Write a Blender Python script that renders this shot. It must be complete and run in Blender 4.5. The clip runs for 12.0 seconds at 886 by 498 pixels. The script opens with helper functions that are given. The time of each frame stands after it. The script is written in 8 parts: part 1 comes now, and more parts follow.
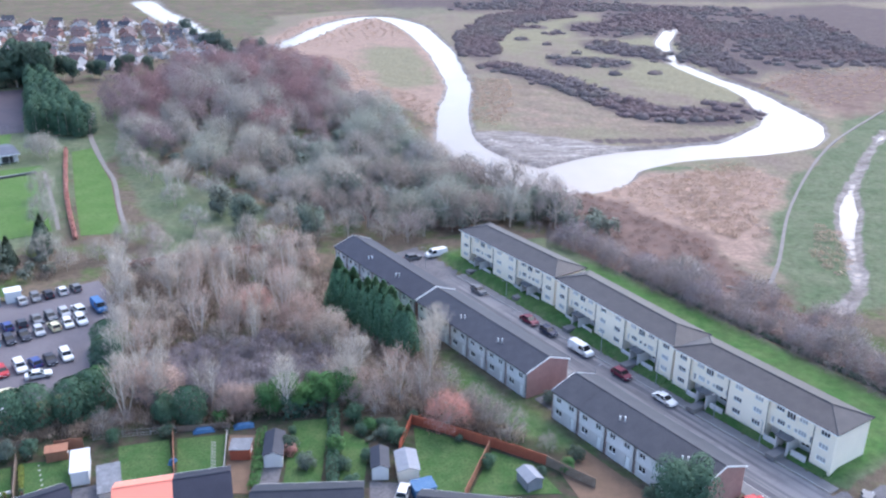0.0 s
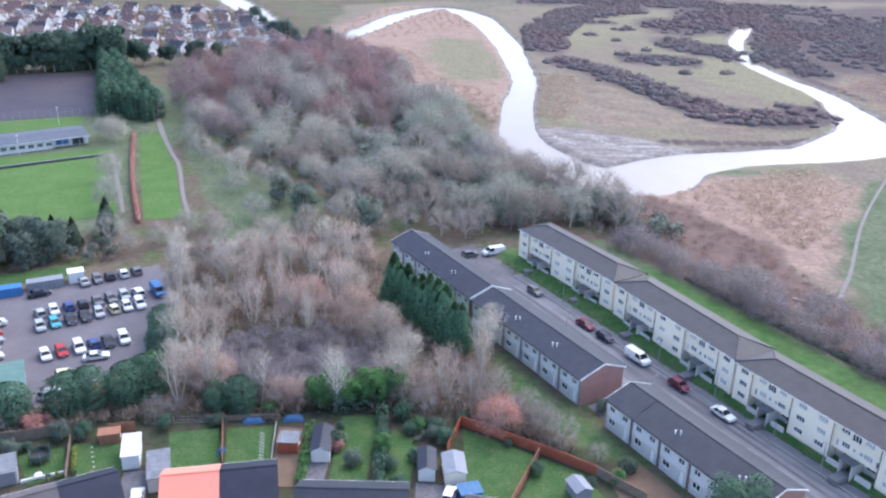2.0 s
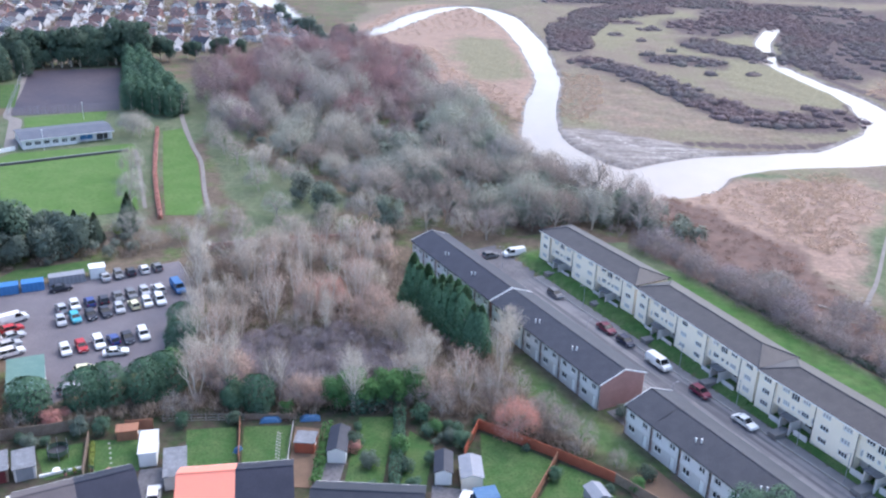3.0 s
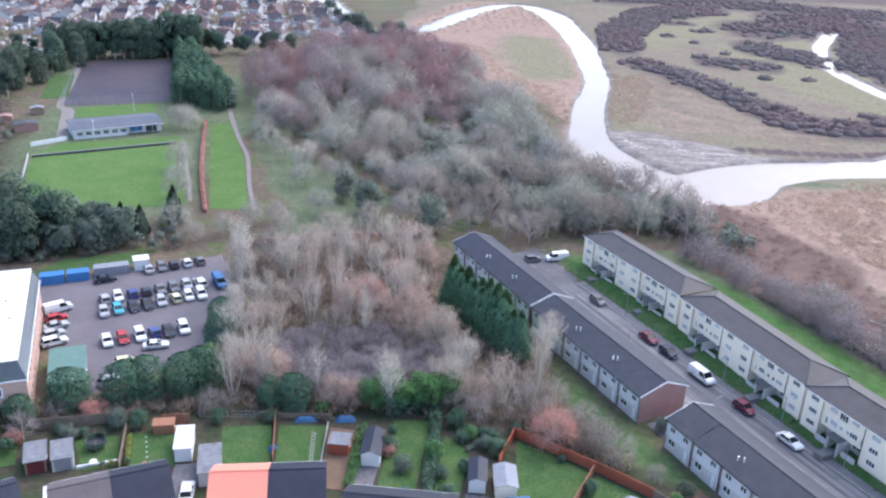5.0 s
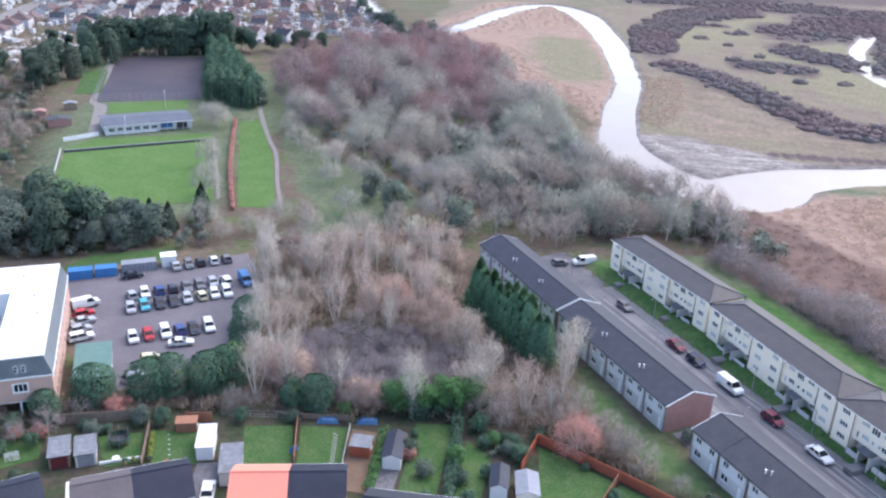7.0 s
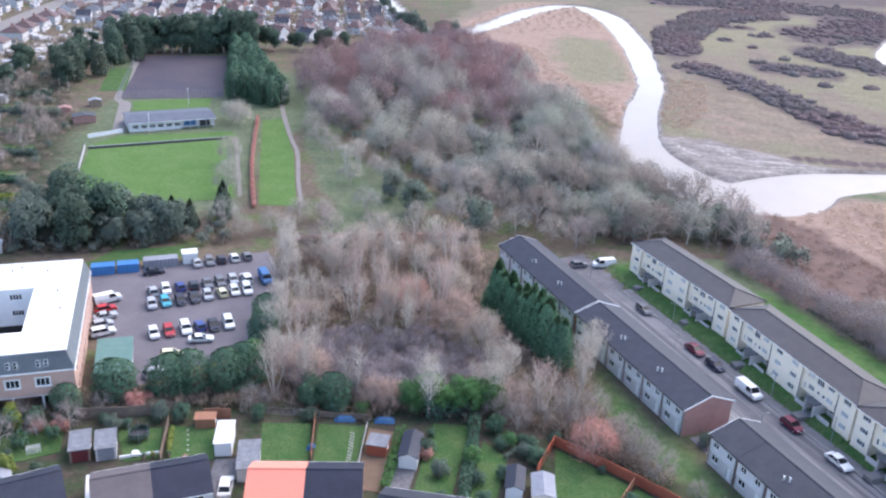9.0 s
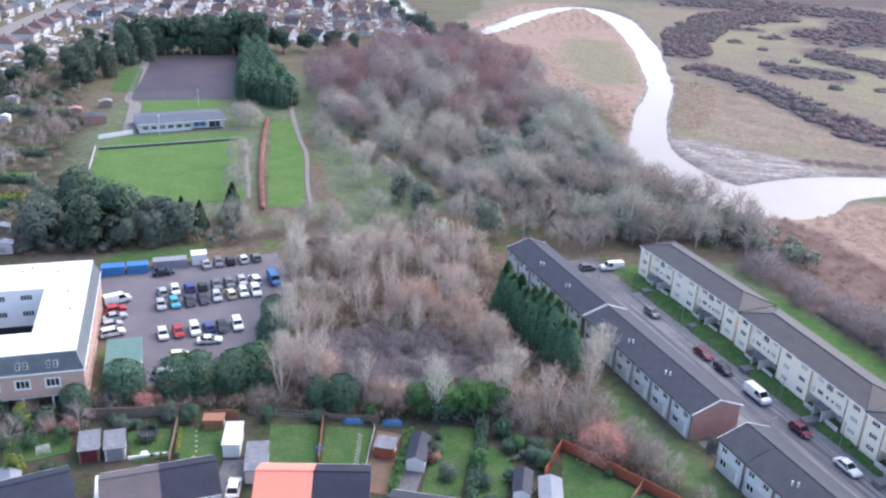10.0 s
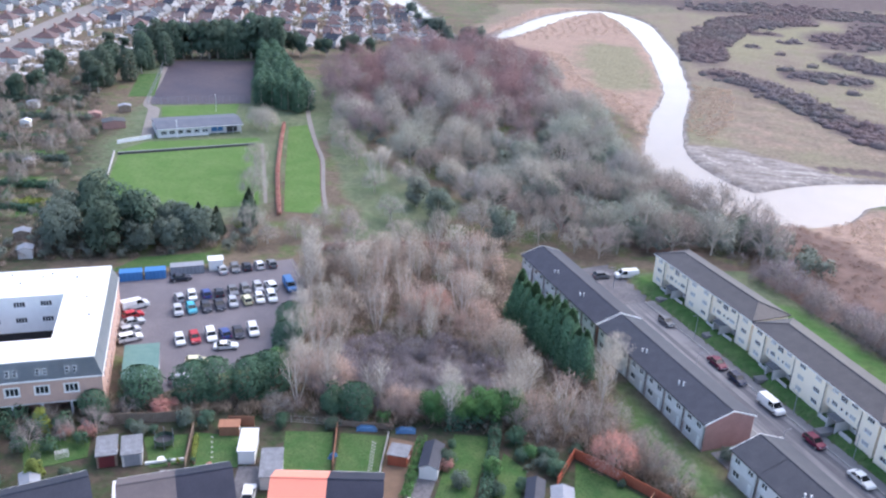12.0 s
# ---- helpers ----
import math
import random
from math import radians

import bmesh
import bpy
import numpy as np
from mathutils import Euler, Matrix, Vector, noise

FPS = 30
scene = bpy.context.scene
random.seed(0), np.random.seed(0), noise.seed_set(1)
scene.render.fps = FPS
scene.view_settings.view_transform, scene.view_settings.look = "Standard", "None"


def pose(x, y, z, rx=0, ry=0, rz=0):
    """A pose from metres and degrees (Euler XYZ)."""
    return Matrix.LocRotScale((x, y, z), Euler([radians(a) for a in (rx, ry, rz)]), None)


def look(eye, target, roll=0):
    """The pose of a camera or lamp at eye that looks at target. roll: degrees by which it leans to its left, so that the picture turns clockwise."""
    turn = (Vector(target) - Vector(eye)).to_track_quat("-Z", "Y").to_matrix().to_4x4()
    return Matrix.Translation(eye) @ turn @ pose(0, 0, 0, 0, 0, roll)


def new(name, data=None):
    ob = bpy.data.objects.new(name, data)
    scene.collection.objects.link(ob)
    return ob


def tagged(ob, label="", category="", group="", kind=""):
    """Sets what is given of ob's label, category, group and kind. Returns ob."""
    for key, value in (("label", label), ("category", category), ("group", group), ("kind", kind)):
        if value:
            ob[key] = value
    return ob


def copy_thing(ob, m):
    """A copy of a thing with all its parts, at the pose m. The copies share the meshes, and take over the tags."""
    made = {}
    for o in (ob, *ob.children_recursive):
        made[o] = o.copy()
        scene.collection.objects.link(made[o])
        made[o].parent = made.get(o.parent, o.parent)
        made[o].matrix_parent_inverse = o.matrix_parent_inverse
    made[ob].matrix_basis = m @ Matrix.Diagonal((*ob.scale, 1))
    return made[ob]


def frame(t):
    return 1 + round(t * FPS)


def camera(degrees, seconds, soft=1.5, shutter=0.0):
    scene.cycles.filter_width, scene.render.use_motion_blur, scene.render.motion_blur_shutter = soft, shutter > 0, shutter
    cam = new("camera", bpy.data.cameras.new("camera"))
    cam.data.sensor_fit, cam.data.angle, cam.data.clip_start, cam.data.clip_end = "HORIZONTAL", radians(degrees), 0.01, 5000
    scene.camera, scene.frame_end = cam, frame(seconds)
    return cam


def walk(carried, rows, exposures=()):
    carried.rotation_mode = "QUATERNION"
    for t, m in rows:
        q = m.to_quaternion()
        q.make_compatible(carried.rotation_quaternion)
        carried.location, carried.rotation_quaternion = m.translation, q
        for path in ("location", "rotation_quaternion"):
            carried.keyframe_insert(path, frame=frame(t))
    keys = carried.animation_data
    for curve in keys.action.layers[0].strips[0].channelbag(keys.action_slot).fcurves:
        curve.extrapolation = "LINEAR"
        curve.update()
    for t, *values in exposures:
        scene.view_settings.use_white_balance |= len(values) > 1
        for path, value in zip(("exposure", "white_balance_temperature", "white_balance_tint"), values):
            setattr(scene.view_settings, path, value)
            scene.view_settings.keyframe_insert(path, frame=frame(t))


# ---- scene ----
# The camera, a drone about 79 m up that drifts and turns to the left
cam = camera(53.7, 12.0, soft=2.3)
PATH = [
    (0, (4.17, -4.826, 78.36), (4.193, -2.968, 77.62), 0.9),
    (0.5, (4.258, -4.162, 78.44), (4.234, -2.306, 77.694), 1.1),
    (1, (4.367, -3.54, 78.511), (4.312, -1.687, 77.761), 1.3),
    (1.5, (4.397, -2.893, 78.592), (4.312, -1.043, 77.837), 1.5),
    (2, (4.481, -2.289, 78.638), (4.37, -0.442, 77.878), 1.7),
    (2.5, (4.482, -1.693, 78.678), (4.346, 0.151, 77.916), 1.9),
    (3, (4.493, -1.136, 78.722), (4.335, 0.705, 77.957), 2.0),
    (3.5, (4.54, -0.611, 78.771), (4.364, 1.228, 78.004), 2.1),
    (5.5, (4.635, 1.379, 79.187), (4.357, 3.201, 78.411), 2.6),
    (6, (4.631, 1.867, 79.218), (4.338, 3.688, 78.445), 2.6),
    (6.5, (4.685, 2.112, 79.224), (4.379, 3.929, 78.446), 2.7),
    (7, (4.77, 2.148, 79.234), (4.452, 3.962, 78.454), 2.8),
    (9, (4.902, 1.992, 79.484), (4.54, 3.797, 78.701), 3.0),
    (9.5, (4.908, 2.005, 79.616), (4.536, 3.808, 78.834), 3.0),
    (10, (4.915, 1.966, 79.827), (4.534, 3.767, 79.045), 3.0),
    (10.5, (4.935, 1.946, 80.144), (4.544, 3.745, 79.361), 3.0),
    (11, (5.008, 1.853, 80.509), (4.609, 3.65, 79.727), 2.9),
    (11.5, (5.05, 1.771, 80.903), (4.642, 3.567, 80.122), 2.9),
    (12, (5.12, 1.665, 81.256), (4.704, 3.459, 80.476), 2.9),
]
walk(cam, [(t, look(eye, target, roll)) for t, eye, target, roll in PATH],
     exposures=[(0.0, 1.64, 5980, 12), (3.0, 1.63, 6120, 12), (6.5, 1.62, 6300, 13), (12.0, 1.62, 6340, 14)])

# ---------------------------------------------------------------- light
SUN_EL, SUN_ROT = radians(50), radians(34)
world = bpy.data.worlds.new("sky")
scene.world = world
world.use_nodes = True
wn = world.node_tree.nodes
wn.clear()
sky = wn.new("ShaderNodeTexSky")
sky.sky_type = "NISHITA"
sky.sun_disc = False
sky.sun_elevation, sky.sun_rotation = SUN_EL, SUN_ROT
sky.air_density, sky.dust_density, sky.ozone_density = 1.0, 2.0, 1.2
bg = wn.new("ShaderNodeBackground")
bg.inputs["Strength"].default_value = 0.15
wout = wn.new("ShaderNodeOutputWorld")
world.node_tree.links.new(sky.outputs[0], bg.inputs[0])
world.node_tree.links.new(bg.outputs[0], wout.inputs[0])
sun = new("sun", bpy.data.lights.new("sun", "SUN"))
sun.data.energy, sun.data.angle, sun.data.color = 0.75, radians(75), (1.0, 0.97, 0.95)
SUN_AT = Vector((math.sin(SUN_ROT) * math.cos(SUN_EL), math.cos(SUN_ROT) * math.cos(SUN_EL), math.sin(SUN_EL)))
sun.matrix_world = look(SUN_AT * 300, (0, 0, 0))

# ---------------------------------------------------------------- helpers
rng = random.Random(7)


def thing(name, m, label, category, group="", kind=""):
    """A top-level Empty at the base of a thing."""
    ob = new(name)
    ob.empty_display_size = 0.5
    ob.matrix_basis = m
    return tagged(ob, label, category, group, kind)


def part(name, bm, material=None, parent=None, label="", m=None):
    """One mesh object, under a thing or a part; bm may be a bmesh or a finished mesh."""
    if isinstance(bm, bpy.types.Mesh):
        me = bm
    else:
        me = bpy.data.meshes.new(name)
        bm.to_mesh(me)
        bm.free()
        for one in (material if isinstance(material, (list, tuple)) else (material,)):
            me.materials.append(one)
    ob = new(name, me)
    ob.parent = parent
    if m is not None:
        ob.matrix_basis = m
    if label:
        ob["label"] = label
    return ob


def mesh_of(name, verts, faces, material, smooth=False):
    me = bpy.data.meshes.new(name)
    me.from_pydata(verts, [], faces)
    if material:
        me.materials.append(material)
    if smooth:
        me.polygons.foreach_set("use_smooth", [True] * len(me.polygons))
    me.update()
    return me


def box(bm, x0, y0, z0, x1, y1, z1, bevel=0.0, index=0):
    v = [bm.verts.new(p) for p in ((x0, y0, z0), (x1, y0, z0), (x1, y1, z0), (x0, y1, z0),
                                   (x0, y0, z1), (x1, y0, z1), (x1, y1, z1), (x0, y1, z1))]
    fs = [bm.faces.new([v[i] for i in f]) for f in
          ((3, 2, 1, 0), (4, 5, 6, 7), (0, 1, 5, 4), (1, 2, 6, 5), (2, 3, 7, 6), (3, 0, 4, 7))]
    for f in fs:
        f.material_index = index
    if bevel:
        es = list({e for f in fs for e in f.edges})
        bmesh.ops.bevel(bm, geom=es, offset=bevel, segments=1, affect="EDGES", clamp_overlap=True)
    return v


def boxes(*many, bevel=0.0):
    bm = bmesh.new()
    for b in many:
        box(bm, *b, bevel=bevel)
    return bm


def slab(bm, top, thick, down=(0, 0, 1)):
    """A plate: the corners of its top face, thickened downwards."""
    d = Vector(down) * thick
    a = [bm.verts.new(p) for p in top]
    b = [bm.verts.new(Vector(p) - d) for p in top]
    n = len(a)
    bm.faces.new(a)
    bm.faces.new(b[::-1])
    for i in range(n):
        j = (i + 1) % n
        bm.faces.new((a[j], a[i], b[i], b[j]))


def prism(bm, outline, y0, y1):
    """An outline in x, z drawn out along y."""
    a = [bm.verts.new((x, y0, z)) for x, z in outline]
    b = [bm.verts.new((x, y1, z)) for x, z in outline]
    n = len(a)
    bm.faces.new(a)
    bm.faces.new(b[::-1])
    for i in range(n):
        j = (i + 1) % n
        bm.faces.new((a[j], a[i], b[i], b[j]))


def tube(bm, p, q, r0, r1, sides=6):
    p, q = Vector(p), Vector(q)
    t = (q - p).to_track_quat("Z", "Y")
    ring = []
    for c, r in ((p, r0), (q, r1)):
        ring.append([bm.verts.new(c + t @ Vector((r * math.cos(k * math.tau / sides), r * math.sin(k * math.tau / sides), 0)))
                     for k in range(sides)])
    for k in range(sides):
        j = (k + 1) % sides
        bm.faces.new((ring[0][k], ring[0][j], ring[1][j], ring[1][k]))
    bm.faces.new(ring[0][::-1])
    bm.faces.new(ring[1])


def smooth_line(pts, step=2.0):
    """Catmull-Rom through control points of any width; evenly sampled."""
    a = np.array(pts, float)
    a = np.vstack([2 * a[0] - a[1], a, 2 * a[-1] - a[-2]])
    out = []
    for i in range(1, len(a) - 2):
        n = max(2, int(np.linalg.norm(a[i + 1][:2] - a[i][:2]) / step))
        for k in range(n):
            t = k / n
            out.append(0.5 * (2 * a[i] + (a[i + 1] - a[i - 1]) * t + (2 * a[i - 1] - 5 * a[i] + 4 * a[i + 1] - a[i + 2]) * t * t
                              + (3 * a[i] - a[i - 1] - 3 * a[i + 1] + a[i + 2]) * t ** 3))
    out.append(a[-2])
    return np.array(out)


def ribbon(name, line, z, material, thick=0.0):
    """A strip along a line of (x, y, half width)."""
    d = np.gradient(line[:, :2], axis=0)
    d /= np.linalg.norm(d, axis=1)[:, None] + 1e-9
    nrm = np.stack([-d[:, 1], d[:, 0]], 1) * line[:, 2:3]
    left, right = line[:, :2] + nrm, line[:, :2] - nrm
    n = len(line)
    verts = [(x, y, z) for x, y in left] + [(x, y, z) for x, y in right]
    faces = [(i, n + i, n + i + 1, i + 1) for i in range(n - 1)]
    if thick:
        verts += [(x, y, z - thick) for x, y in left] + [(x, y, z - thick) for x, y in right]
        faces += [(i + 1, 2 * n + i + 1, 2 * n + i, i) for i in range(n - 1)] + [(n + i, 3 * n + i, 3 * n + i + 1, n + i + 1) for i in range(n - 1)]
    return mesh_of(name, verts, faces, material)


def in_poly(poly, x, y):
    p = np.array(poly, float)
    inside = np.zeros(np.shape(x), bool)
    j = len(p) - 1
    for i in range(len(p)):
        hit = ((p[i, 1] > y) != (p[j, 1] > y)) & (x < (p[j, 0] - p[i, 0]) * (y - p[i, 1]) / (p[j, 1] - p[i, 1] + 1e-12) + p[i, 0])
        inside ^= hit
        j = i
    return inside


def edge_distance(poly, x, y, closed=True):
    p = np.array(poly, float)
    best = np.full(np.shape(x), 1e9)
    for i in range(len(p) if closed else len(p) - 1):
        a, b = p[i, :2], p[(i + 1) % len(p), :2]
        d = b - a
        t = np.clip(((x - a[0]) * d[0] + (y - a[1]) * d[1]) / (d @ d + 1e-12), 0, 1)
        best = np.minimum(best, np.hypot(x - a[0] - t * d[0], y - a[1] - t * d[1]))
    return best


def soft_poly(poly, x, y, soft):
    d = edge_distance(poly, x, y)
    s = np.where(in_poly(poly, x, y), d, -d)
    return np.clip(0.5 + s / (2 * soft), 0, 1)


def scatter(poly, gap, seed, tries=4000):
    """Points inside a plan polygon, no two nearer than gap."""
    r = random.Random(seed)
    xs, ys = [p[0] for p in poly], [p[1] for p in poly]
    got = []
    for _ in range(tries):
        x, y = r.uniform(min(xs), max(xs)), r.uniform(min(ys), max(ys))
        g = gap * r.uniform(0.8, 1.25)
        if bool(in_poly(poly, np.array(x), np.array(y))) and all((x - a) ** 2 + (y - b) ** 2 > g * g for a, b in got):
            got.append((x, y))
    return got


# ---------------------------------------------------------------- materials
def nodes_of(name):
    m = bpy.data.materials.new(name)
    m.use_nodes = True
    return m, m.node_tree.nodes, m.node_tree.links, m.node_tree.nodes["Principled BSDF"]


def mix(n, l, fac, a, b, kind="MIX"):
    k = n.new("ShaderNodeMix")
    k.data_type, k.blend_type = "RGBA", kind
    for socket, value in ((k.inputs[0], fac), (k.inputs[6], a), (k.inputs[7], b)):
        if isinstance(value, bpy.types.NodeSocket):
            l.new(value, socket)
        elif isinstance(value, (int, float)):
            socket.default_value = value
        else:
            socket.default_value = (*value, 1)
    return k.outputs[2]


def noise_of(n, l, scale, detail=4.0, rough=0.6, where="Object", stretch=None):
    c = n.new("ShaderNodeTexCoord").outputs[where] if where != "Position" else n.new("ShaderNodeNewGeometry").outputs["Position"]
    if stretch:
        mp = n.new("ShaderNodeMapping")
        mp.inputs["Scale"].default_value = stretch
        l.new(c, mp.inputs[0])
        c = mp.outputs[0]
    t = n.new("ShaderNodeTexNoise")
    t.inputs["Scale"].default_value, t.inputs["Detail"].default_value, t.inputs["Roughness"].default_value = scale, detail, rough
    l.new(c, t.inputs["Vector"])
    return t.outputs["Fac"]


def ramp(n, l, fac, lo, hi):
    r = n.new("ShaderNodeMapRange")
    r.inputs["From Min"].default_value, r.inputs["From Max"].default_value = lo, hi
    l.new(fac, r.inputs["Value"])
    return r.outputs[0]


def surface(name, base, other, scale=1.0, rough=0.8, metal=0.0, bump=0.0, fine=12.0, grime=0.3, vary=0.0, where="Object", stretch=None, gloss=0.25):
    """A surface of two tones at a coarse and a fine scale, with relief; vary: how far single objects differ."""
    m, n, l, b = nodes_of(name)
    big = ramp(n, l, noise_of(n, l, scale, 5, 0.6, where, stretch), 0.35, 0.68)
    small = noise_of(n, l, scale * fine, 3, 0.65, where, stretch)
    col = mix(n, l, big, base, other)
    dark = tuple(c * (1 - grime) for c in base)
    col = mix(n, l, ramp(n, l, small, 0.45, 0.8), col, dark)
    if vary:
        info = n.new("ShaderNodeObjectInfo")
        hsv = n.new("ShaderNodeHueSaturation")
        l.new(ramp(n, l, info.outputs["Random"], 0, 1), hsv.inputs["Fac"])
        hsv.inputs["Value"].default_value = 1 + vary
        hsv.inputs["Saturation"].default_value = max(0, 1 - vary)
        l.new(col, hsv.inputs["Color"])
        col = hsv.outputs[0]
    l.new(col, b.inputs["Base Color"])
    b.inputs["Roughness"].default_value, b.inputs["Metallic"].default_value = rough, metal
    b.inputs["Specular IOR Level"].default_value = gloss
    if bump:
        k = n.new("ShaderNodeBump")
        k.inputs["Strength"].default_value, k.inputs["Distance"].default_value = 0.6, bump
        l.new(small, k.inputs["Height"])
        l.new(k.outputs[0], b.inputs["Normal"])
    return m


def foliage(name, colours, rough=0.85, spread=0.6, zoned=False, grain=0.0, thin=0.4):
    """Twigs or leaves: a tone for each plant, broken up leaf by leaf."""
    m, n, l, b = nodes_of(name)
    info = n.new("ShaderNodeObjectInfo").outputs["Random"]
    tone = n.new("ShaderNodeAttribute")
    tone.attribute_name = "tone"
    add = n.new("ShaderNodeMath")
    add.operation = "ADD"
    l.new(info, add.inputs[0])
    l.new(tone.outputs["Fac"], add.inputs[1])
    fr = n.new("ShaderNodeMath")
    fr.operation = "FRACT"
    l.new(add.outputs[0], fr.inputs[0])
    cr = n.new("ShaderNodeValToRGB")
    while len(cr.color_ramp.elements) < len(colours):
        cr.color_ramp.elements.new(0.5)
    for i, c in enumerate(colours):
        cr.color_ramp.elements[i].position = i / max(1, len(colours) - 1)
        cr.color_ramp.elements[i].color = (*c, 1)
    l.new(tone.outputs["Fac"] if zoned else fr.outputs[0], cr.inputs[0])
    isl = n.new("ShaderNodeNewGeometry").outputs["Random Per Island"]
    lite = mix(n, l, ramp(n, l, isl, 0, 1), (1 - spread,) * 3, (1 + spread,) * 3)
    col = mix(n, l, 1.0, cr.outputs[0], lite, "MULTIPLY")
    if grain:
        fine = noise_of(n, l, grain, 5, 0.75, "Position")
        col = mix(n, l, 1.0, col, mix(n, l, ramp(n, l, fine, 0.3, 0.72), (0.55, 0.55, 0.55), (1.4, 1.36, 1.34)), "MULTIPLY")
        k = n.new("ShaderNodeBump")
        k.inputs["Strength"].default_value, k.inputs["Distance"].default_value = 0.9, 0.5
        l.new(fine, k.inputs["Height"])
        l.new(k.outputs[0], b.inputs["Normal"])
    l.new(col, b.inputs["Base Color"])
    b.inputs["Roughness"].default_value = rough
    b.inputs["Specular IOR Level"].default_value = 0.15
    if thin:
        t, both = n.new("ShaderNodeBsdfTranslucent"), n.new("ShaderNodeMixShader")
        l.new(col, t.inputs["Color"])
        both.inputs[0].default_value = thin
        l.new(b.outputs[0], both.inputs[1])
        l.new(t.outputs[0], both.inputs[2])
        l.new(both.outputs[0], n["Material Output"].inputs["Surface"])
    return m


M_TWIG = foliage("bare_twigs", [(0.485, 0.411, 0.352), (0.528, 0.438, 0.368), (0.468, 0.424, 0.360), (0.519, 0.411, 0.347), (0.415, 0.366, 0.312), (0.510, 0.463, 0.394)], spread=0.15)
M_TWIG_PALE = foliage("pale_twigs", [(0.529, 0.484, 0.427), (0.563, 0.515, 0.455)], spread=0.15)
M_TWIG_MAUVE = foliage("mauve_twigs", [(0.297, 0.261, 0.287), (0.258, 0.229, 0.252), (0.305, 0.278, 0.296)], spread=0.2)
M_TWIG_RUST = foliage("rusty_twigs", [(0.544, 0.278, 0.239), (0.562, 0.312, 0.265)], spread=0.18)
M_TWIG_DARK = foliage("dark_scrub", [(0.297, 0.237, 0.201), (0.341, 0.271, 0.223), (0.308, 0.271, 0.212)], spread=0.35)
M_WOODS = foliage("far_woods", [(0.285, 0.185, 0.19), (0.32, 0.205, 0.21), (0.27, 0.21, 0.225), (0.37, 0.31, 0.30), (0.31, 0.30, 0.285), (0.42, 0.385, 0.35), (0.34, 0.365, 0.315)], spread=0.05, zoned=True)
M_TWIG_PINK = foliage("pinkish_twigs", [(0.538, 0.385, 0.329), (0.511, 0.376, 0.323), (0.573, 0.402, 0.338)], spread=0.15)
M_TWIG_BROWN = foliage("brown_twigs", [(0.293, 0.238, 0.216), (0.333, 0.275, 0.249), (0.272, 0.235, 0.216), (0.314, 0.280, 0.245)], spread=0.15)
M_TWIG_GREY = foliage("grey_twigs", [(0.44, 0.395, 0.355), (0.36, 0.385, 0.325), (0.50, 0.45, 0.395), (0.41, 0.335, 0.33), (0.37, 0.40, 0.335), (0.47, 0.40, 0.365), (0.33, 0.355, 0.315), (0.38, 0.345, 0.355)], spread=0.1)
M_MARSH = foliage("marsh_twigs", [(0.21, 0.18, 0.19), (0.225, 0.19, 0.195), (0.24, 0.18, 0.185), (0.21, 0.20, 0.195)], spread=0.05, grain=1.5, thin=0.25)
M_SCRUB = foliage("brown_scrub", [(0.293, 0.253, 0.256), (0.261, 0.234, 0.239), (0.316, 0.269, 0.268), (0.277, 0.265, 0.251)], spread=0.2)
M_REED = foliage("dead_reeds", [(0.493, 0.374, 0.293), (0.528, 0.405, 0.315), (0.458, 0.343, 0.270)], spread=0.12)
M_BRACKEN = foliage("dead_bracken", [(0.29, 0.18, 0.14), (0.23, 0.15, 0.125), (0.33, 0.22, 0.17), (0.19, 0.135, 0.12)], spread=0.3)
M_THICKET = foliage("thicket_leaves", [(0.15, 0.185, 0.15), (0.20, 0.215, 0.175), (0.135, 0.175, 0.15)], spread=0.3, thin=0.2)
M_LEAF = foliage("evergreen_leaves", [(0.07, 0.13, 0.082), (0.082, 0.145, 0.09), (0.076, 0.13, 0.092)], spread=0.35, thin=0.2)
M_LEAF_DARK = foliage("dark_needles", [(0.07, 0.11, 0.08), (0.082, 0.122, 0.086), (0.085, 0.11, 0.08)], spread=0.35, thin=0.2)
M_LEAF_BRIGHT = foliage("bright_leaves", [(0.085, 0.18, 0.06), (0.07, 0.155, 0.06)], spread=0.35, thin=0.2)
M_LEAF_GOLD = foliage("golden_leaves", [(0.23, 0.26, 0.06), (0.18, 0.22, 0.06)], spread=0.4, thin=0.2)
M_LEAF_BLUE = foliage("blue_grey_leaves", [(0.105, 0.14, 0.115), (0.13, 0.16, 0.13)], spread=0.35, thin=0.2)
M_LEAF_IVY = foliage("ivy_leaves", [(0.15, 0.185, 0.145), (0.19, 0.215, 0.17), (0.165, 0.18, 0.15)], spread=0.45, thin=0.2)
M_BARK = surface("bark", (0.40, 0.355, 0.31), (0.50, 0.45, 0.40), 1.5, 0.9)
M_BARK_PALE = surface("pale_bark", (0.62, 0.58, 0.52), (0.48, 0.44, 0.39), 1.5, 0.85)
M_LAWN = surface("lawn", (0.052, 0.115, 0.036), (0.10, 0.145, 0.058), 0.35, 0.95, bump=0.05, fine=9, grime=0.5, where="Position", gloss=0.1)
M_GREEN = surface("mown_green", (0.082, 0.155, 0.042), (0.115, 0.18, 0.062), 0.12, 0.95, fine=8, grime=0.3, where="Position", gloss=0.1)
M_ASPHALT = surface("asphalt", (0.115, 0.11, 0.122), (0.185, 0.175, 0.18), 0.3, 0.85, fine=7, grime=0.4, where="Position")


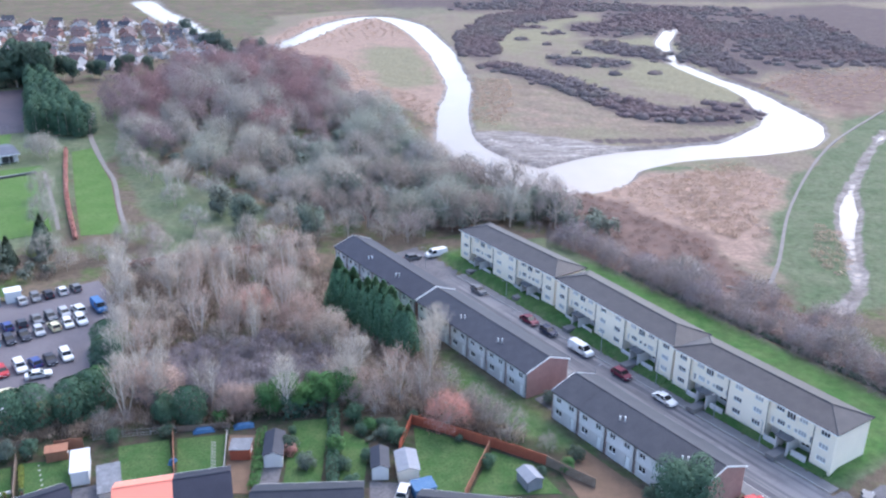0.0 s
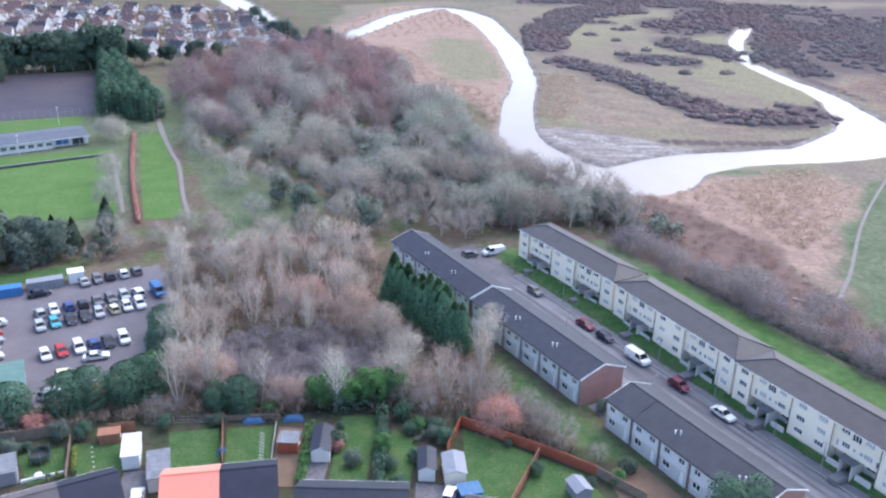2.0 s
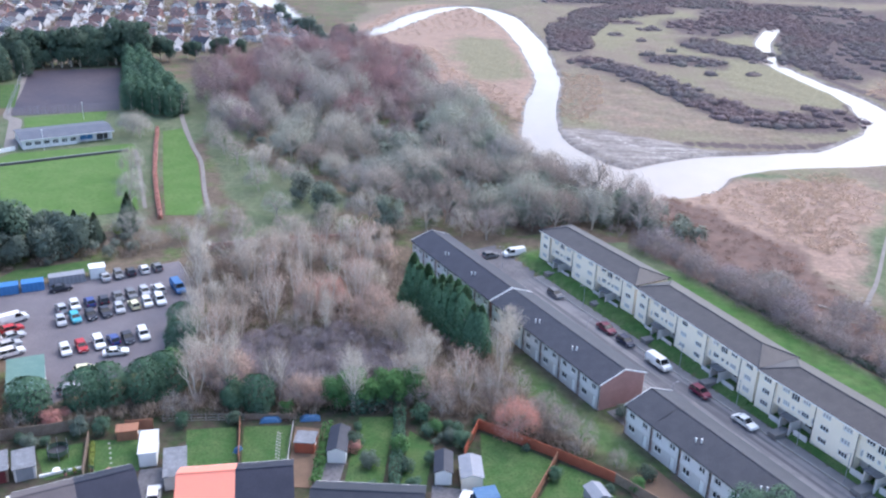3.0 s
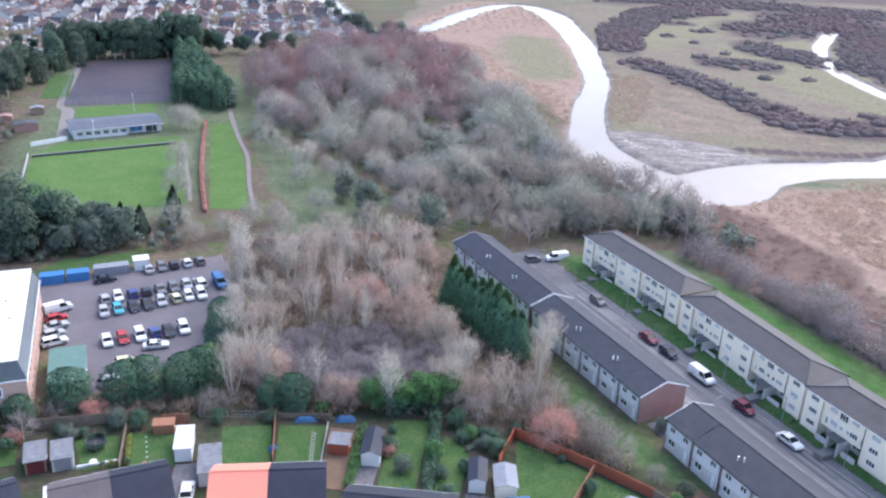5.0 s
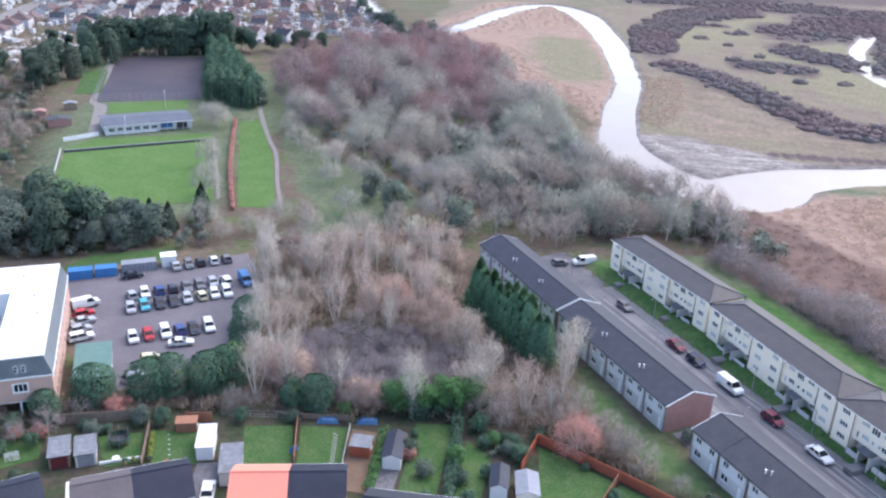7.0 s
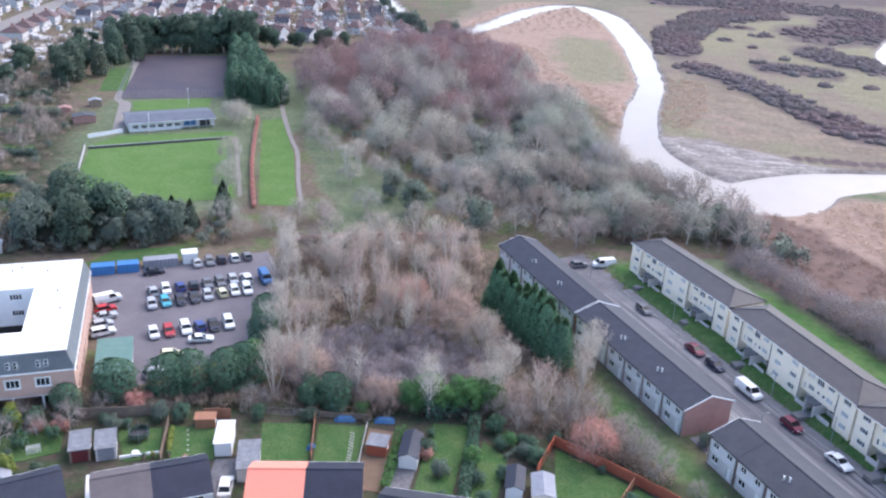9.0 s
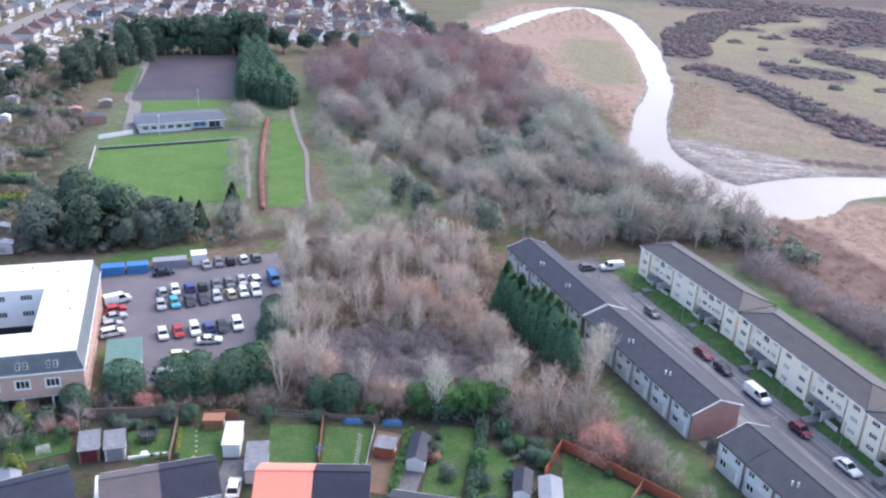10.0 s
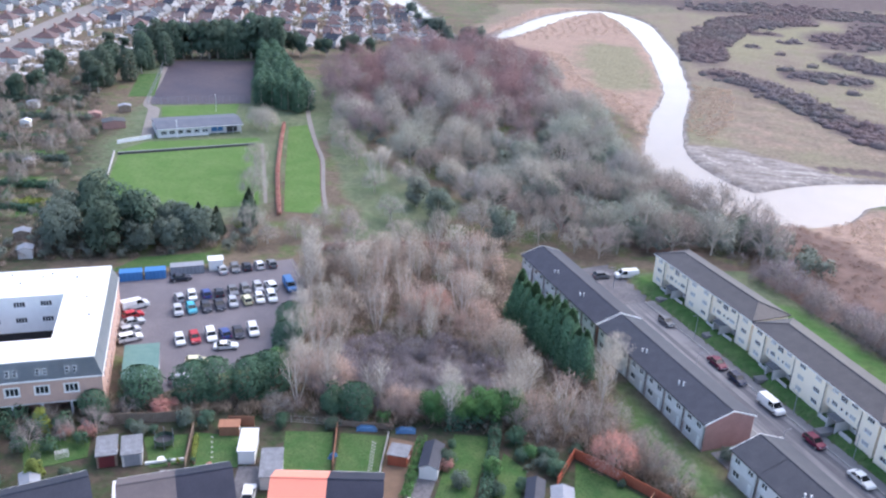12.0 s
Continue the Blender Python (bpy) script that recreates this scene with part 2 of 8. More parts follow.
def road_material():
    m, n, l, b = nodes_of("road_asphalt")
    turn, scale = n.new("ShaderNodeMapping"), n.new("ShaderNodeMapping")
    turn.inputs["Rotation"].default_value[2] = math.atan2(0.8285, 0.56)
    scale.inputs["Scale"].default_value = (0.035, 1.0, 1.0)
    l.new(n.new("ShaderNodeNewGeometry").outputs["Position"], turn.inputs[0])
    l.new(turn.outputs[0], scale.inputs[0])
    streak = n.new("ShaderNodeTexNoise")
    streak.inputs["Scale"].default_value, streak.inputs["Detail"].default_value = 0.8, 5.0
    l.new(scale.outputs[0], streak.inputs["Vector"])
    patch = noise_of(n, l, 0.25, 5, 0.65, "Position")
    col = mix(n, l, ramp(n, l, streak.outputs["Fac"], 0.42, 0.58), (0.078, 0.078, 0.092), (0.20, 0.192, 0.20))
    col = mix(n, l, ramp(n, l, patch, 0.5, 0.7), col, (0.12, 0.116, 0.128))
    l.new(col, b.inputs["Base Color"])
    wet = n.new("ShaderNodeMapRange")
    wet.inputs["To Min"].default_value, wet.inputs["To Max"].default_value = 0.5, 0.85
    l.new(streak.outputs["Fac"], wet.inputs["Value"])
    l.new(wet.outputs[0], b.inputs["Roughness"])
    b.inputs["Specular IOR Level"].default_value = 0.3
    return m


M_ROAD = road_material()
M_TARMAC = surface("car_park_tarmac", (0.135, 0.122, 0.135), (0.175, 0.157, 0.168), 0.15, 0.85, fine=20, grime=0.25, where="Position")
M_COURT = surface("court_surface", (0.052, 0.044, 0.062), (0.085, 0.066, 0.076), 0.06, 0.7, fine=10, grime=0.2, where="Position")
M_PAVING = surface("paving", (0.215, 0.205, 0.205), (0.165, 0.158, 0.16), 0.5, 0.85, fine=12, where="Position")
M_GRAVEL = surface("path_gravel", (0.24, 0.215, 0.20), (0.19, 0.17, 0.155), 0.4, 0.9, fine=12, where="Position")
M_EARTH = surface("bare_earth", (0.20, 0.13, 0.09), (0.14, 0.10, 0.07), 0.4, 0.95, bump=0.05, where="Position")
M_KERB = surface("kerb_stone", (0.42, 0.41, 0.40), (0.33, 0.32, 0.31), 1.0, 0.8, where="Position")
M_RENDER = surface("cream_render", (0.89, 0.79, 0.645), (0.83, 0.735, 0.605), 0.35, 0.85, fine=14, grime=0.08)
M_RENDER2 = surface("grey_render", (0.60, 0.58, 0.575), (0.52, 0.50, 0.495), 0.5, 0.85, fine=14, grime=0.18)
M_PANEL = surface("pale_panel", (0.71, 0.695, 0.70), (0.63, 0.62, 0.625), 0.5, 0.7, fine=14, grime=0.12)
M_BRICK = surface("brick", (0.41, 0.235, 0.205), (0.33, 0.19, 0.165), 0.8, 0.88, fine=14, grime=0.3)
M_BRICK_TAN = surface("tan_brick", (0.58, 0.385, 0.315), (0.50, 0.34, 0.285), 0.8, 0.88, fine=14, grime=0.25)
M_SLATE = surface("slate_tiles", (0.030, 0.034, 0.050), (0.044, 0.047, 0.064), 0.5, 0.5, bump=0.004, fine=18, grime=0.35, gloss=0.2)
M_SLATE2 = surface("dark_slate", (0.024, 0.026, 0.042), (0.036, 0.037, 0.056), 0.4, 0.5, bump=0.004, fine=18, grime=0.35, gloss=0.22)
M_TILE = surface("grey_tiles", (0.034, 0.038, 0.052), (0.050, 0.052, 0.066), 0.4, 0.5, bump=0.004, fine=18, grime=0.35, gloss=0.2)
M_ORANGE = surface("orange_tiles", (0.80, 0.26, 0.18), (0.74, 0.25, 0.18), 0.5, 0.7, fine=18, grime=0.12)
M_ROOF_WORN = surface("worn_tiles", (0.046, 0.044, 0.052), (0.066, 0.062, 0.068), 0.5, 0.5, bump=0.004, fine=18, grime=0.4, gloss=0.22)
M_ROOF_BROWN = surface("brown_tiles", (0.135, 0.11, 0.112), (0.10, 0.084, 0.088), 0.5, 0.55, bump=0.004, fine=18, grime=0.35, gloss=0.3)
M_PAVROOF = surface("pavilion_felt", (0.095, 0.105, 0.135), (0.13, 0.138, 0.165), 0.4, 0.7, fine=12, grime=0.3)
M_REDTILE = surface("red_tiles", (0.135, 0.08, 0.078), (0.095, 0.062, 0.063), 0.5, 0.75, fine=14, grime=0.25, vary=0.35)
M_WHITE = surface("white_paint", (0.80, 0.80, 0.79), (0.72, 0.72, 0.71), 0.8, 0.6, grime=0.12)
M_ROOFWHITE = surface("white_membrane", (0.82, 0.80, 0.78), (0.76, 0.74, 0.72), 0.15, 0.6, fine=10, grime=0.08)
M_GREYMETAL = surface("grey_sheet", (0.27, 0.28, 0.31), (0.21, 0.22, 0.25), 0.8, 0.6, grime=0.2)
M_TEAL = surface("teal_sheet", (0.10, 0.19, 0.17), (0.14, 0.23, 0.20), 0.6, 0.7, grime=0.2)
M_BLUE = surface("blue_paint", (0.05, 0.18, 0.42), (0.07, 0.21, 0.45), 0.8, 0.5, grime=0.2)
M_TARP = surface("blue_tarpaulin", (0.045, 0.13, 0.27), (0.08, 0.17, 0.30), 1.2, 0.5, grime=0.45)
M_WOOD = surface("weathered_wood", (0.22, 0.16, 0.12), (0.30, 0.24, 0.19), 1.0, 0.85, fine=10)
M_REDWOOD = surface("red_stained_wood", (0.42, 0.12, 0.07), (0.34, 0.10, 0.06), 1.0, 0.8, fine=10)
M_TANWOOD = surface("tan_wood", (0.36, 0.17, 0.105), (0.28, 0.135, 0.085), 1.0, 0.8, fine=10)
M_PORCH = surface("grey_felt", (0.13, 0.13, 0.14), (0.17, 0.17, 0.18), 0.8, 0.8)
M_MANSARD = surface("mansard_slate", (0.30, 0.345, 0.38), (0.36, 0.39, 0.42), 0.5, 0.6, bump=0.01, fine=18)
M_DARK = surface("dark_trim", (0.05, 0.05, 0.055), (0.07, 0.07, 0.075), 1.0, 0.6)
M_RUBBER = surface("tyre_rubber", (0.02, 0.02, 0.02), (0.03, 0.03, 0.03), 4.0, 0.8)
M_RIM = surface("wheel_rim", (0.5, 0.5, 0.52), (0.4, 0.4, 0.42), 4.0, 0.35, metal=0.8)
M_LENS = surface("lamp_lens", (0.7, 0.7, 0.7), (0.6, 0.6, 0.6), 4.0, 0.2)
M_REDLENS = surface("red_lens", (0.4, 0.02, 0.02), (0.3, 0.02, 0.02), 4.0, 0.2)


def glassy(name, colour, rough=0.08):
    m, n, l, b = nodes_of(name)
    fac = noise_of(n, l, 0.7, 2)
    l.new(mix(n, l, fac, colour, tuple(c * 0.6 for c in colour)), b.inputs["Base Color"])
    b.inputs["Roughness"].default_value = rough
    b.inputs["Specular IOR Level"].default_value = 0.4
    return m


M_GLASS_PALE = glassy("curtained_glass", (0.50, 0.49, 0.48), 0.15)
M_GLASS = glassy("window_glass", (0.03, 0.035, 0.045))
M_CARGLASS = glassy("car_glass", (0.015, 0.017, 0.02))


def paint(name, colour):
    m, n, l, b = nodes_of(name)
    fac = noise_of(n, l, 1.2, 3)
    l.new(mix(n, l, fac, colour, tuple(c * 0.85 for c in colour)), b.inputs["Base Color"])
    b.inputs["Roughness"].default_value, b.inputs["Coat Weight"].default_value, b.inputs["Coat Roughness"].default_value = 0.5, 0.15, 0.25
    b.inputs["Specular IOR Level"].default_value = 0.3
    return m

# ---------------------------------------------------------------- the lie of the land
# The road's own frame: s along the road towards the viewer, q across it towards the flats
ROAD_O, ROAD_U, ROAD_N = (4.5, 155.2), (0.56, -0.8285), (0.8285, 0.56)
ROAD_TURN = math.degrees(math.atan2(ROAD_U[1], ROAD_U[0]))


def at_road(s, q, z=0.0):
    return (ROAD_O[0] + s * ROAD_U[0] + q * ROAD_N[0], ROAD_O[1] + s * ROAD_U[1] + q * ROAD_N[1], z)


def road_xy(pts):
    return [at_road(s, q)[:2] for s, q in pts]


# the river, upstream to downstream: x, y, half width
RIVER = smooth_line([(-230, 720, 9), (-203, 663, 9), (-164, 590, 9), (-128, 515, 7), (-106, 482, 5), (-89, 490, 5), (-77, 535, 7), (-67, 590, 7.5),
                     (-52, 633, 7), (-35, 642, 7), (-15, 607, 9), (-3, 555, 8), (7, 495, 7.2), (13, 430, 6), (15.5, 390, 5.6), (12.5, 350, 6), (11.5, 318, 6.2),
                     (14, 288, 8), (23, 266, 10), (35, 252, 12.5), (49, 254, 14), (60, 268, 11.5), (74, 278, 9.5), (93, 285, 8.5), (112, 292, 9.5), (130, 305, 13),
                     (143, 328, 11), (146, 360, 7.5), (146, 393, 5), (138, 428, 4.5), (133, 468, 4), (139, 520, 4), (150, 560, 4), (168, 610, 4)], 3.0)
CREEK = smooth_line([(90, 160, 1.4), (99, 172, 1.6), (106, 190, 1.9), (111, 205, 2.8), (120, 225, 2.8), (127, 240, 2.0), (136, 256, 1.5), (152, 283, 1.2), (175, 318, 1.0)], 3.0)


def river_gap(line, x, y):
    """Distance to the water's edge, negative inside."""
    best = np.full(x.shape, 1e9)
    for px, py, w in line:
        np.minimum(best, np.hypot(x - px, y - py) - w, out=best)
    return best


def wobble(x, y, scale, seed=0.0):
    """Cheap smooth noise, about -1 to 1."""
    size = 257
    grid = np.random.RandomState(int(seed * 10) + 3).uniform(-1, 1, (size, size))
    u, w = np.asarray(x) / scale / 1.6, np.asarray(y) / scale / 1.6
    i, j = np.floor(u).astype(int), np.floor(w).astype(int)
    f, g = u - i, w - j
    f, g = f * f * (3 - 2 * f), g * g * (3 - 2 * g)
    i, j = i % (size - 1), j % (size - 1)
    low = grid[i, j] * (1 - f) + grid[i + 1, j] * f
    high = grid[i, j + 1] * (1 - f) + grid[i + 1, j + 1] * f
    return low * (1 - g) + high * g


def height(x, y):
    dx, dy = x - ROAD_O[0], y - ROAD_O[1]
    s, q = dx * ROAD_U[0] + dy * ROAD_U[1], dx * ROAD_N[0] + dy * ROAD_N[1]
    bank = np.clip((q - 17.8) / 2.2, 0, 1) * np.clip((50 - q) / 5, 0, 1) * np.clip((s + 40) / 10, 0, 1) * np.clip((82 - s) / 3, 0, 1)
    z = 1.2 * bank * bank * (3 - 2 * bank)
    gap = np.minimum(river_gap(RIVER, x, y), river_gap(CREEK, x, y) + 0.5)
    gap = gap + 0.8 * wobble(x, y, 6.0, 1.0) + 0.35 * wobble(x, y, 2.4, 2.0)
    z -= 1.7 * np.clip(0.5 - gap / 3.5, 0, 1)
    rough = (np.clip((q - 52) / 15, 0, 1) + np.clip((y - 215) / 40, 0, 1)) * np.clip((x + 55) / 25, 0, 1)
    z += 0.22 * np.clip(rough, 0, 1) * np.clip(gap / 6, 0, 1) * (wobble(x, y, 3.7, 3.0) + 0.7 * wobble(x, y, 1.6, 5.0))
    return z, gap


def axis(lo, fine0, fine1, hi, fine, coarse):
    a = list(np.arange(lo, fine0, coarse)) + list(np.arange(fine0, fine1, fine)) + list(np.arange(fine1, hi + coarse, coarse))
    return np.array([-4000, -2200, -1200, -700] + a + [700, 1200, 2200, 4000], float)


gx = axis(-420, -110, 190, 440, 1.6, 6.0)
gy = np.array([-4000, -2000, -900, -400, -150] + list(np.arange(-60, 60, 12)) + list(np.arange(60, 100, 3.0)) + list(np.arange(100, 160, 1.6)) + list(np.arange(160, 420, 1.6))
              + list(np.arange(420, 700, 3.0)) + list(np.arange(700, 900, 12)) + [1000, 1300, 1900, 2800, 4000], float)
X, Y = np.meshgrid(gx, gy)
Z, GAP = height(X, Y)
nx, ny = len(gx), len(gy)
idx = np.arange(nx * ny).reshape(ny, nx)
quads = np.stack([idx[:-1, :-1], idx[:-1, 1:], idx[1:, 1:], idx[1:, :-1]], -1).reshape(-1, 4)
me = bpy.data.meshes.new("ground")
me.vertices.add(nx * ny)
me.vertices.foreach_set("co", np.stack([X, Y, Z], -1).astype(np.float32).ravel())
me.loops.add(len(quads) * 4)
me.loops.foreach_set("vertex_index", quads.astype(np.int32).ravel())
me.polygons.add(len(quads))
me.polygons.foreach_set("loop_start", np.arange(0, len(quads) * 4, 4, dtype=np.int32))
me.polygons.foreach_set("use_smooth", np.ones(len(quads), bool))
me.update()

# what grows where: green grass, pale marsh grass, tan reed, mud
MARSH = [(-30, 700), (-110, 640), (-100, 470), (-60, 430), (0, 330), (10, 270), (60, 215), (75, 180), (110, 160), (420, 160), (440, 900), (-30, 900)]
wx, wy = X + 4 * wobble(X, Y, 9, 4), Y + 6 * wobble(X, Y, 13, 6)
marsh = soft_poly(MARSH, wx, wy, 6)
pale = marsh * np.clip(0.85 + 0.35 * wobble(X, Y, 28, 7), 0.1, 1)
tan = np.zeros(X.shape)
for poly in ([(48, 236), (72, 255), (108, 268), (112, 250), (88, 205), (80, 184), (66, 200), (50, 226)],
             [(20, 414), (40, 426), (54, 396), (72, 362), (90, 336), (106, 324), (104, 304), (82, 308), (57, 303), (37, 309), (18, 316)],
             [(-96, 470), (-95, 546), (-82, 632), (-44, 655), (-14, 560), (10, 470), (12, 380), (8, 300), (-1, 338), (-23, 367), (-60, 420)],
             [(150, 412), (169, 431), (214, 450), (260, 470), (240, 400), (160, 325), (156, 337), (160, 375), (152, 395)],
             [(95, 172), (101, 184), (108, 208), (118, 232), (128, 250), (118, 243), (104, 212), (92, 185)]):
    tan = np.maximum(tan, (0.38 if poly[0] == (20, 414) else 0.55 if poly[0] == (150, 412) else 1.0) * soft_poly(poly, wx, wy, 9))
olive = np.zeros(X.shape)
for poly in ([(-38, 475), (-29, 514), (-9, 506), (3, 443), (7, 392), (-10, 384), (-26, 409)], [(95, 535), (150, 580), (153, 478), (146, 390), (144, 362), (124, 352), (116, 372), (100, 405), (76, 470)],
             [(62, 640), (110, 690), (130, 620), (90, 560), (50, 500), (40, 520)]):
    olive = np.maximum(olive, 1.0 * soft_poly(poly, wx, wy, 15))
green = np.zeros(X.shape)
for poly in ([(76, 160), (84, 188), (100, 222), (116, 254), (132, 282), (160, 318), (230, 400), (260, 380), (200, 300), (160, 240), (150, 215), (128, 160)],
             [(116, 262), (74, 268), (68, 258), (88, 264)], [(-114, 275), (-100, 272), (-60, 190), (-46, 195), (-40, 215), (-60, 235), (-80, 262), (-104, 318), (-122, 318)],
             [(-30, 590), (40, 700), (120, 760), (-60, 760), (-40, 660)],
             [(-96, 545), (-92, 620), (-140, 660), (-190, 700), (-150, 600), (-118, 540)]):
    green = np.maximum(green, (0.45 if poly[0][1] > 500 else 1.0) * soft_poly(poly, wx, wy, 4 if poly[0][1] < 500 else 14))
park = [(-160, 215), (-175, 285), (-215, 350), (-170, 385), (-105, 320), (-95, 272), (-100, 245), (-85, 195), (-105, 172), (-130, 180)]
green = np.maximum(green, 0.8 * soft_poly(park, wx, wy, 5))
on_bank = road_xy([(-26, 17.6), (80, 17.6), (80, 47), (-20, 47)])
green = np.maximum(green, soft_poly(on_bank, X, Y, 0.8))
slope = road_xy([(20, -6), (44, -6), (56, -9), (50, -13), (28, -12)])
green = np.maximum(green, 0.8 * soft_poly(slope, wx, wy, 2))
gardens = [(-80, 60), (30, 60), (30, 100), (2, 115), (-20, 116), (-70, 100), (-100, 70)]
green = np.maximum(green, 0.38 * soft_poly(gardens, X, Y, 2))
# long drifts of dark scrub on the marsh: line, half width across and along the view
DRIFTS = [([(36, 445), (50, 427), (62, 404), (77, 368), (88, 346), (104, 338), (116, 338)], 9, 16), ([(29, 500), (29, 540), (38, 575), (50, 625), (74, 660), (100, 684)], 11, 34), ([(72, 462), (84, 462), (99, 459)], 8, 16),
          ([(124, 357), (136, 346)], 6, 10), ([(102, 516), (112, 502), (124, 494), (134, 480)], 11, 24), ([(62, 596), (74, 598)], 6, 10), ([(78, 566), (84, 569)], 4, 7), ([(55, 541), (59, 540)], 3, 6), ([(118, 700), (126, 698)], 8, 14),
          ([(112, 590), (130, 600), (160, 640), (190, 672)], 20, 40), ([(150, 655), (175, 630), (205, 600), (215, 560), (210, 520), (195, 490)], 22, 50), ([(158, 445), (152, 470), (158, 505), (166, 540), (190, 600)], 10, 22), ([(260, 640), (240, 560), (250, 500), (300, 470)], 28, 50),
          ([(30, 720), (90, 740), (150, 720), (240, 700)], 20, 40), ([(146, 436), (154, 408), (160, 385)], 2, 8), ([(62, 296), (100, 301), (120, 311)], 2, 3.5), ([(127, 336), (137, 350), (138, 368)], 2, 7), ([(92, 428), (95, 427)], 1.5, 2.5), ([(70, 520), (72, 521)], 2, 3), ([(82, 490), (84, 491)], 1.5, 3), ([(112, 430), (114, 431)], 1.5, 3)]
heath = 0.78 * soft_poly([(142, 706), (171, 660), (229, 713), (355, 782), (420, 700), (300, 480), (214, 455), (167, 433), (156, 466), (154, 507), (142, 552), (125, 580)], wx, wy, 14)
heath = np.maximum(heath, 0.78 * soft_poly([(-40, 690), (60, 700), (160, 760), (420, 800), (440, 1300), (-200, 1300)], wx, wy, 20))
for line, w, deep in DRIFTS:
    for px, py in smooth_line(line, 4.0):
        heath = np.maximum(heath, np.clip(1.6 - 1.05 * np.hypot((X - px) / w, (Y - py) / deep), 0, 1))
russet = soft_poly(road_xy([(-62, 76), (-40, 74), (-18, 60), (-24, 46), (100, 47), (104, 60), (60, 62), (34, 70), (22, 74), (6, 78), (-8, 83), (-28, 86), (-42, 84), (-60, 84)]), wx, wy, 5)
russet = np.maximum(russet, 0.9 * soft_poly([(-38, 248), (-31, 232), (-24, 214), (-12, 206), (12, 200), (22, 196), (24, 204), (-6, 214), (-20, 224), (-30, 246)], wx, wy, 3))
russet = np.maximum(russet, 0.62 * soft_poly([(152, 412), (169, 431), (214, 450), (260, 470), (250, 410), (170, 330), (160, 375)], wx, wy, 12))
soil = soft_poly([(-104, 60), (-98, 96), (-86, 101), (-70, 107), (-48, 112), (-27, 116.5), (-4, 119), (8, 116), (24, 106), (32, 96), (34, 60)], wx, wy, 3)
soil = np.maximum(soil, 0.75 * soft_poly([(-112, 140), (-122, 180), (-146, 212), (-166, 244), (-182, 268), (-212, 322), (-270, 330), (-245, 240), (-190, 165), (-140, 128)], wx, wy, 8))
lawn = soft_poly(road_xy([(-24, 18.0), (79, 17.8), (79, 44.8), (30, 45.0), (-1, 44.2), (-14, 34), (-24, 30)]), X, Y, 0.8)
lawn = np.maximum(lawn, 0.8 * soft_poly(road_xy([(16, -6), (44, -6), (57, -8.5), (52, -13), (36, -13), (22, -11.5)]), wx, wy, 2.0))
mud = np.clip(1.0 - (GAP - 0.3) / 2.2, 0, 1)
# wet streaks on the mudflat, where the sky's sheen is painted in
wet = np.zeros(X.shape)
for line in ([(19, 306), (25, 304), (32, 303), (38, 297), (41, 291), (47, 289), (54, 290), (62, 286), (70, 284)], [(41, 285), (50, 283), (58, 285)], [(24, 297), (28, 291), (33, 286)], [(48, 277), (55, 279), (64, 279)]):
    wet = np.maximum(wet, np.clip(0.95 - edge_distance(line, wx * 0.3 + X * 0.7, wy * 0.2 + Y * 0.8, False) / 1.5, 0, 0.62))
mud = np.maximum(mud, soft_poly([(19, 304), (34, 313), (50, 300), (64, 291), (80, 291), (60, 284), (52, 268), (40, 265), (24, 282)], wx, wy, 4))
for name, layer in (("green", green), ("pale", pale), ("tan", tan), ("mud", mud), ("heath", heath), ("lawn", lawn), ("olive", olive), ("russet", russet), ("wet", wet), ("soil", soil)):
    me.attributes.new(name, "FLOAT", "POINT").data.foreach_set("value", layer.astype(np.float32).ravel())


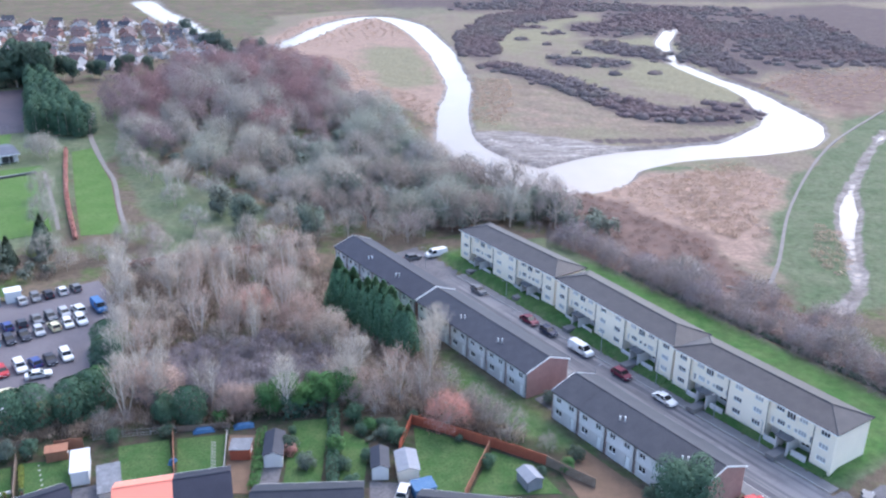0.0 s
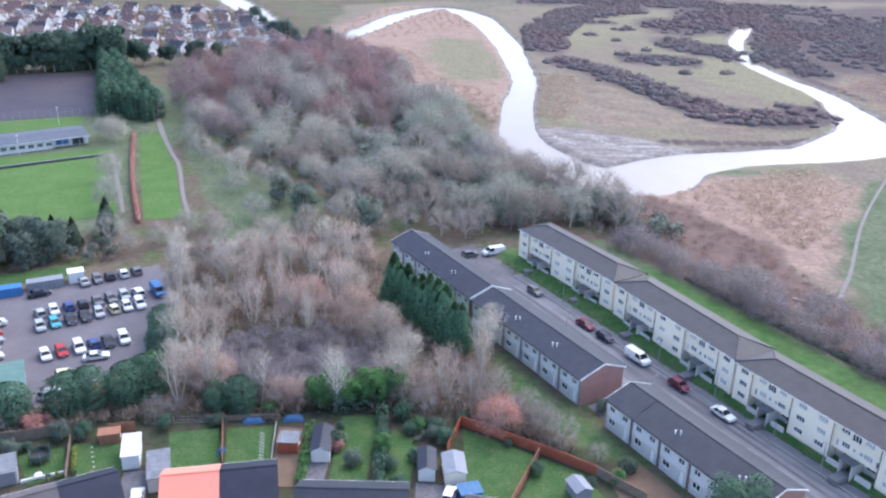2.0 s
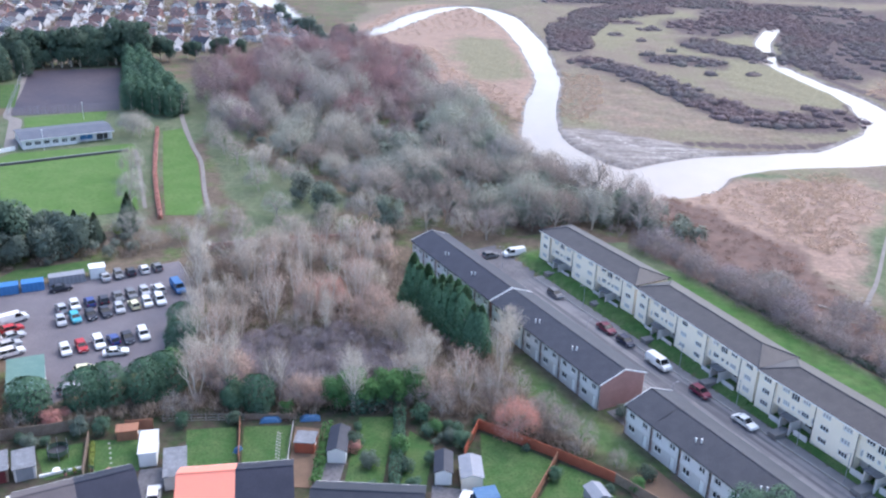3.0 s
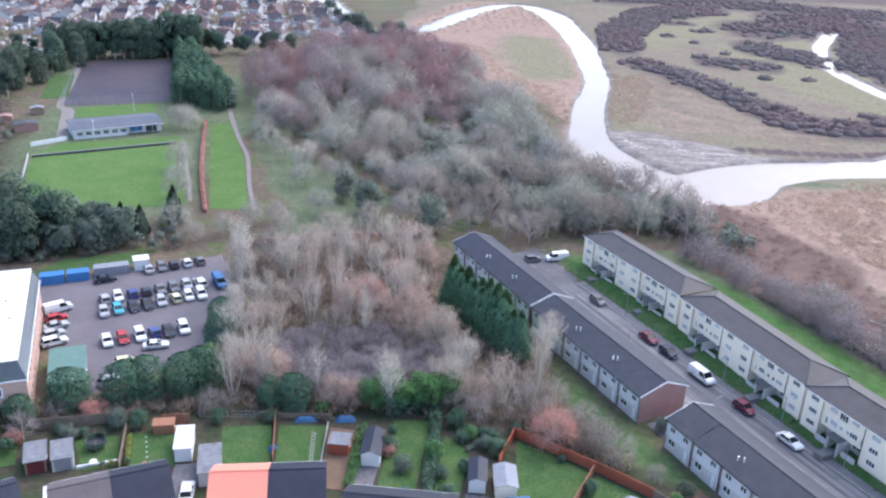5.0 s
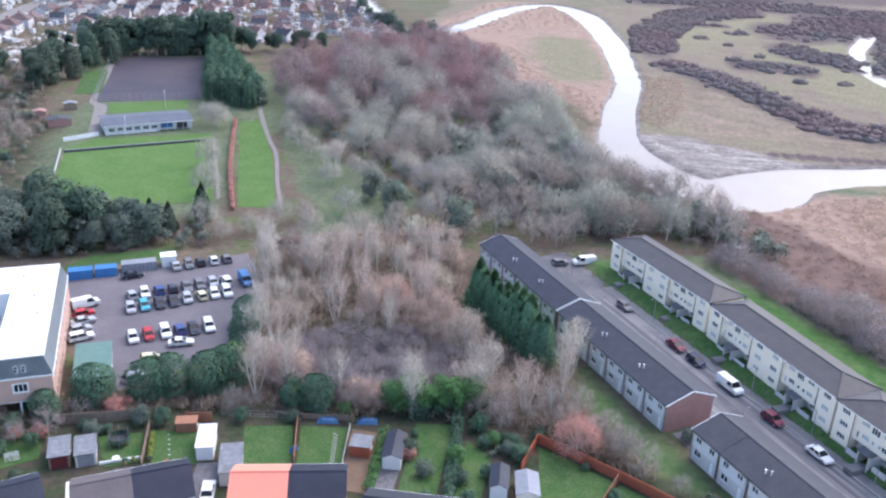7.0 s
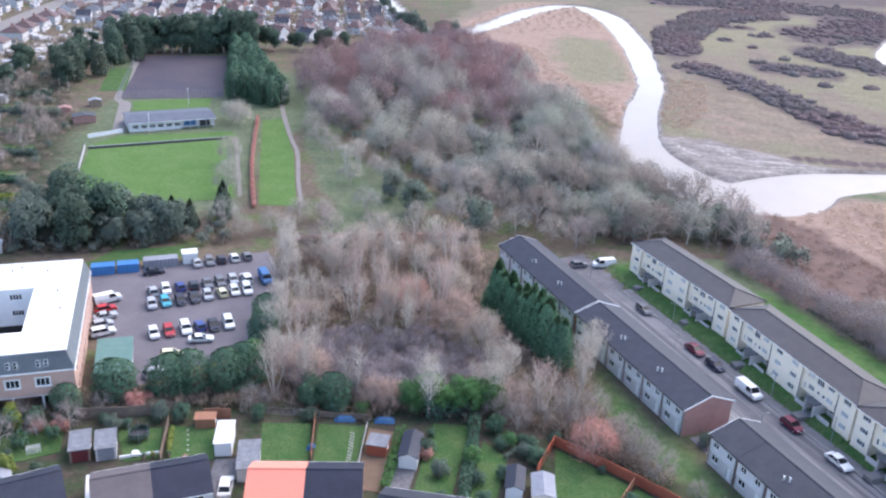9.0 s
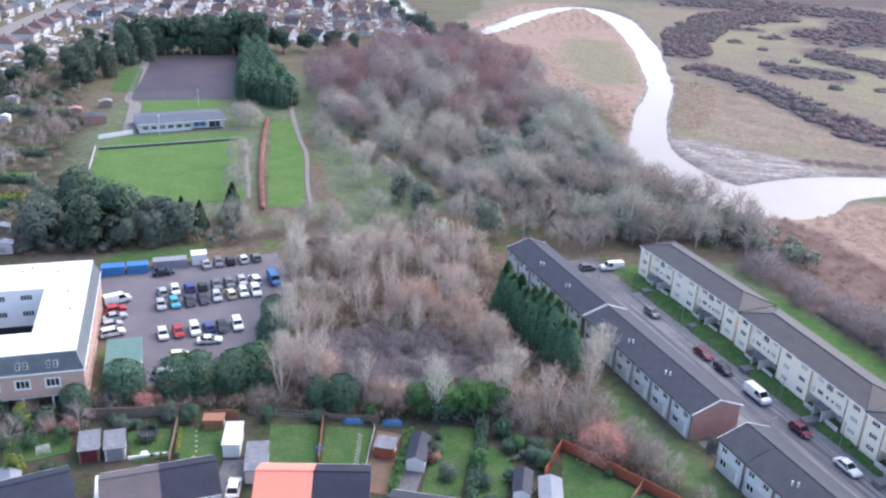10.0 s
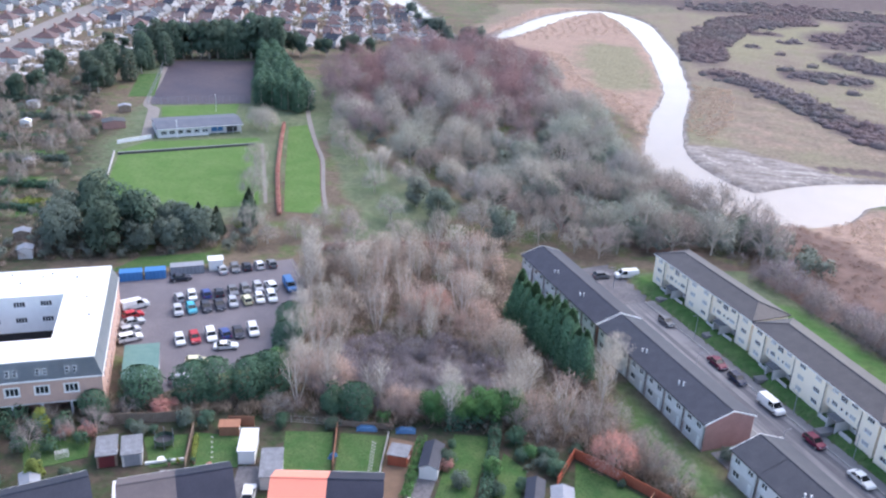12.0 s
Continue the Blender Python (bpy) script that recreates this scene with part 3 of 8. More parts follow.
def ground_material():
    m, n, l, b = nodes_of("open_ground")

    def attr(name):
        a = n.new("ShaderNodeAttribute")
        a.attribute_name = name
        return a.outputs["Fac"]

    def broken(name, big, soft=0.35):
        """The attribute's edge, broken up by noise."""
        add = n.new("ShaderNodeMath")
        add.operation = "MULTIPLY_ADD"
        l.new(noise_of(n, l, big, 6, 0.7, "Position"), add.inputs[0])
        add.inputs[1].default_value = 0.9
        l.new(attr(name), add.inputs[2])
        return ramp(n, l, add.outputs[0], 0.95 - soft / 2, 0.95 + soft / 2)

    coarse = ramp(n, l, noise_of(n, l, 0.05, 6, 0.65, "Position"), 0.35, 0.65)
    fine = noise_of(n, l, 0.6, 6, 0.7, "Position")
    litter = mix(n, l, coarse, (0.12, 0.095, 0.075), (0.17, 0.135, 0.10))
    litter = mix(n, l, ramp(n, l, noise_of(n, l, 0.12, 5, 0.6, "Position"), 0.5, 0.65), litter, (0.10, 0.13, 0.055))
    palec = mix(n, l, coarse, (0.22, 0.19, 0.14), (0.205, 0.162, 0.135))
    palec = mix(n, l, ramp(n, l, noise_of(n, l, 0.035, 6, 0.65, "Position", (1, 0.5, 1)), 0.5, 0.68), palec, (0.205, 0.195, 0.125))
    palec = mix(n, l, broken("olive", 0.07), palec, mix(n, l, fine, (0.195, 0.182, 0.12), (0.25, 0.225, 0.15)))
    tanc = mix(n, l, ramp(n, l, noise_of(n, l, 0.16, 6, 0.7, "Position"), 0.35, 0.7), (0.36, 0.255, 0.205), (0.27, 0.195, 0.16))
    greenc = mix(n, l, ramp(n, l, noise_of(n, l, 0.11, 6, 0.65, "Position"), 0.35, 0.7), (0.10, 0.136, 0.075), (0.16, 0.172, 0.112))
    mudc = mix(n, l, ramp(n, l, noise_of(n, l, 0.14, 5, 0.65, "Position", (0.6, 1.3, 1)), 0.42, 0.66), (0.20, 0.175, 0.165), (0.35, 0.32, 0.305))
    col = mix(n, l, broken("pale", 0.09), litter, palec)
    col = mix(n, l, broken("tan", 0.12), col, tanc)
    col = mix(n, l, broken("olive", 0.07), col, palec)
    russetc = mix(n, l, ramp(n, l, noise_of(n, l, 0.3, 6, 0.7, "Position"), 0.35, 0.68), (0.205, 0.136, 0.115), (0.13, 0.095, 0.086))
    col = mix(n, l, broken("russet", 0.2), col, russetc)
    col = mix(n, l, broken("green", 0.25), col, greenc)
    col = mix(n, l, broken("heath", 0.09, 0.55), col, mix(n, l, fine, (0.09, 0.074, 0.078), (0.135, 0.10, 0.10)))
    col = mix(n, l, broken("soil", 0.4), col, mix(n, l, ramp(n, l, noise_of(n, l, 0.35, 5, 0.65, "Position"), 0.4, 0.62), (0.085, 0.068, 0.055), (0.05, 0.072, 0.036)))
    col = mix(n, l, attr("lawn"), col, mix(n, l, ramp(n, l, noise_of(n, l, 0.2, 5, 0.6, "Position"), 0.35, 0.7), (0.06, 0.135, 0.04), (0.10, 0.155, 0.06)))
    col = mix(n, l, broken("mud", 0.12, 0.35), col, mudc)
    dark = mix(n, l, ramp(n, l, fine, 0.3, 0.75), (0.62, 0.62, 0.62), (1.25, 1.22, 1.18))
    col = mix(n, l, 1.0, col, dark, "MULTIPLY")
    # wet streaks: glossier, with the sky's sheen also put into a paler colour
    wet_sheen = broken("wet", 0.4, 0.3)
    col = mix(n, l, wet_sheen, col, (0.31, 0.275, 0.25))
    l.new(col, b.inputs["Base Color"])
    gloss = n.new("ShaderNodeMapRange")
    gloss.inputs["To Min"].default_value, gloss.inputs["To Max"].default_value = 0.95, 0.35
    l.new(wet_sheen, gloss.inputs["Value"])
    l.new(gloss.outputs[0], b.inputs["Roughness"])
    shine = n.new("ShaderNodeMapRange")
    shine.inputs["To Min"].default_value, shine.inputs["To Max"].default_value = 0.1, 0.4
    l.new(wet_sheen, shine.inputs["Value"])
    l.new(shine.outputs[0], b.inputs["Specular IOR Level"])
    k = n.new("ShaderNodeBump")
    k.inputs["Strength"].default_value, k.inputs["Distance"].default_value = 0.7, 0.35
    l.new(fine, k.inputs["Height"])
    l.new(k.outputs[0], b.inputs["Normal"])
    return m


me.materials.append(ground_material())
ground = tagged(new("ground", me), "rough grass, leaf litter and tan marsh beside the river", "ground", kind="structure")


def water_material():
    m, n, l, b = nodes_of("river_water")
    # pale base colour carries much of the sky's reflection; true specular is kept low
    l.new(mix(n, l, noise_of(n, l, 0.05, 6, 0.65, "Position", (1.0, 0.6, 1)), (0.235, 0.19, 0.16), (0.31, 0.255, 0.215)), b.inputs["Base Color"])
    b.inputs["Roughness"].default_value = 0.2
    b.inputs["IOR"].default_value = 1.33
    b.inputs["Specular IOR Level"].default_value = 0.22
    k = n.new("ShaderNodeBump")
    k.inputs["Strength"].default_value, k.inputs["Distance"].default_value = 0.35, 0.05
    l.new(noise_of(n, l, 1.4, 3, 0.6, "Position", (1.0, 0.5, 1)), k.inputs["Height"])
    l.new(k.outputs[0], b.inputs["Normal"])
    return m


M_WATER = water_material()
for name, line, z, words in (("river", RIVER, -0.85, "pale muddy river that mirrors the sky, winding through marsh"),
                             ("creek", CREEK, -0.85, "narrow silty creek beside the riverside path")):
    own = river_gap(line, X, Y) < (7.0 if name == "river" else 3.0)
    cells = own[:-1, :-1] | own[1:, :-1] | own[:-1, 1:] | own[1:, 1:]
    used, flat = np.unique(quads.reshape(ny - 1, nx - 1, 4)[cells], return_inverse=True)
    co = [(float(X.flat[i]), float(Y.flat[i]), z) for i in used]
    tagged(part(name, mesh_of(name, co, [tuple(int(k) for k in q) for q in flat.reshape(-1, 4)], M_WATER)), words, "water", kind="structure")


def strip(name, pts, z, material, label, category, thick=0.3):
    """A kerbed sheet over a plan outline."""
    bm = bmesh.new()
    if sum(a[0] * b[1] - b[0] * a[1] for a, b in zip(pts, pts[1:] + pts[:1])) < 0:
        pts = pts[::-1]
    slab(bm, [(x, y, z) for x, y in pts], thick)
    return tagged(part(name, bm, material), label, category, kind="structure")


# ---------------------------------------------------------------- roads, paths, courts
strip("road", road_xy([(-31, 5.5), (-33, 12), (-29, 15.6), (-14, 15.6), (88, 15.4), (110, 15.0), (110, 5.5), (70, 5.5)]), 0.03, M_ROAD, "worn grey asphalt road between the terraces and the flats", "road")
strip("turning_head", road_xy([(-33, 9), (-34, 21), (-22, 22), (-14, 15.5), (-14, 9)]), 0.035, M_ASPHALT, "asphalt turning head at the road's closed end", "road")
strip("side_road", road_xy([(79.5, 15.2), (79.5, 60), (86, 60), (88, 15.2)]), 0.032, M_ASPHALT, "asphalt side road past the end of the flats", "road")
strip("pavement_1", road_xy([(-14, 15.75), (79, 15.6), (79, 17.6), (-14, 17.75)]), 0.14, M_PAVING, "pale concrete pavement beside the flats' lawns", "pavement")
strip("pavement_2", road_xy([(-31, 5.0), (79, 5.0), (79, 7.2), (-31, 7.2)]), 0.14, M_PAVING, "pale concrete pavement before the terraces", "pavement")
strip("car_park", [(-103, 146), (-96, 151), (-69, 171), (-58, 156), (-54, 129), (-63, 119), (-69, 110), (-75, 112), (-80, 122)], 0.03, M_TARMAC, "tarmac car park with rows of parked cars", "car park")
strip("bowling_green", [(-148, 224.3), (-115.6, 249.3), (-91.0, 200.5), (-125, 178)], 0.05, M_GREEN, "smooth mown bowling green", "lawn", 0.35)
strip("tennis_court", [(-173.5, 282), (-141, 299), (-173.2, 372), (-208, 354)], 0.04, M_COURT, "worn purple-grey tarmac tennis court", "court")
strip("pavilion_lawn", [(-160, 269), (-138, 281), (-144, 296), (-167, 281)], 0.045, M_GREEN, "mown grass between pavilion and court", "lawn")
strip("bank_lawn", [(-151, 226.5), (-114.5, 253), (-118, 258), (-148, 240)], 0.05, M_GREEN, "grass strip above the bowling green", "lawn")
tagged(part("park_path", ribbon("park_path", smooth_line([(-128, 330, 0.9), (-118, 300, 0.8), (-109, 280, 0.8), (-98, 258, 0.65), (-90, 243, 0.6), (-80, 218, 0.55), (-72, 200, 0.5)]), 0.06, M_GRAVEL, 0.2)),
       "pale tarmac path through the park", "path", kind="structure")
tagged(part("green_path", ribbon("green_path", smooth_line([(-114.3, 252, 0.5), (-102, 227, 0.5), (-90, 202, 0.5)]), 0.06, M_GRAVEL, 0.2)), "pale path beside the bowling green", "path", kind="structure")
tagged(part("court_path", ribbon("court_path", smooth_line([(-150, 243, 2.0), (-160, 262, 2.0), (-168, 277, 2.0), (-175, 284, 1.2), (-190, 318, 1.0), (-206, 352, 1.0)]), 0.055, M_GRAVEL, 0.2)), "pale path beside pavilion and court", "path", kind="structure")
tagged(part("riverside_path", ribbon("riverside_path", smooth_line([(79, 172, 0.5), (82, 178, 0.5), (87, 188, 0.45), (101, 220, 0.4), (117, 250.5, 0.4), (134, 279.5, 0.5), (153, 307, 0.5), (190, 352, 0.5)]), 0.22, M_GRAVEL, 0.4)),
       "pale gravel path across the riverside grass", "path", kind="structure")
tagged(part("suburb_road", ribbon("suburb_road", smooth_line([(-250, 230, 6), (-275, 310, 6), (-291, 355, 6), (-312, 420, 6), (-335, 500, 6), (-352, 560, 6)]), 0.06, M_GRAVEL, 0.2)),
       "wide pale suburban road", "road", kind="structure")

# ---------------------------------------------------------------- plants
def perp(d):
    a = d.cross(Vector((0, 0, 1)))
    if a.length < 1e-3:
        a = Vector((1, 0, 0))
    return a.normalized()


def limb(verts, faces, p, q, r0, r1, sides=4):
    d = (q - p).normalized()
    a = perp(d)
    b = d.cross(a)
    base = len(verts)
    for c, r in ((p, r0), (q, r1)):
        for k in range(sides):
            t = k * math.tau / sides
            verts.append(c + a * (r * math.cos(t)) + b * (r * math.sin(t)))
    for k in range(sides):
        j = (k + 1) % sides
        faces.append((base + k, base + j, base + sides + j, base + sides + k))


def sprays(rs, start, end, heart, count, size, slim, spread, upright, lo=0.35):
    """Fine twig sprays scattered along the outer part of many branches: verts, triangles."""
    pick = rs.randint(0, len(start), count)
    o = start[pick] + (end[pick] - start[pick]) * rs.uniform(lo, 1.04, (count, 1)) + rs.normal(0, spread, (count, 3))
    o[:, 2] = np.maximum(o[:, 2], 0.25)
    g = o - heart
    g /= np.linalg.norm(g, axis=1)[:, None] + 1e-6
    g = g * 0.7 + rs.normal(0, 0.5, (count, 3)) + np.array([0, 0, 0.15 + upright])
    g /= np.linalg.norm(g, axis=1)[:, None] + 1e-6
    side = np.cross(g, rs.normal(0, 1, (count, 3)))
    side /= np.linalg.norm(side, axis=1)[:, None] + 1e-6
    far = size * rs.uniform(0.5, 1.5, (count, 1))
    w = slim * rs.uniform(0.6, 1.4, (count, 1))
    v = np.stack([o - side * w, o + side * w, o + g * far], 1).reshape(-1, 3)
    return v, np.arange(count * 3).reshape(-1, 3)


def bare_tree(seed, high, wide, limbs=9, branches=11, sprigs=3600, size=0.55, slim=0.05, upright=0.0, low=-0.45):
    """A leafless tree with a domed crown of fine twigs: (wood verts, faces), (twig verts, triangles)."""
    r, rs = random.Random(seed), np.random.RandomState(seed)
    wv, wf, start, end = [], [], [], []
    fork = high * r.uniform(0.10, 0.18)
    limb(wv, wf, Vector((0, 0, -0.3)), Vector((0, 0, fork)), high * 0.022, high * 0.017, 6)
    limb(wv, wf, Vector((0, 0, fork)), Vector((r.uniform(-0.3, 0.3), r.uniform(-0.3, 0.3), high * 0.6)), high * 0.016, high * 0.006, 5)
    heart = Vector((0, 0, high * 0.47))
    half = Vector((wide * 0.5, wide * 0.5, high * 0.52))
    main = []
    for i in range(limbs):
        up = low + 0.15 + (0.85 - low) * (i + r.random()) / limbs
        t = i * 2.4 + r.uniform(-0.5, 0.5)
        flat = math.sqrt(max(0.0, 1 - min(1, up) ** 2))
        d = Vector((math.cos(t) * flat, math.sin(t) * flat, up))
        c = heart + Vector((d.x * half.x, d.y * half.y, d.z * half.z)) * 0.72
        a = Vector((0, 0, r.uniform(fork * 0.7, high * 0.34)))
        mid = a.lerp(c, 0.5) + Vector((0, 0, high * 0.04))
        limb(wv, wf, a, mid, high * 0.012, high * 0.008)
        limb(wv, wf, mid, c, high * 0.008, high * 0.004)
        main.append((d, mid, c, r.uniform(0.84, 1.12)))
    count = limbs * branches
    for i in range(count):
        up = low + (1 - low) * (i + 0.5) / count
        t = i * 2.39996 + r.uniform(-0.15, 0.15)
        flat = math.sqrt(max(0.0, 1 - up * up))
        d = Vector((math.cos(t) * flat, math.sin(t) * flat, up))
        own = max(main, key=lambda u: u[0].dot(d))
        e = heart + Vector((d.x * half.x, d.y * half.y, d.z * half.z)) * own[3] * r.uniform(0.86, 1.03)
        p = own[1].lerp(own[2], r.uniform(0.1, 1.0))
        limb(wv, wf, p, p.lerp(e, 0.95), high * 0.0055, high * 0.002, 3)
        start.append(tuple(p))
        end.append(tuple(e))
    start, end, heart = np.array(start), np.array(end), np.array(heart)
    return (wv, wf), sprays(rs, start, end, heart, sprigs, size, slim, wide * 0.055, upright, 0.2)


def stem_tree(seed, high, wide, stems=4, sprigs=2600, size=0.6, slim=0.035, upright=0.7):
    """A slender leafless tree of a few upright stems with steeply rising branches."""
    r, rs = random.Random(seed), np.random.RandomState(seed)
    wv, wf, start, end = [], [], [], []
    for k in range(stems):
        t = k * math.tau / stems + r.uniform(-0.5, 0.5)
        lean = wide * r.uniform(0.12, 0.36) * (0.25 if stems == 1 else 1.0)
        foot = Vector((math.cos(t) * 0.25, math.sin(t) * 0.25, -0.3))
        top = Vector((math.cos(t) * lean, math.sin(t) * lean, high * r.uniform(0.82, 1.0)))
        bend = foot.lerp(top, 0.45) + Vector((math.cos(t) * lean * 0.15, math.sin(t) * lean * 0.15, 0))
        thick = high * (0.013 if stems > 1 else 0.018)
        limb(wv, wf, foot, bend, thick, thick * 0.7, 5)
        limb(wv, wf, bend, top, thick * 0.7, thick * 0.2, 4)
        n = 30 // stems + 6
        for i in range(n):
            f = 0.28 + 0.68 * (i + r.random()) / n
            p = foot.lerp(bend, f / 0.45) if f < 0.45 else bend.lerp(top, (f - 0.45) / 0.55)
            a = i * 2.4 + r.uniform(-0.4, 0.4)
            out = wide * 0.5 * (0.35 + 0.65 * math.sin(math.pi * min(1.0, f * 1.02))) * r.uniform(0.45, 0.85)
            e = p + Vector((math.cos(a) * out, math.sin(a) * out, out * r.uniform(1.1, 1.9)))
            e.z = min(e.z, high * r.uniform(0.93, 1.03))
            limb(wv, wf, p, e, thick * 0.38, thick * 0.16, 3)
            start.append(tuple(p))
            end.append(tuple(e))
    twigs = sprays(rs, np.array(start), np.array(end), np.array((0, 0, high * 0.3)), sprigs, size, slim, wide * 0.05, upright, 0.25)
    return (wv, wf), twigs


def leafy(seed, high, wide, shape="cone", leaves=2200, size=0.34, low=0.04):
    """A crown of small leaf sprays, lumpy in outline: verts, faces."""
    r = random.Random(seed)
    v, f = [], []
    blobs = []
    for k in range(18):
        t, up = k * 2.4 + r.uniform(-0.4, 0.4), r.uniform(0.22, 0.86)
        o = wide * 0.5 * math.sqrt(max(0.05, 1 - ((up - 0.45) / 0.6) ** 2)) * r.uniform(0.35, 0.72)
        blobs.append((Vector((math.cos(t) * o, math.sin(t) * o, up * high)), wide * r.uniform(0.16, 0.27)))
    if shape == "round":
        for _ in range(leaves):
            c0, rad = blobs[r.randrange(18)]
            out = Vector((r.gauss(0, 1), r.gauss(0, 1), r.gauss(0.35, 0.9))).normalized()
            c = c0 + out * rad * r.uniform(0.75, 1.08)
            if c.z < 0.1:
                c.z = r.uniform(0.1, 0.6)
            a = perp(out + Vector((r.gauss(0, 0.4), r.gauss(0, 0.4), r.gauss(0, 0.4))))
            b = out.cross(a).normalized()
            w = size * r.uniform(0.6, 1.4)
            k = len(v)
            v += [c - a * w * 0.6, c + a * w * 0.6, c + b * w * 0.9 + out * w * 0.3, c - b * w * 0.7]
            f += [(k, k + 1, k + 2), (k, k + 3, k + 1)]
        return v, f
    lumps = []
    for _ in range(26):
        h = r.random()
        t = r.uniform(0, math.tau)
        lumps.append((h, t, r.uniform(0.82, 1.14)))
    for _ in range(leaves):
        h = r.random() ** (1.25 if shape == "cone" else 1.0)
        t = r.uniform(0, math.tau)
        if shape == "cone":
            rad = 0.5 * wide * (1 - h) ** 0.75 * min(1, 0.65 + h * 4)
        elif shape == "spire":
            rad = 0.5 * wide * (1 - h) ** 0.6 * min(1, 0.75 + h * 3)
        elif shape == "column":
            rad = 0.5 * wide * min(1.0, 1.25 * (1 - h ** 3) ** 0.6) * min(1, 0.75 + h * 2)
        else:
            rad = 0.5 * wide * math.sqrt(max(0.02, 1 - (2 * h - 0.9) ** 2 / 1.25))
        near = min(lumps, key=lambda u: (u[0] - h) ** 2 * 6 + (1 - math.cos(u[1] - t)))
        rad *= near[2] * r.uniform(0.72, 1.05)
        c = Vector((math.cos(t) * rad, math.sin(t) * rad, high * (low + (1 - low) * h)))
        out = Vector((math.cos(t), math.sin(t), r.uniform(-0.1, 0.9))).normalized()
        a = perp(out)
        a = (a + Vector((r.gauss(0, 0.4), r.gauss(0, 0.4), r.gauss(0, 0.4)))).normalized()
        b = out.cross(a)
        w = size * r.uniform(0.6, 1.4)
        tip = c + Vector((0, 0, 1)) * w * 1.3 + out * w * 0.3 if shape in ("spire", "cone") else c + b * w * 0.9 + out * w * 0.45
        k = len(v)
        v += [c - a * w * 0.55, c + a * w * 0.55, tip, c - b * w * 0.4 - out * w * 0.1]
        f += [(k, k + 1, k + 2), (k, k + 3, k + 1)]
    return v, f


def rounded(v, f, share):
    """Faces turned outward, and normals that follow the crown's round form with some leaf-by-leaf scatter."""
    v, f = np.array([tuple(p) for p in v], float), np.array(f).copy()
    lo, hi = v.min(0), v.max(0)
    c = np.array([(lo[0] + hi[0]) / 2, (lo[1] + hi[1]) / 2, lo[2] + 0.12 * (hi[2] - lo[2])])
    o = (v - c) / np.maximum(hi - lo, 0.1)
    o /= np.linalg.norm(o, axis=1)[:, None] + 1e-6
    g = np.cross(v[f[:, 1]] - v[f[:, 0]], v[f[:, 2]] - v[f[:, 0]])
    g /= np.linalg.norm(g, axis=1)[:, None] + 1e-9
    back = (g * o[f[:, 0]] * np.array([1.0, 1.0, 0.25 if share < 0.3 else 1.0])).sum(1) < 0
    f[back] = f[back][:, ::-1]
    g[back] *= -1
    own = np.zeros_like(v)
    for k in range(f.shape[1]):
        own[f[:, k]] = g
    n = share * o + (1 - share) * own
    n /= np.linalg.norm(n, axis=1)[:, None] + 1e-6
    return v, f, n


def crown_mesh(v, f, leaf, share):
    v, f, n = rounded(v, f, share)
    me = mesh_of("crown", v.tolist(), f.tolist(), leaf, True)
    me.normals_split_custom_set_from_vertices(n.tolist())
    return me


def plant(name, label, category, group, trunk, crown, bark, leaf, share=0.85):
    ob = thing(name, Matrix(), label, category, group)
    if trunk:
        part("trunk", mesh_of("trunk", *trunk, bark, True), bark, ob)
    part("crown", crown_mesh(*crown, leaf, share), leaf, ob)
    return ob


def conifer(seed, high, wide, shape="cone", leaf=None, leaves=2000, size=0.36, label="", name="conifer", group=""):
    bm_v, bm_f = [], []
    limb(bm_v, bm_f, Vector((0, 0, -0.3)), Vector((0, 0, high * 0.8)), high * 0.02 + 0.05, 0.03, 6)
    return plant(name, label, "tree", group, (bm_v, bm_f), leafy(seed, high, wide, shape, leaves, size), M_BARK, leaf or M_LEAF_DARK, 0.72 if shape == "round" else 0.5)


def place(kinds, spots, seed, scale=(0.85, 1.15), first=True):
    """Copies of some plants at plan spots, each turned and sized a little differently; the patterns themselves are used too."""
    r = random.Random(seed)
    made = []
    for x, y in spots:
        k = r.choice(kinds)
        z = float(height(np.array([x]), np.array([y]))[0][0])
        g = r.uniform(*scale)
        m = Matrix.LocRotScale((x, y, z), Euler((0, 0, r.uniform(0, math.tau))), (g * r.uniform(0.93, 1.07), g * r.uniform(0.93, 1.07), g))
        if not k.get("used"):
            k["used"] = 1
            k.matrix_basis = m
            made.append(k)
        else:
            one = copy_thing(k, Matrix())
            one.matrix_basis = m
            made.append(one)
    return made


def retire(kinds):
    """Patterns that found no spot are taken away."""
    for k in kinds:
        if not k.get("used"):
            for o in list(k.children_recursive) + [k]:
                bpy.data.objects.remove(o)
        else:
            del k["used"]


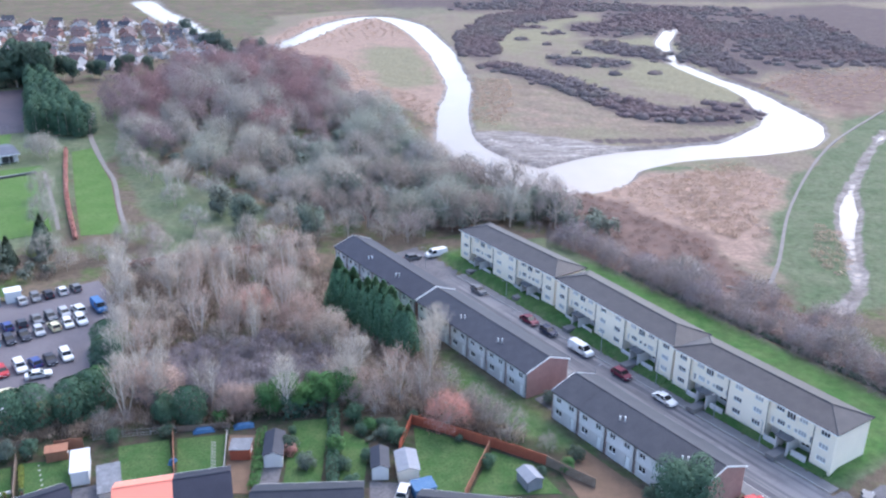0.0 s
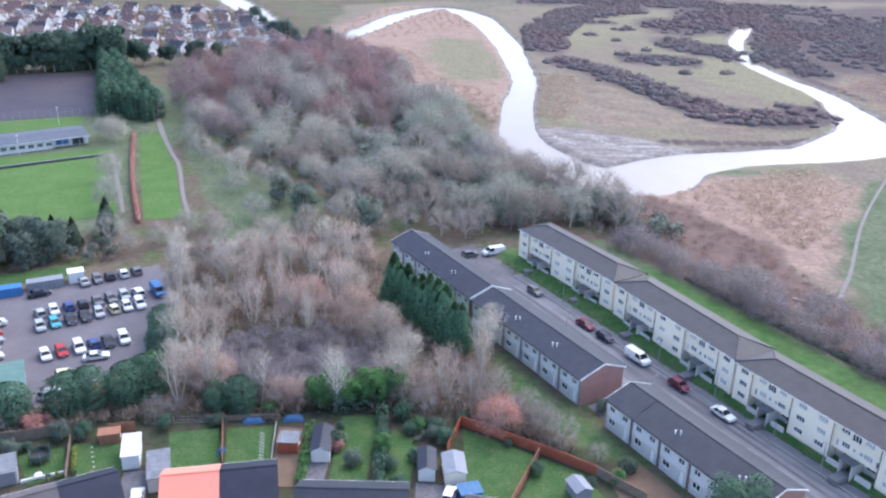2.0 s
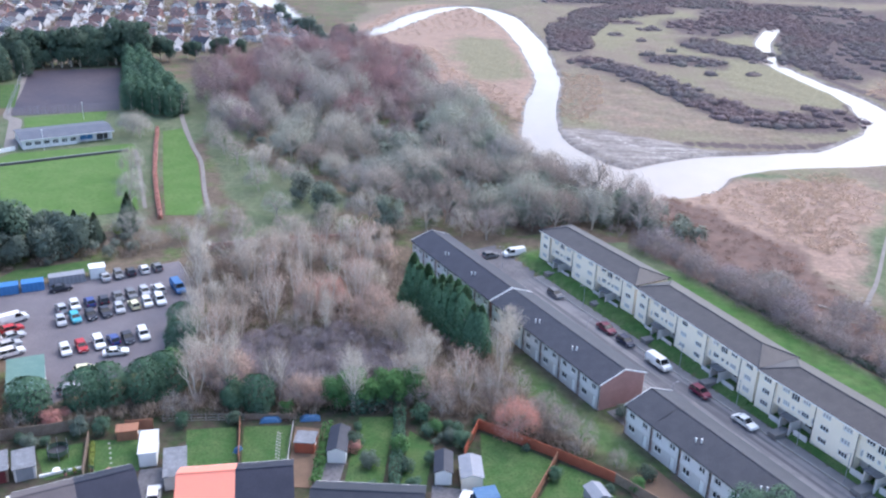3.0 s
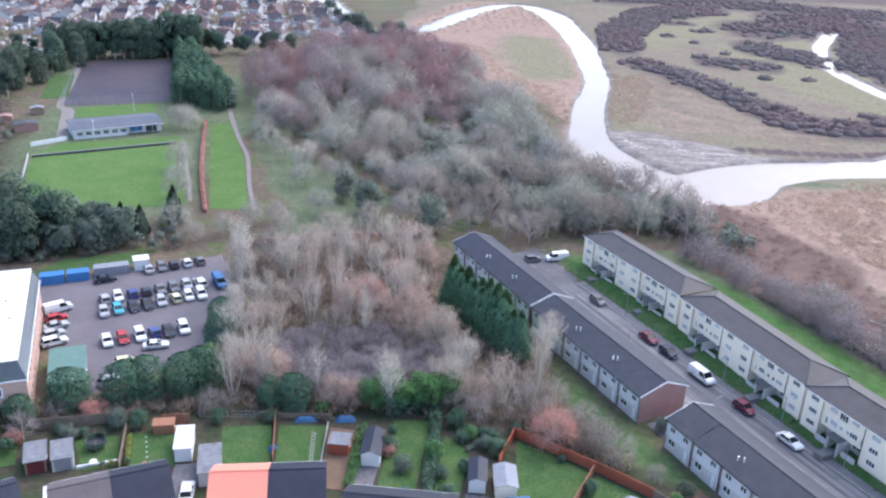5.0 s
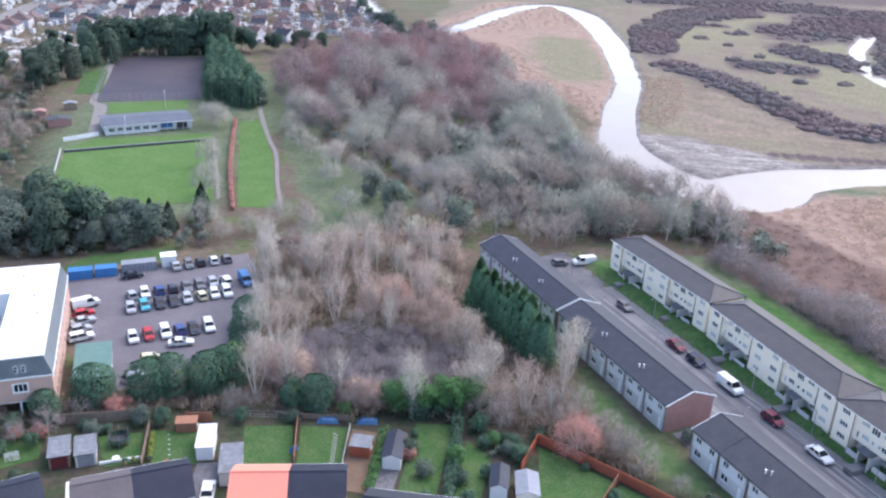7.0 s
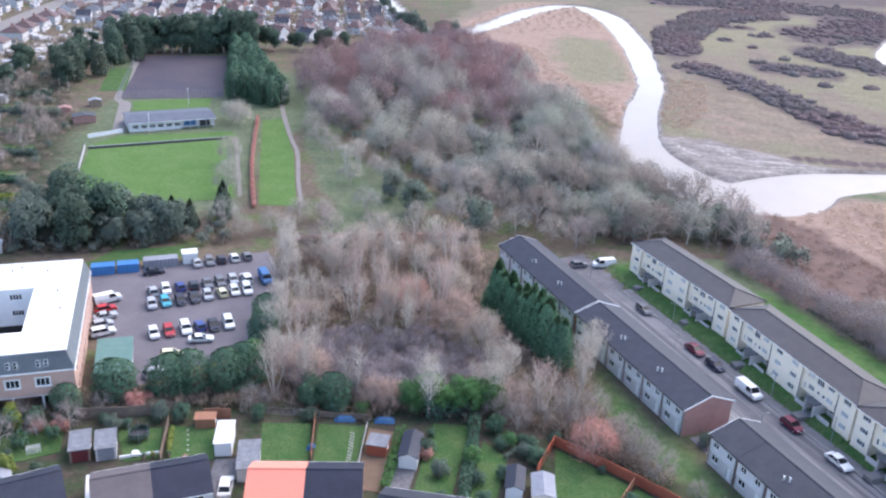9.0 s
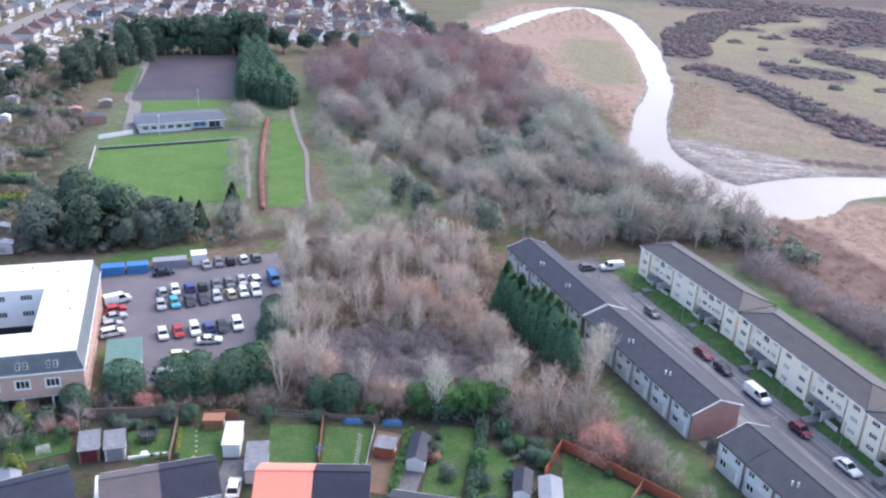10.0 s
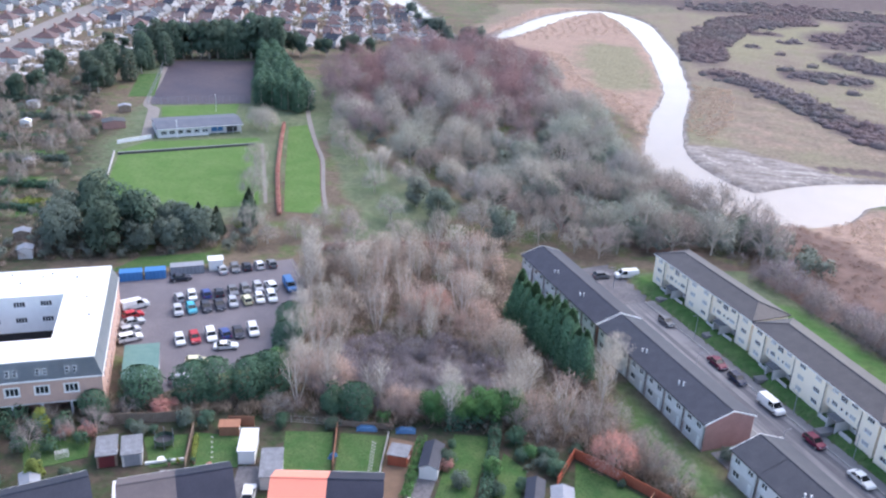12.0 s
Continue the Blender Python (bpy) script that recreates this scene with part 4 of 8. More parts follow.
def mass(name, patterns, spots, seed, material, label, category, scale=(0.8, 1.2), sink=0.0, zone=None):
    """Woods or scrub that nobody could count: many plants joined into one mesh."""
    r = random.Random(seed)
    packs = [rounded(v, f, 0.9) for v, f in patterns]
    vs, fs, ns, tones, base = [], [], [], [], 0
    xy = np.array(spots)
    zs = height(xy[:, 0], xy[:, 1])[0]
    for (x, y), z in zip(spots, zs):
        v, f, nr = packs[r.randrange(len(packs))]
        t, g = r.uniform(0, math.tau), r.uniform(*scale)
        c, s = math.cos(t) * g, math.sin(t) * g
        w = np.empty_like(v)
        w[:, 0], w[:, 1], w[:, 2] = v[:, 0] * c - v[:, 1] * s + x, v[:, 0] * s + v[:, 1] * c + y, v[:, 2] * g * r.uniform(0.85, 1.15) + z - sink
        c, s = c / g, s / g
        ns.append(np.stack([nr[:, 0] * c - nr[:, 1] * s, nr[:, 0] * s + nr[:, 1] * c, nr[:, 2]], 1))
        vs.append(w)
        fs.append(f + base)
        tones.append(np.full(len(f), min(1.0, max(0.0, zone(x, y) + r.uniform(-0.38, 0.38))) if zone else (0.5 + 0.4 * float(wobble(np.array(x), np.array(y), 22.0, 9.0)) + 0.25 * r.random()) % 1.0, np.float32))
        base += len(v)
    v, f, tone = np.concatenate(vs).astype(np.float32), np.concatenate(fs).astype(np.int32), np.concatenate(tones)
    me = bpy.data.meshes.new(name)
    me.vertices.add(len(v))
    me.vertices.foreach_set("co", v.ravel())
    me.loops.add(f.size)
    me.loops.foreach_set("vertex_index", f.ravel())
    me.polygons.add(len(f))
    me.polygons.foreach_set("loop_start", np.arange(0, f.size, 3, dtype=np.int32))
    me.attributes.new("tone", "FLOAT", "FACE").data.foreach_set("value", tone)
    me.polygons.foreach_set("use_smooth", np.ones(len(f), bool))
    me.update()
    me.normals_split_custom_set_from_vertices(np.concatenate(ns).tolist())
    me.materials.append(material)
    return tagged(new(name, me), label, category, kind="stuff")


def bare_kind(name, label, group, seed, high, wide, bark=M_BARK, twig=M_TWIG, **more):
    wood, tw = stem_tree(seed, high, wide, **more) if "stems" in more else bare_tree(seed, high, wide, **more)
    return plant(name, label, "tree", group, wood, tw, bark, twig)


def mound_shape(seed, high, wide):
    """A low rounded bush as one lumpy dome: verts, triangles."""
    r = random.Random(seed)
    rings, around = 3, 8
    v, f = [], []
    for i in range(rings):
        up = i / rings * math.pi / 2
        for k in range(around):
            t = (k + 0.5 * (i % 2)) * math.tau / around
            o = wide * 0.5 * math.cos(up) * r.uniform(0.82, 1.15)
            v.append((math.cos(t) * o, math.sin(t) * o, high * math.sin(up) * r.uniform(0.85, 1.15) - (0.3 if i == 0 else 0)))
    v.append((0, 0, high))
    for i in range(rings - 1):
        for k in range(around):
            a, b, c, d = i * around + k, i * around + (k + 1) % around, (i + 1) * around + k, (i + 1) * around + (k + 1) % around
            f += [(a, b, c), (b, d, c)]
    f += [((rings - 1) * around + k, (rings - 1) * around + (k + 1) % around, rings * around) for k in range(around)]
    return v, f


def marsh_bush(seed, high, wide):
    """A low dome fuzzed over with twigs."""
    v, f = mound_shape(seed, high * 0.8, wide * 0.9)
    rs = np.random.RandomState(seed)
    t, up = rs.uniform(0, math.tau, 40), rs.uniform(0.1, 1.0, 40)
    flat = np.sqrt(1 - up * up) * wide * 0.46
    tips = np.stack([np.cos(t) * flat, np.sin(t) * flat, up * high * 0.85], 1)
    tv, tf = sprays(rs, tips * 0.9, tips, np.array((0.0, 0.0, -1.0)), 40, 0.9, 0.16, 0.25, 0.3, 0.0)
    return v + [tuple(p) for p in tv], f + [tuple(int(k) + len(v) for k in q) for q in tf]


def bush_shape(seed, high, wide, count=220, thick=0.09):
    r = random.Random(seed)
    v, f = [], []
    for _ in range(count):
        t, o = r.uniform(0, math.tau), math.sqrt(r.random()) * wide * 0.42
        p = Vector((math.cos(t) * o, math.sin(t) * o, high * r.uniform(0.0, 0.65) * (1 - (o / wide) ** 2)))
        d = Vector((math.cos(t) * o / wide + r.gauss(0, 0.45), math.sin(t) * o / wide + r.gauss(0, 0.45), r.uniform(0.25, 1.0))).normalized()
        side = perp(d + Vector((r.gauss(0, 0.5), r.gauss(0, 0.5), 0)))
        w = thick * r.uniform(0.6, 1.4)
        k = len(v)
        v += [p - side * w, p + side * w, p + d * high * r.uniform(0.3, 0.55)]
        f.append((k, k + 1, k + 2))
    return v, f


# the copse between the car park and the terraces
COPSE = [(-60, 156), (-57, 170), (-44, 183), (-28, 184), (-20, 170), (-16, 157), (-6, 141), (3, 133), (6, 127), (2, 121), (-12, 120), (-26, 120), (-36, 117), (-46, 117), (-50, 135)]
HEART = [(-46, 134), (-20, 142), (-12, 128), (-16, 120.5), (-40, 119.5), (-46, 124)]
copse_kinds = [bare_kind("bare_tree", ("pale tan leafless tree in the copse", "leafless pinkish tree in the copse", "dark brown leafless tree in the copse")[i % 3], "copse trees", 10 + i, 7.6 + i * 0.5, 6.8 + (i % 3) * 0.9,
                         twig=(M_TWIG, M_TWIG_PINK, M_TWIG_BROWN)[i % 3], sprigs=2300, size=0.48, slim=0.028) for i in range(3)]
stem_kinds = [bare_kind("slender_tree", ("slender pale leafless tree with several stems", "slender brown leafless tree with several stems")[i % 2], "slender copse trees", 16 + i, 9.0 + i * 0.6, 5.0 + (i % 3) * 0.6,
                        bark=M_BARK_PALE, twig=(M_TWIG, M_TWIG_BROWN, M_TWIG_PINK, M_TWIG)[i], stems=2 + i % 3, sprigs=1500, size=0.5, slim=0.022) for i in range(4)]
ROW_CLEAR = [(-25, 166), (-23, 155), (-11, 136), (-3, 128), (9, 134), (6, 150), (-8, 166), (-18, 172)]
copse_spots = [p for p in scatter(COPSE, 5.6, 3, 6000) if not bool(in_poly(HEART, np.array(p[0]), np.array(p[1]))) and not bool(in_poly(ROW_CLEAR, np.array(p[0]), np.array(p[1])))]
place(copse_kinds, copse_spots[::3], 5, (0.75, 1.2))
place(copse_kinds[2:], [(-1, 121), (5, 120), (9.5, 117.2), (-5, 124.5), (11.5, 121), (-14, 121), (2, 126), (13, 115), (-9, 120.5), (16.5, 111.5)], 7, (0.55, 0.8))
place(stem_kinds, copse_spots[1::3] + copse_spots[2::3], 6, (0.75, 1.15))
retire(copse_kinds)
retire(stem_kinds)
mauve_kinds = [bare_kind("thorn_bush", "low mauve-grey leafless thorn bush in the copse", "thorn bushes", 26 + i, 4.2, 6.5, twig=M_TWIG_MAUVE, low=-0.6, sprigs=2600, size=0.4, slim=0.04) for i in range(3)]
place(mauve_kinds, scatter(HEART, 3.6, 21, 2000), 22, (0.75, 1.15))
retire(mauve_kinds)
pale_kinds = [bare_kind("pale_tree", "tall pale leafless tree with upright twigs", "pale trees", 30 + i, 14.0 - i * 2.2, 7.4 - 0.6 * i, bark=M_BARK_PALE, twig=M_TWIG_PALE, stems=1 + i, sprigs=2300, size=0.6, slim=0.022, upright=0.5) for i in range(3)]
place(pale_kinds[:1], [(-57.6, 154.0), (-60.5, 161)], 8, (1.0, 1.15))
place(pale_kinds[1:], [(-54, 140), (-48.5, 124.5), (-51, 131), (-44.5, 121.5), (-52, 146), (-19.5, 118), (-9, 127), (-10.5, 122.5), (3.5, 136), (5.5, 141), (-33, 180), (-46, 174), (-39, 170), (-49, 160), (-71, 231.9), (-68.7, 235.4)], 18, (0.75, 1.05))
retire(pale_kinds)
pink_kinds = [bare_kind("rounded_tree", "round-headed pinkish-tan leafless tree", "rounded copse trees", 36 + i, 8.6, 8.6, twig=(M_TWIG_PINK, M_TWIG)[i], sprigs=4600, size=0.45, slim=0.032) for i in range(2)]
place(pink_kinds, [(-33.5, 147), (-15.0, 139.5), (-21, 147), (-41, 120.5), (-24.5, 160)], 10, (0.9, 1.05))
place(pink_kinds[:1], [(-28, 117.6), (-25.6, 118.4)], 11, (0.6, 0.7))
retire(pink_kinds)
rust_kinds = [bare_kind("rusty_tree", "reddish-brown leafless tree with fine twigs", "rusty trees", 40 + i, 6.4 + i, 7.6, twig=M_TWIG_RUST, sprigs=4200, size=0.5, slim=0.035) for i in range(2)]
place(rust_kinds, [(7.0, 113.6), (-31, 153.5)], 9, (0.85, 1.05))
retire(rust_kinds)

M_ROW = foliage("row_needles", [(0.126, 0.237, 0.138), (0.156, 0.275, 0.162), (0.132, 0.237, 0.150)], spread=0.4, thin=0.3)

# the row of dark conifers behind the end terrace
row_kinds = [conifer(50 + i, 11.2, 5.8, "spire", M_ROW, 3600, 0.3, "tall dark green conifer in a dense row", "conifer", "conifer row") for i in range(3)]
place(row_kinds, [(-18.0 + 1.62 * k, 161.4 - 2.03 * k) for k in range(2, 12)] + [(-16.2 + 1.62 * k, 158.2 - 2.03 * k) for k in range(1, 11, 2)], 12, (0.72, 1.08))
retire(row_kinds)

# the wood above the river: the nearer trees one by one, the rest as one mass
WOOD = [(-110, 306), (-120, 345), (-118, 395), (-80, 440), (-56, 424), (-38, 372), (-18, 320), (-9, 290), (1, 262), (14, 241), (30, 226), (42, 212), (44, 203), (25, 200), (2, 203), (-20, 203), (-34, 214), (-52, 238), (-72, 258), (-92, 272)]
wood_kinds = [bare_kind("woodland_tree", "grey-brown leafless woodland tree" if i % 3 else "pale grey-green leafless woodland tree", "woodland trees", 60 + i, 10.5 + i * 0.7, 11.5 + (i % 3) * 1.6,
                        twig=(M_TWIG_GREY, M_TWIG_BROWN, M_TWIG_GREY)[i % 3], limbs=10, branches=10, sprigs=6400, size=0.5, slim=0.045) for i in range(6)]
CLEARING = [(-40, 246), (-31, 232), (-24, 214), (-14, 208), (-13, 214), (-21, 222), (-28, 240), (-36, 250)]
near_spots = [p for p in scatter(WOOD, 8.8, 4, 9000) if p[1] < 262 and not bool(in_poly(CLEARING, np.array(p[0]), np.array(p[1])))]
far_spots = [p for p in scatter(WOOD, 8.8, 44, 9000) if p[1] >= 262]
place(wood_kinds, near_spots, 6, (0.65, 1.2))
retire(wood_kinds)
far_patterns = [bare_tree(80 + i, 11 + i, 11.5 + i % 3, limbs=9, branches=12, sprigs=3200, size=0.6, slim=0.08)[1] for i in range(5)]


def wood_zone(x, y):
    """0 for the mauve far end of the wood, 1 for its grey-green river end."""
    return 0.5 + ((x + 55) * 0.8 - (y - 320)) / 260 + 0.2 * float(wobble(np.array(x), np.array(y), 16.0, 9.0))


mass("far_woodland", far_patterns, far_spots, 14, M_WOODS, "dense grey-mauve leafless woodland sloping to the river", "woodland", (0.7, 1.3), zone=wood_zone)

# evergreens and ivy in the wood
IVY_MORE = [(-38, 236), (-32, 228), (-52, 214), (-26, 272), (-12, 246), (-18, 222), (6, 208), (-2, 214), (-40, 262), (-8, 256), (18, 214), (-30, 250)]
ivy_kinds = [conifer(130 + i, 8.0, 7.0, "round", M_LEAF_IVY, 2600, 0.26, "grey-green ivy-clad tree at the wood's edge", "ivy_tree", "ivy trees") for i in range(2)]
place(ivy_kinds, [(-44, 206), (-22, 222), (-10, 238), (2, 226), (12, 226), (24, 217), (31, 212), (-4, 262), (-30, 300), (-22, 330), (-26, 196), (36, 214), (-14, 250)] + IVY_MORE, 19, (0.7, 1.25))
retire(ivy_kinds)

thicket_patterns = [leafy(135 + i, 4.5, 5.2, "round", 260, 0.42) for i in range(3)]
BANK = [(-12, 262), (0, 238), (12, 226), (26, 214), (40, 204), (52, 199), (52, 208), (40, 221), (28, 230), (15, 244), (4, 262), (-4, 284), (-12, 292)]
mass("bank_thicket", thicket_patterns, scatter(BANK, 4.6, 17, 2500), 18, M_THICKET, "grey-green thicket along the river bank", "thicket")

# scrub behind the flats and along the river bank
scrub_patterns = [bare_tree(90 + i, 2.6 + i * 0.4, 5.2, limbs=6, branches=6, sprigs=620, size=0.42, slim=0.045, low=-0.6)[1] for i in range(4)]
BEHIND = road_xy([(-22, 44), (0, 45.2), (40, 45.6), (95, 46), (100, 53), (60, 52), (30, 52), (5, 53), (-15, 54), (-30, 50)])
mass("scrub", scrub_patterns, scatter(BEHIND, 3.6, 15, 3000), 16, M_SCRUB, "grey-brown leafless scrub behind the flats' lawn", "scrub")
big_kinds = [bare_kind("field_tree", "round mauve-grey leafless bush behind the flats", "field trees", 140 + i, 5.4 + 0.6 * i, 9.2, twig=M_TWIG_MAUVE if i % 2 else M_SCRUB, low=-0.6, sprigs=3600, size=0.45, slim=0.045) for i in range(3)]
place(big_kinds, road_xy([(-12, 49), (-4, 50.5), (2, 48.5), (7, 53), (12, 49.5), (18, 49), (23, 51.5), (27.5, 48.5), (34, 50.5), (40, 49), (45, 52), (52, 49.5), (57, 53), (63, 49.5), (69, 51), (76, 49.5), (82, 52), (88, 50), (95, 52), (15, 57), (33, 59), (49, 61), (66, 62), (80, 58), (91, 60)]), 23, (0.75, 1.2))
retire(big_kinds)
bracken_patterns = [bush_shape(95 + i, 1.1, 3.2, 90, 0.06) for i in range(3)]
BRACKEN = road_xy([(-44, 66), (-26, 52), (0, 52), (30, 51), (60, 51), (100, 52), (100, 60), (60, 62), (34, 69), (22, 73), (6, 77), (-8, 82), (-28, 85), (-42, 83), (-58, 82)])
mass("bracken", bracken_patterns, scatter(BRACKEN, 2.6, 97, 5000), 98, M_BRACKEN, "red-brown dead bracken and brambles beyond the bushes", "bracken", (0.5, 1.2))
for k, (s, q, words) in enumerate(((26, 63, "fallen grey tree trunk in the bracken"), (31, 60, "fallen grey branch in the bracken"), (8, 66, "fallen grey tree trunk in the bracken"), (60, 60, "fallen grey branch in the bracken"))):
    x, y, z = at_road(s, q, 0.25)
    wv, wf = [], []
    limb(wv, wf, Vector((-3, 0, 0.1)), Vector((0.5, 0.2, 0.15)), 0.22, 0.16, 6)
    limb(wv, wf, Vector((0.5, 0.2, 0.15)), Vector((3.4, -0.3, 0.3)), 0.16, 0.06, 6)
    limb(wv, wf, Vector((1.0, 0.2, 0.15)), Vector((2.6, 1.5, 0.9)), 0.09, 0.03, 5)
    limb(wv, wf, Vector((-0.4, 0.1, 0.15)), Vector((0.9, -1.3, 0.8)), 0.08, 0.03, 5)
    log = part("fallen_trunk", mesh_of("fallen_trunk", wv, wf, M_BARK, True), None, None, "", pose(x, y, z, 0, 0, 40 * k - 35))
    tagged(log, words, "log", "fallen trunks")

# thickets that fill the gaps under the trees
low_patterns = [bush_shape(100 + i, 2.2, 4.4, 220, 0.06) for i in range(4)]
EDGE = [(-66, 108), (-48, 112), (-30, 114), (-8, 120), (4, 117.5), (13, 112), (19, 108), (12, 119), (4.5, 131), (-2, 140), (-14, 160), (-22, 180), (-40, 190), (-62, 176), (-62, 160), (-52, 150), (-50, 124), (-60, 118)]
mass("undergrowth", low_patterns, scatter(EDGE, 2.6, 25, 9000), 26, M_TWIG_DARK, "dark tangled brambles under the copse", "undergrowth")
mass("wood_floor_scrub", thicket_patterns, scatter(WOOD, 8.0, 27, 9000), 28, M_THICKET, "dark grey-green brambles and ivy on the woodland floor", "undergrowth", (0.6, 1.15))

UNDER = [(-34, 276), (-10, 240), (20, 214), (30, 210), (4, 206), (-20, 226), (-42, 262)]
mass("ivy_thicket", thicket_patterns, scatter(UNDER, 7.0, 57, 2500), 58, M_THICKET, "dark green ivy and holly under the woodland trees", "thicket", (1.0, 1.7))

# dark scrub on the marsh, in long drifts
marsh_patterns = [marsh_bush(110 + i, 1.3 + 0.3 * i, 6.8) for i in range(4)]
drifts = []
for k, (line, w, deep) in enumerate(DRIFTS):
    r = random.Random(200 + k)
    if w < 3 and len(line) > 2:
        continue
    for x, y in smooth_line(line, 2.0):
        for _ in range(max(1, int(w * deep * (0.03 if w * deep < 400 else 0.006)))):
            drifts.append((x + r.uniform(-1, 1) * w, y + (r.random() + r.random() - 1) * deep))
mass("marsh_scrub", marsh_patterns, drifts, 29, M_MARSH, "dark purple-brown scrub drifts on the marsh", "scrub", (0.6, 1.1))

# reed beds
reed_patterns = [bush_shape(120 + i, 0.9, 3.6, 90, 0.10) for i in range(3)]
REEDS = ([(54, 238), (72, 254), (106, 266), (110, 250), (90, 214), (80, 200), (72, 208), (62, 226)], [(22, 412), (39, 406), (36, 350), (27, 318), (19, 327)],
         [(-90, 560), (-80, 628), (-44, 648), (-20, 590), (-14, 545), (-40, 528), (-60, 500), (-88, 480)], [(154, 400), (158, 350), (200, 385), (260, 465), (180, 440)], [(97, 176), (103, 184), (110, 208), (106, 212), (95, 187)],
         [(-60, 470), (-44, 462), (-26, 398), (-4, 372), (6, 350), (4, 305), (-6, 345), (-28, 385)], [(74, 240), (89, 267), (104, 273), (105, 264), (90, 227), (90, 202), (77, 201)])
reed_spots = []
for k, poly in enumerate(REEDS):
    reed_spots += scatter(poly, 3.0 if k not in (2, 3) else 5.0, 31 + k, 2500)
mass("reeds", reed_patterns, reed_spots, 37, M_REED, "tan dead reeds on the river flats", "reeds", (0.7, 1.2))

# ---------------------------------------------------------------- building parts
def pierced(bm, x0, x1, z0, z1, y0, y1, holes):
    """A wall from x0 to x1 with rectangular holes (hx0, hz0, hx1, hz1) right through it."""
    cuts = sorted({x0, x1, *[h[0] for h in holes], *[h[2] for h in holes]})
    for a, b in zip(cuts, cuts[1:]):
        mid = (a + b) / 2
        spans = sorted((h[1], h[3]) for h in holes if h[0] < mid < h[2])
        z = z0
        for lo, hi in spans:
            if lo > z + 1e-4:
                box(bm, a, y0, z, b, y1, lo)
            z = hi
        if z < z1 - 1e-4:
            box(bm, a, y0, z, b, y1, z1)
    bmesh.ops.remove_doubles(bm, verts=bm.verts[:], dist=0.001)


WINDOW_MESHES = {}


def window(parent, x, y, z, w, h, panes=2, turn=0.0, frame_mat=None, name="window", deep=0.07, pale=False, sill=True):
    """A framed window in an opening; x, z its lower left corner, y the wall's outer face; it looks along -y before the turn."""
    key = (round(w, 2), round(h, 2), panes, (frame_mat or M_WHITE).name, deep, pale)
    if key not in WINDOW_MESHES:
        b = 0.11
        bm = bmesh.new()
        each = (w - b) / panes
        pierced(bm, 0, w, 0, h, 0, deep, [(b + each * k, b, each * (k + 1), h - b) for k in range(panes)])
        frame_me = bpy.data.meshes.new("window")
        bm.to_mesh(frame_me)
        bm.free()
        frame_me.materials.append(frame_mat or M_WHITE)
        bm = boxes((b * 0.8, 0.03, b * 0.8, w - b * 0.8, 0.045, h - b * 0.8))
        pane_me = bpy.data.meshes.new("pane")
        bm.to_mesh(pane_me)
        bm.free()
        pane_me.materials.append(M_GLASS_PALE if pale else M_GLASS)
        bm = boxes((-0.06, -0.07, -0.07, w + 0.06, 0.02, -0.004))
        sill_me = bpy.data.meshes.new("sill")
        bm.to_mesh(sill_me)
        bm.free()
        sill_me.materials.append(frame_mat or M_WHITE)
        WINDOW_MESHES[key] = frame_me, pane_me, sill_me
    f, p, s = WINDOW_MESHES[key]
    ob = part(name, f, None, parent, "", pose(x, y, z, 0, 0, turn))
    part("pane", p, None, ob)
    if sill:
        part("sill", s, None, ob)
    return ob


def gable_roof(bm, x0, x1, y0, y1, eave, ridge, over=0.3, verge=0.15, thick=0.14, yr=None):
    yr = (y0 + y1) / 2 if yr is None else yr
    for ya in (y0 - over, y1 + over):
        edge = y0 if ya < yr else y1
        ze = eave - (ridge - eave) * over / abs(yr - edge)
        top = [(x0 - verge, ya, ze + thick), (x1 + verge, ya, ze + thick), (x1 + verge, yr, ridge + thick), (x0 - verge, yr, ridge + thick)]
        slab(bm, top if ya < yr else top[::-1], thick)


# ---------------------------------------------------------------- the flats
def hip_roof(bm, x0, x1, y0, y1, eave, rise, over=0.35, thick=0.16):
    x0, x1, y0, y1 = x0 - over, x1 + over, y0 - over, y1 + over
    yr, run = (y0 + y1) / 2, (y1 - y0) * 0.5
    low = [(x0, y0, eave), (x1, y0, eave), (x1, y1, eave), (x0, y1, eave)]
    a, b = (x0 + run * 0.95, yr, eave + rise), (x1 - run * 0.95, yr, eave + rise)
    v = [bm.verts.new(p) for p in low] + [bm.verts.new(a), bm.verts.new(b)]
    u = [bm.verts.new((p[0], p[1], p[2] - thick)) for p in low]
    for f in ((0, 1, 5, 4), (1, 2, 5), (2, 3, 4, 5), (3, 0, 4)):
        bm.faces.new([v[i] for i in f])
    for i in range(4):
        j = (i + 1) % 4
        bm.faces.new((v[j], v[i], u[i], u[j]))
    bm.faces.new(u[::-1])


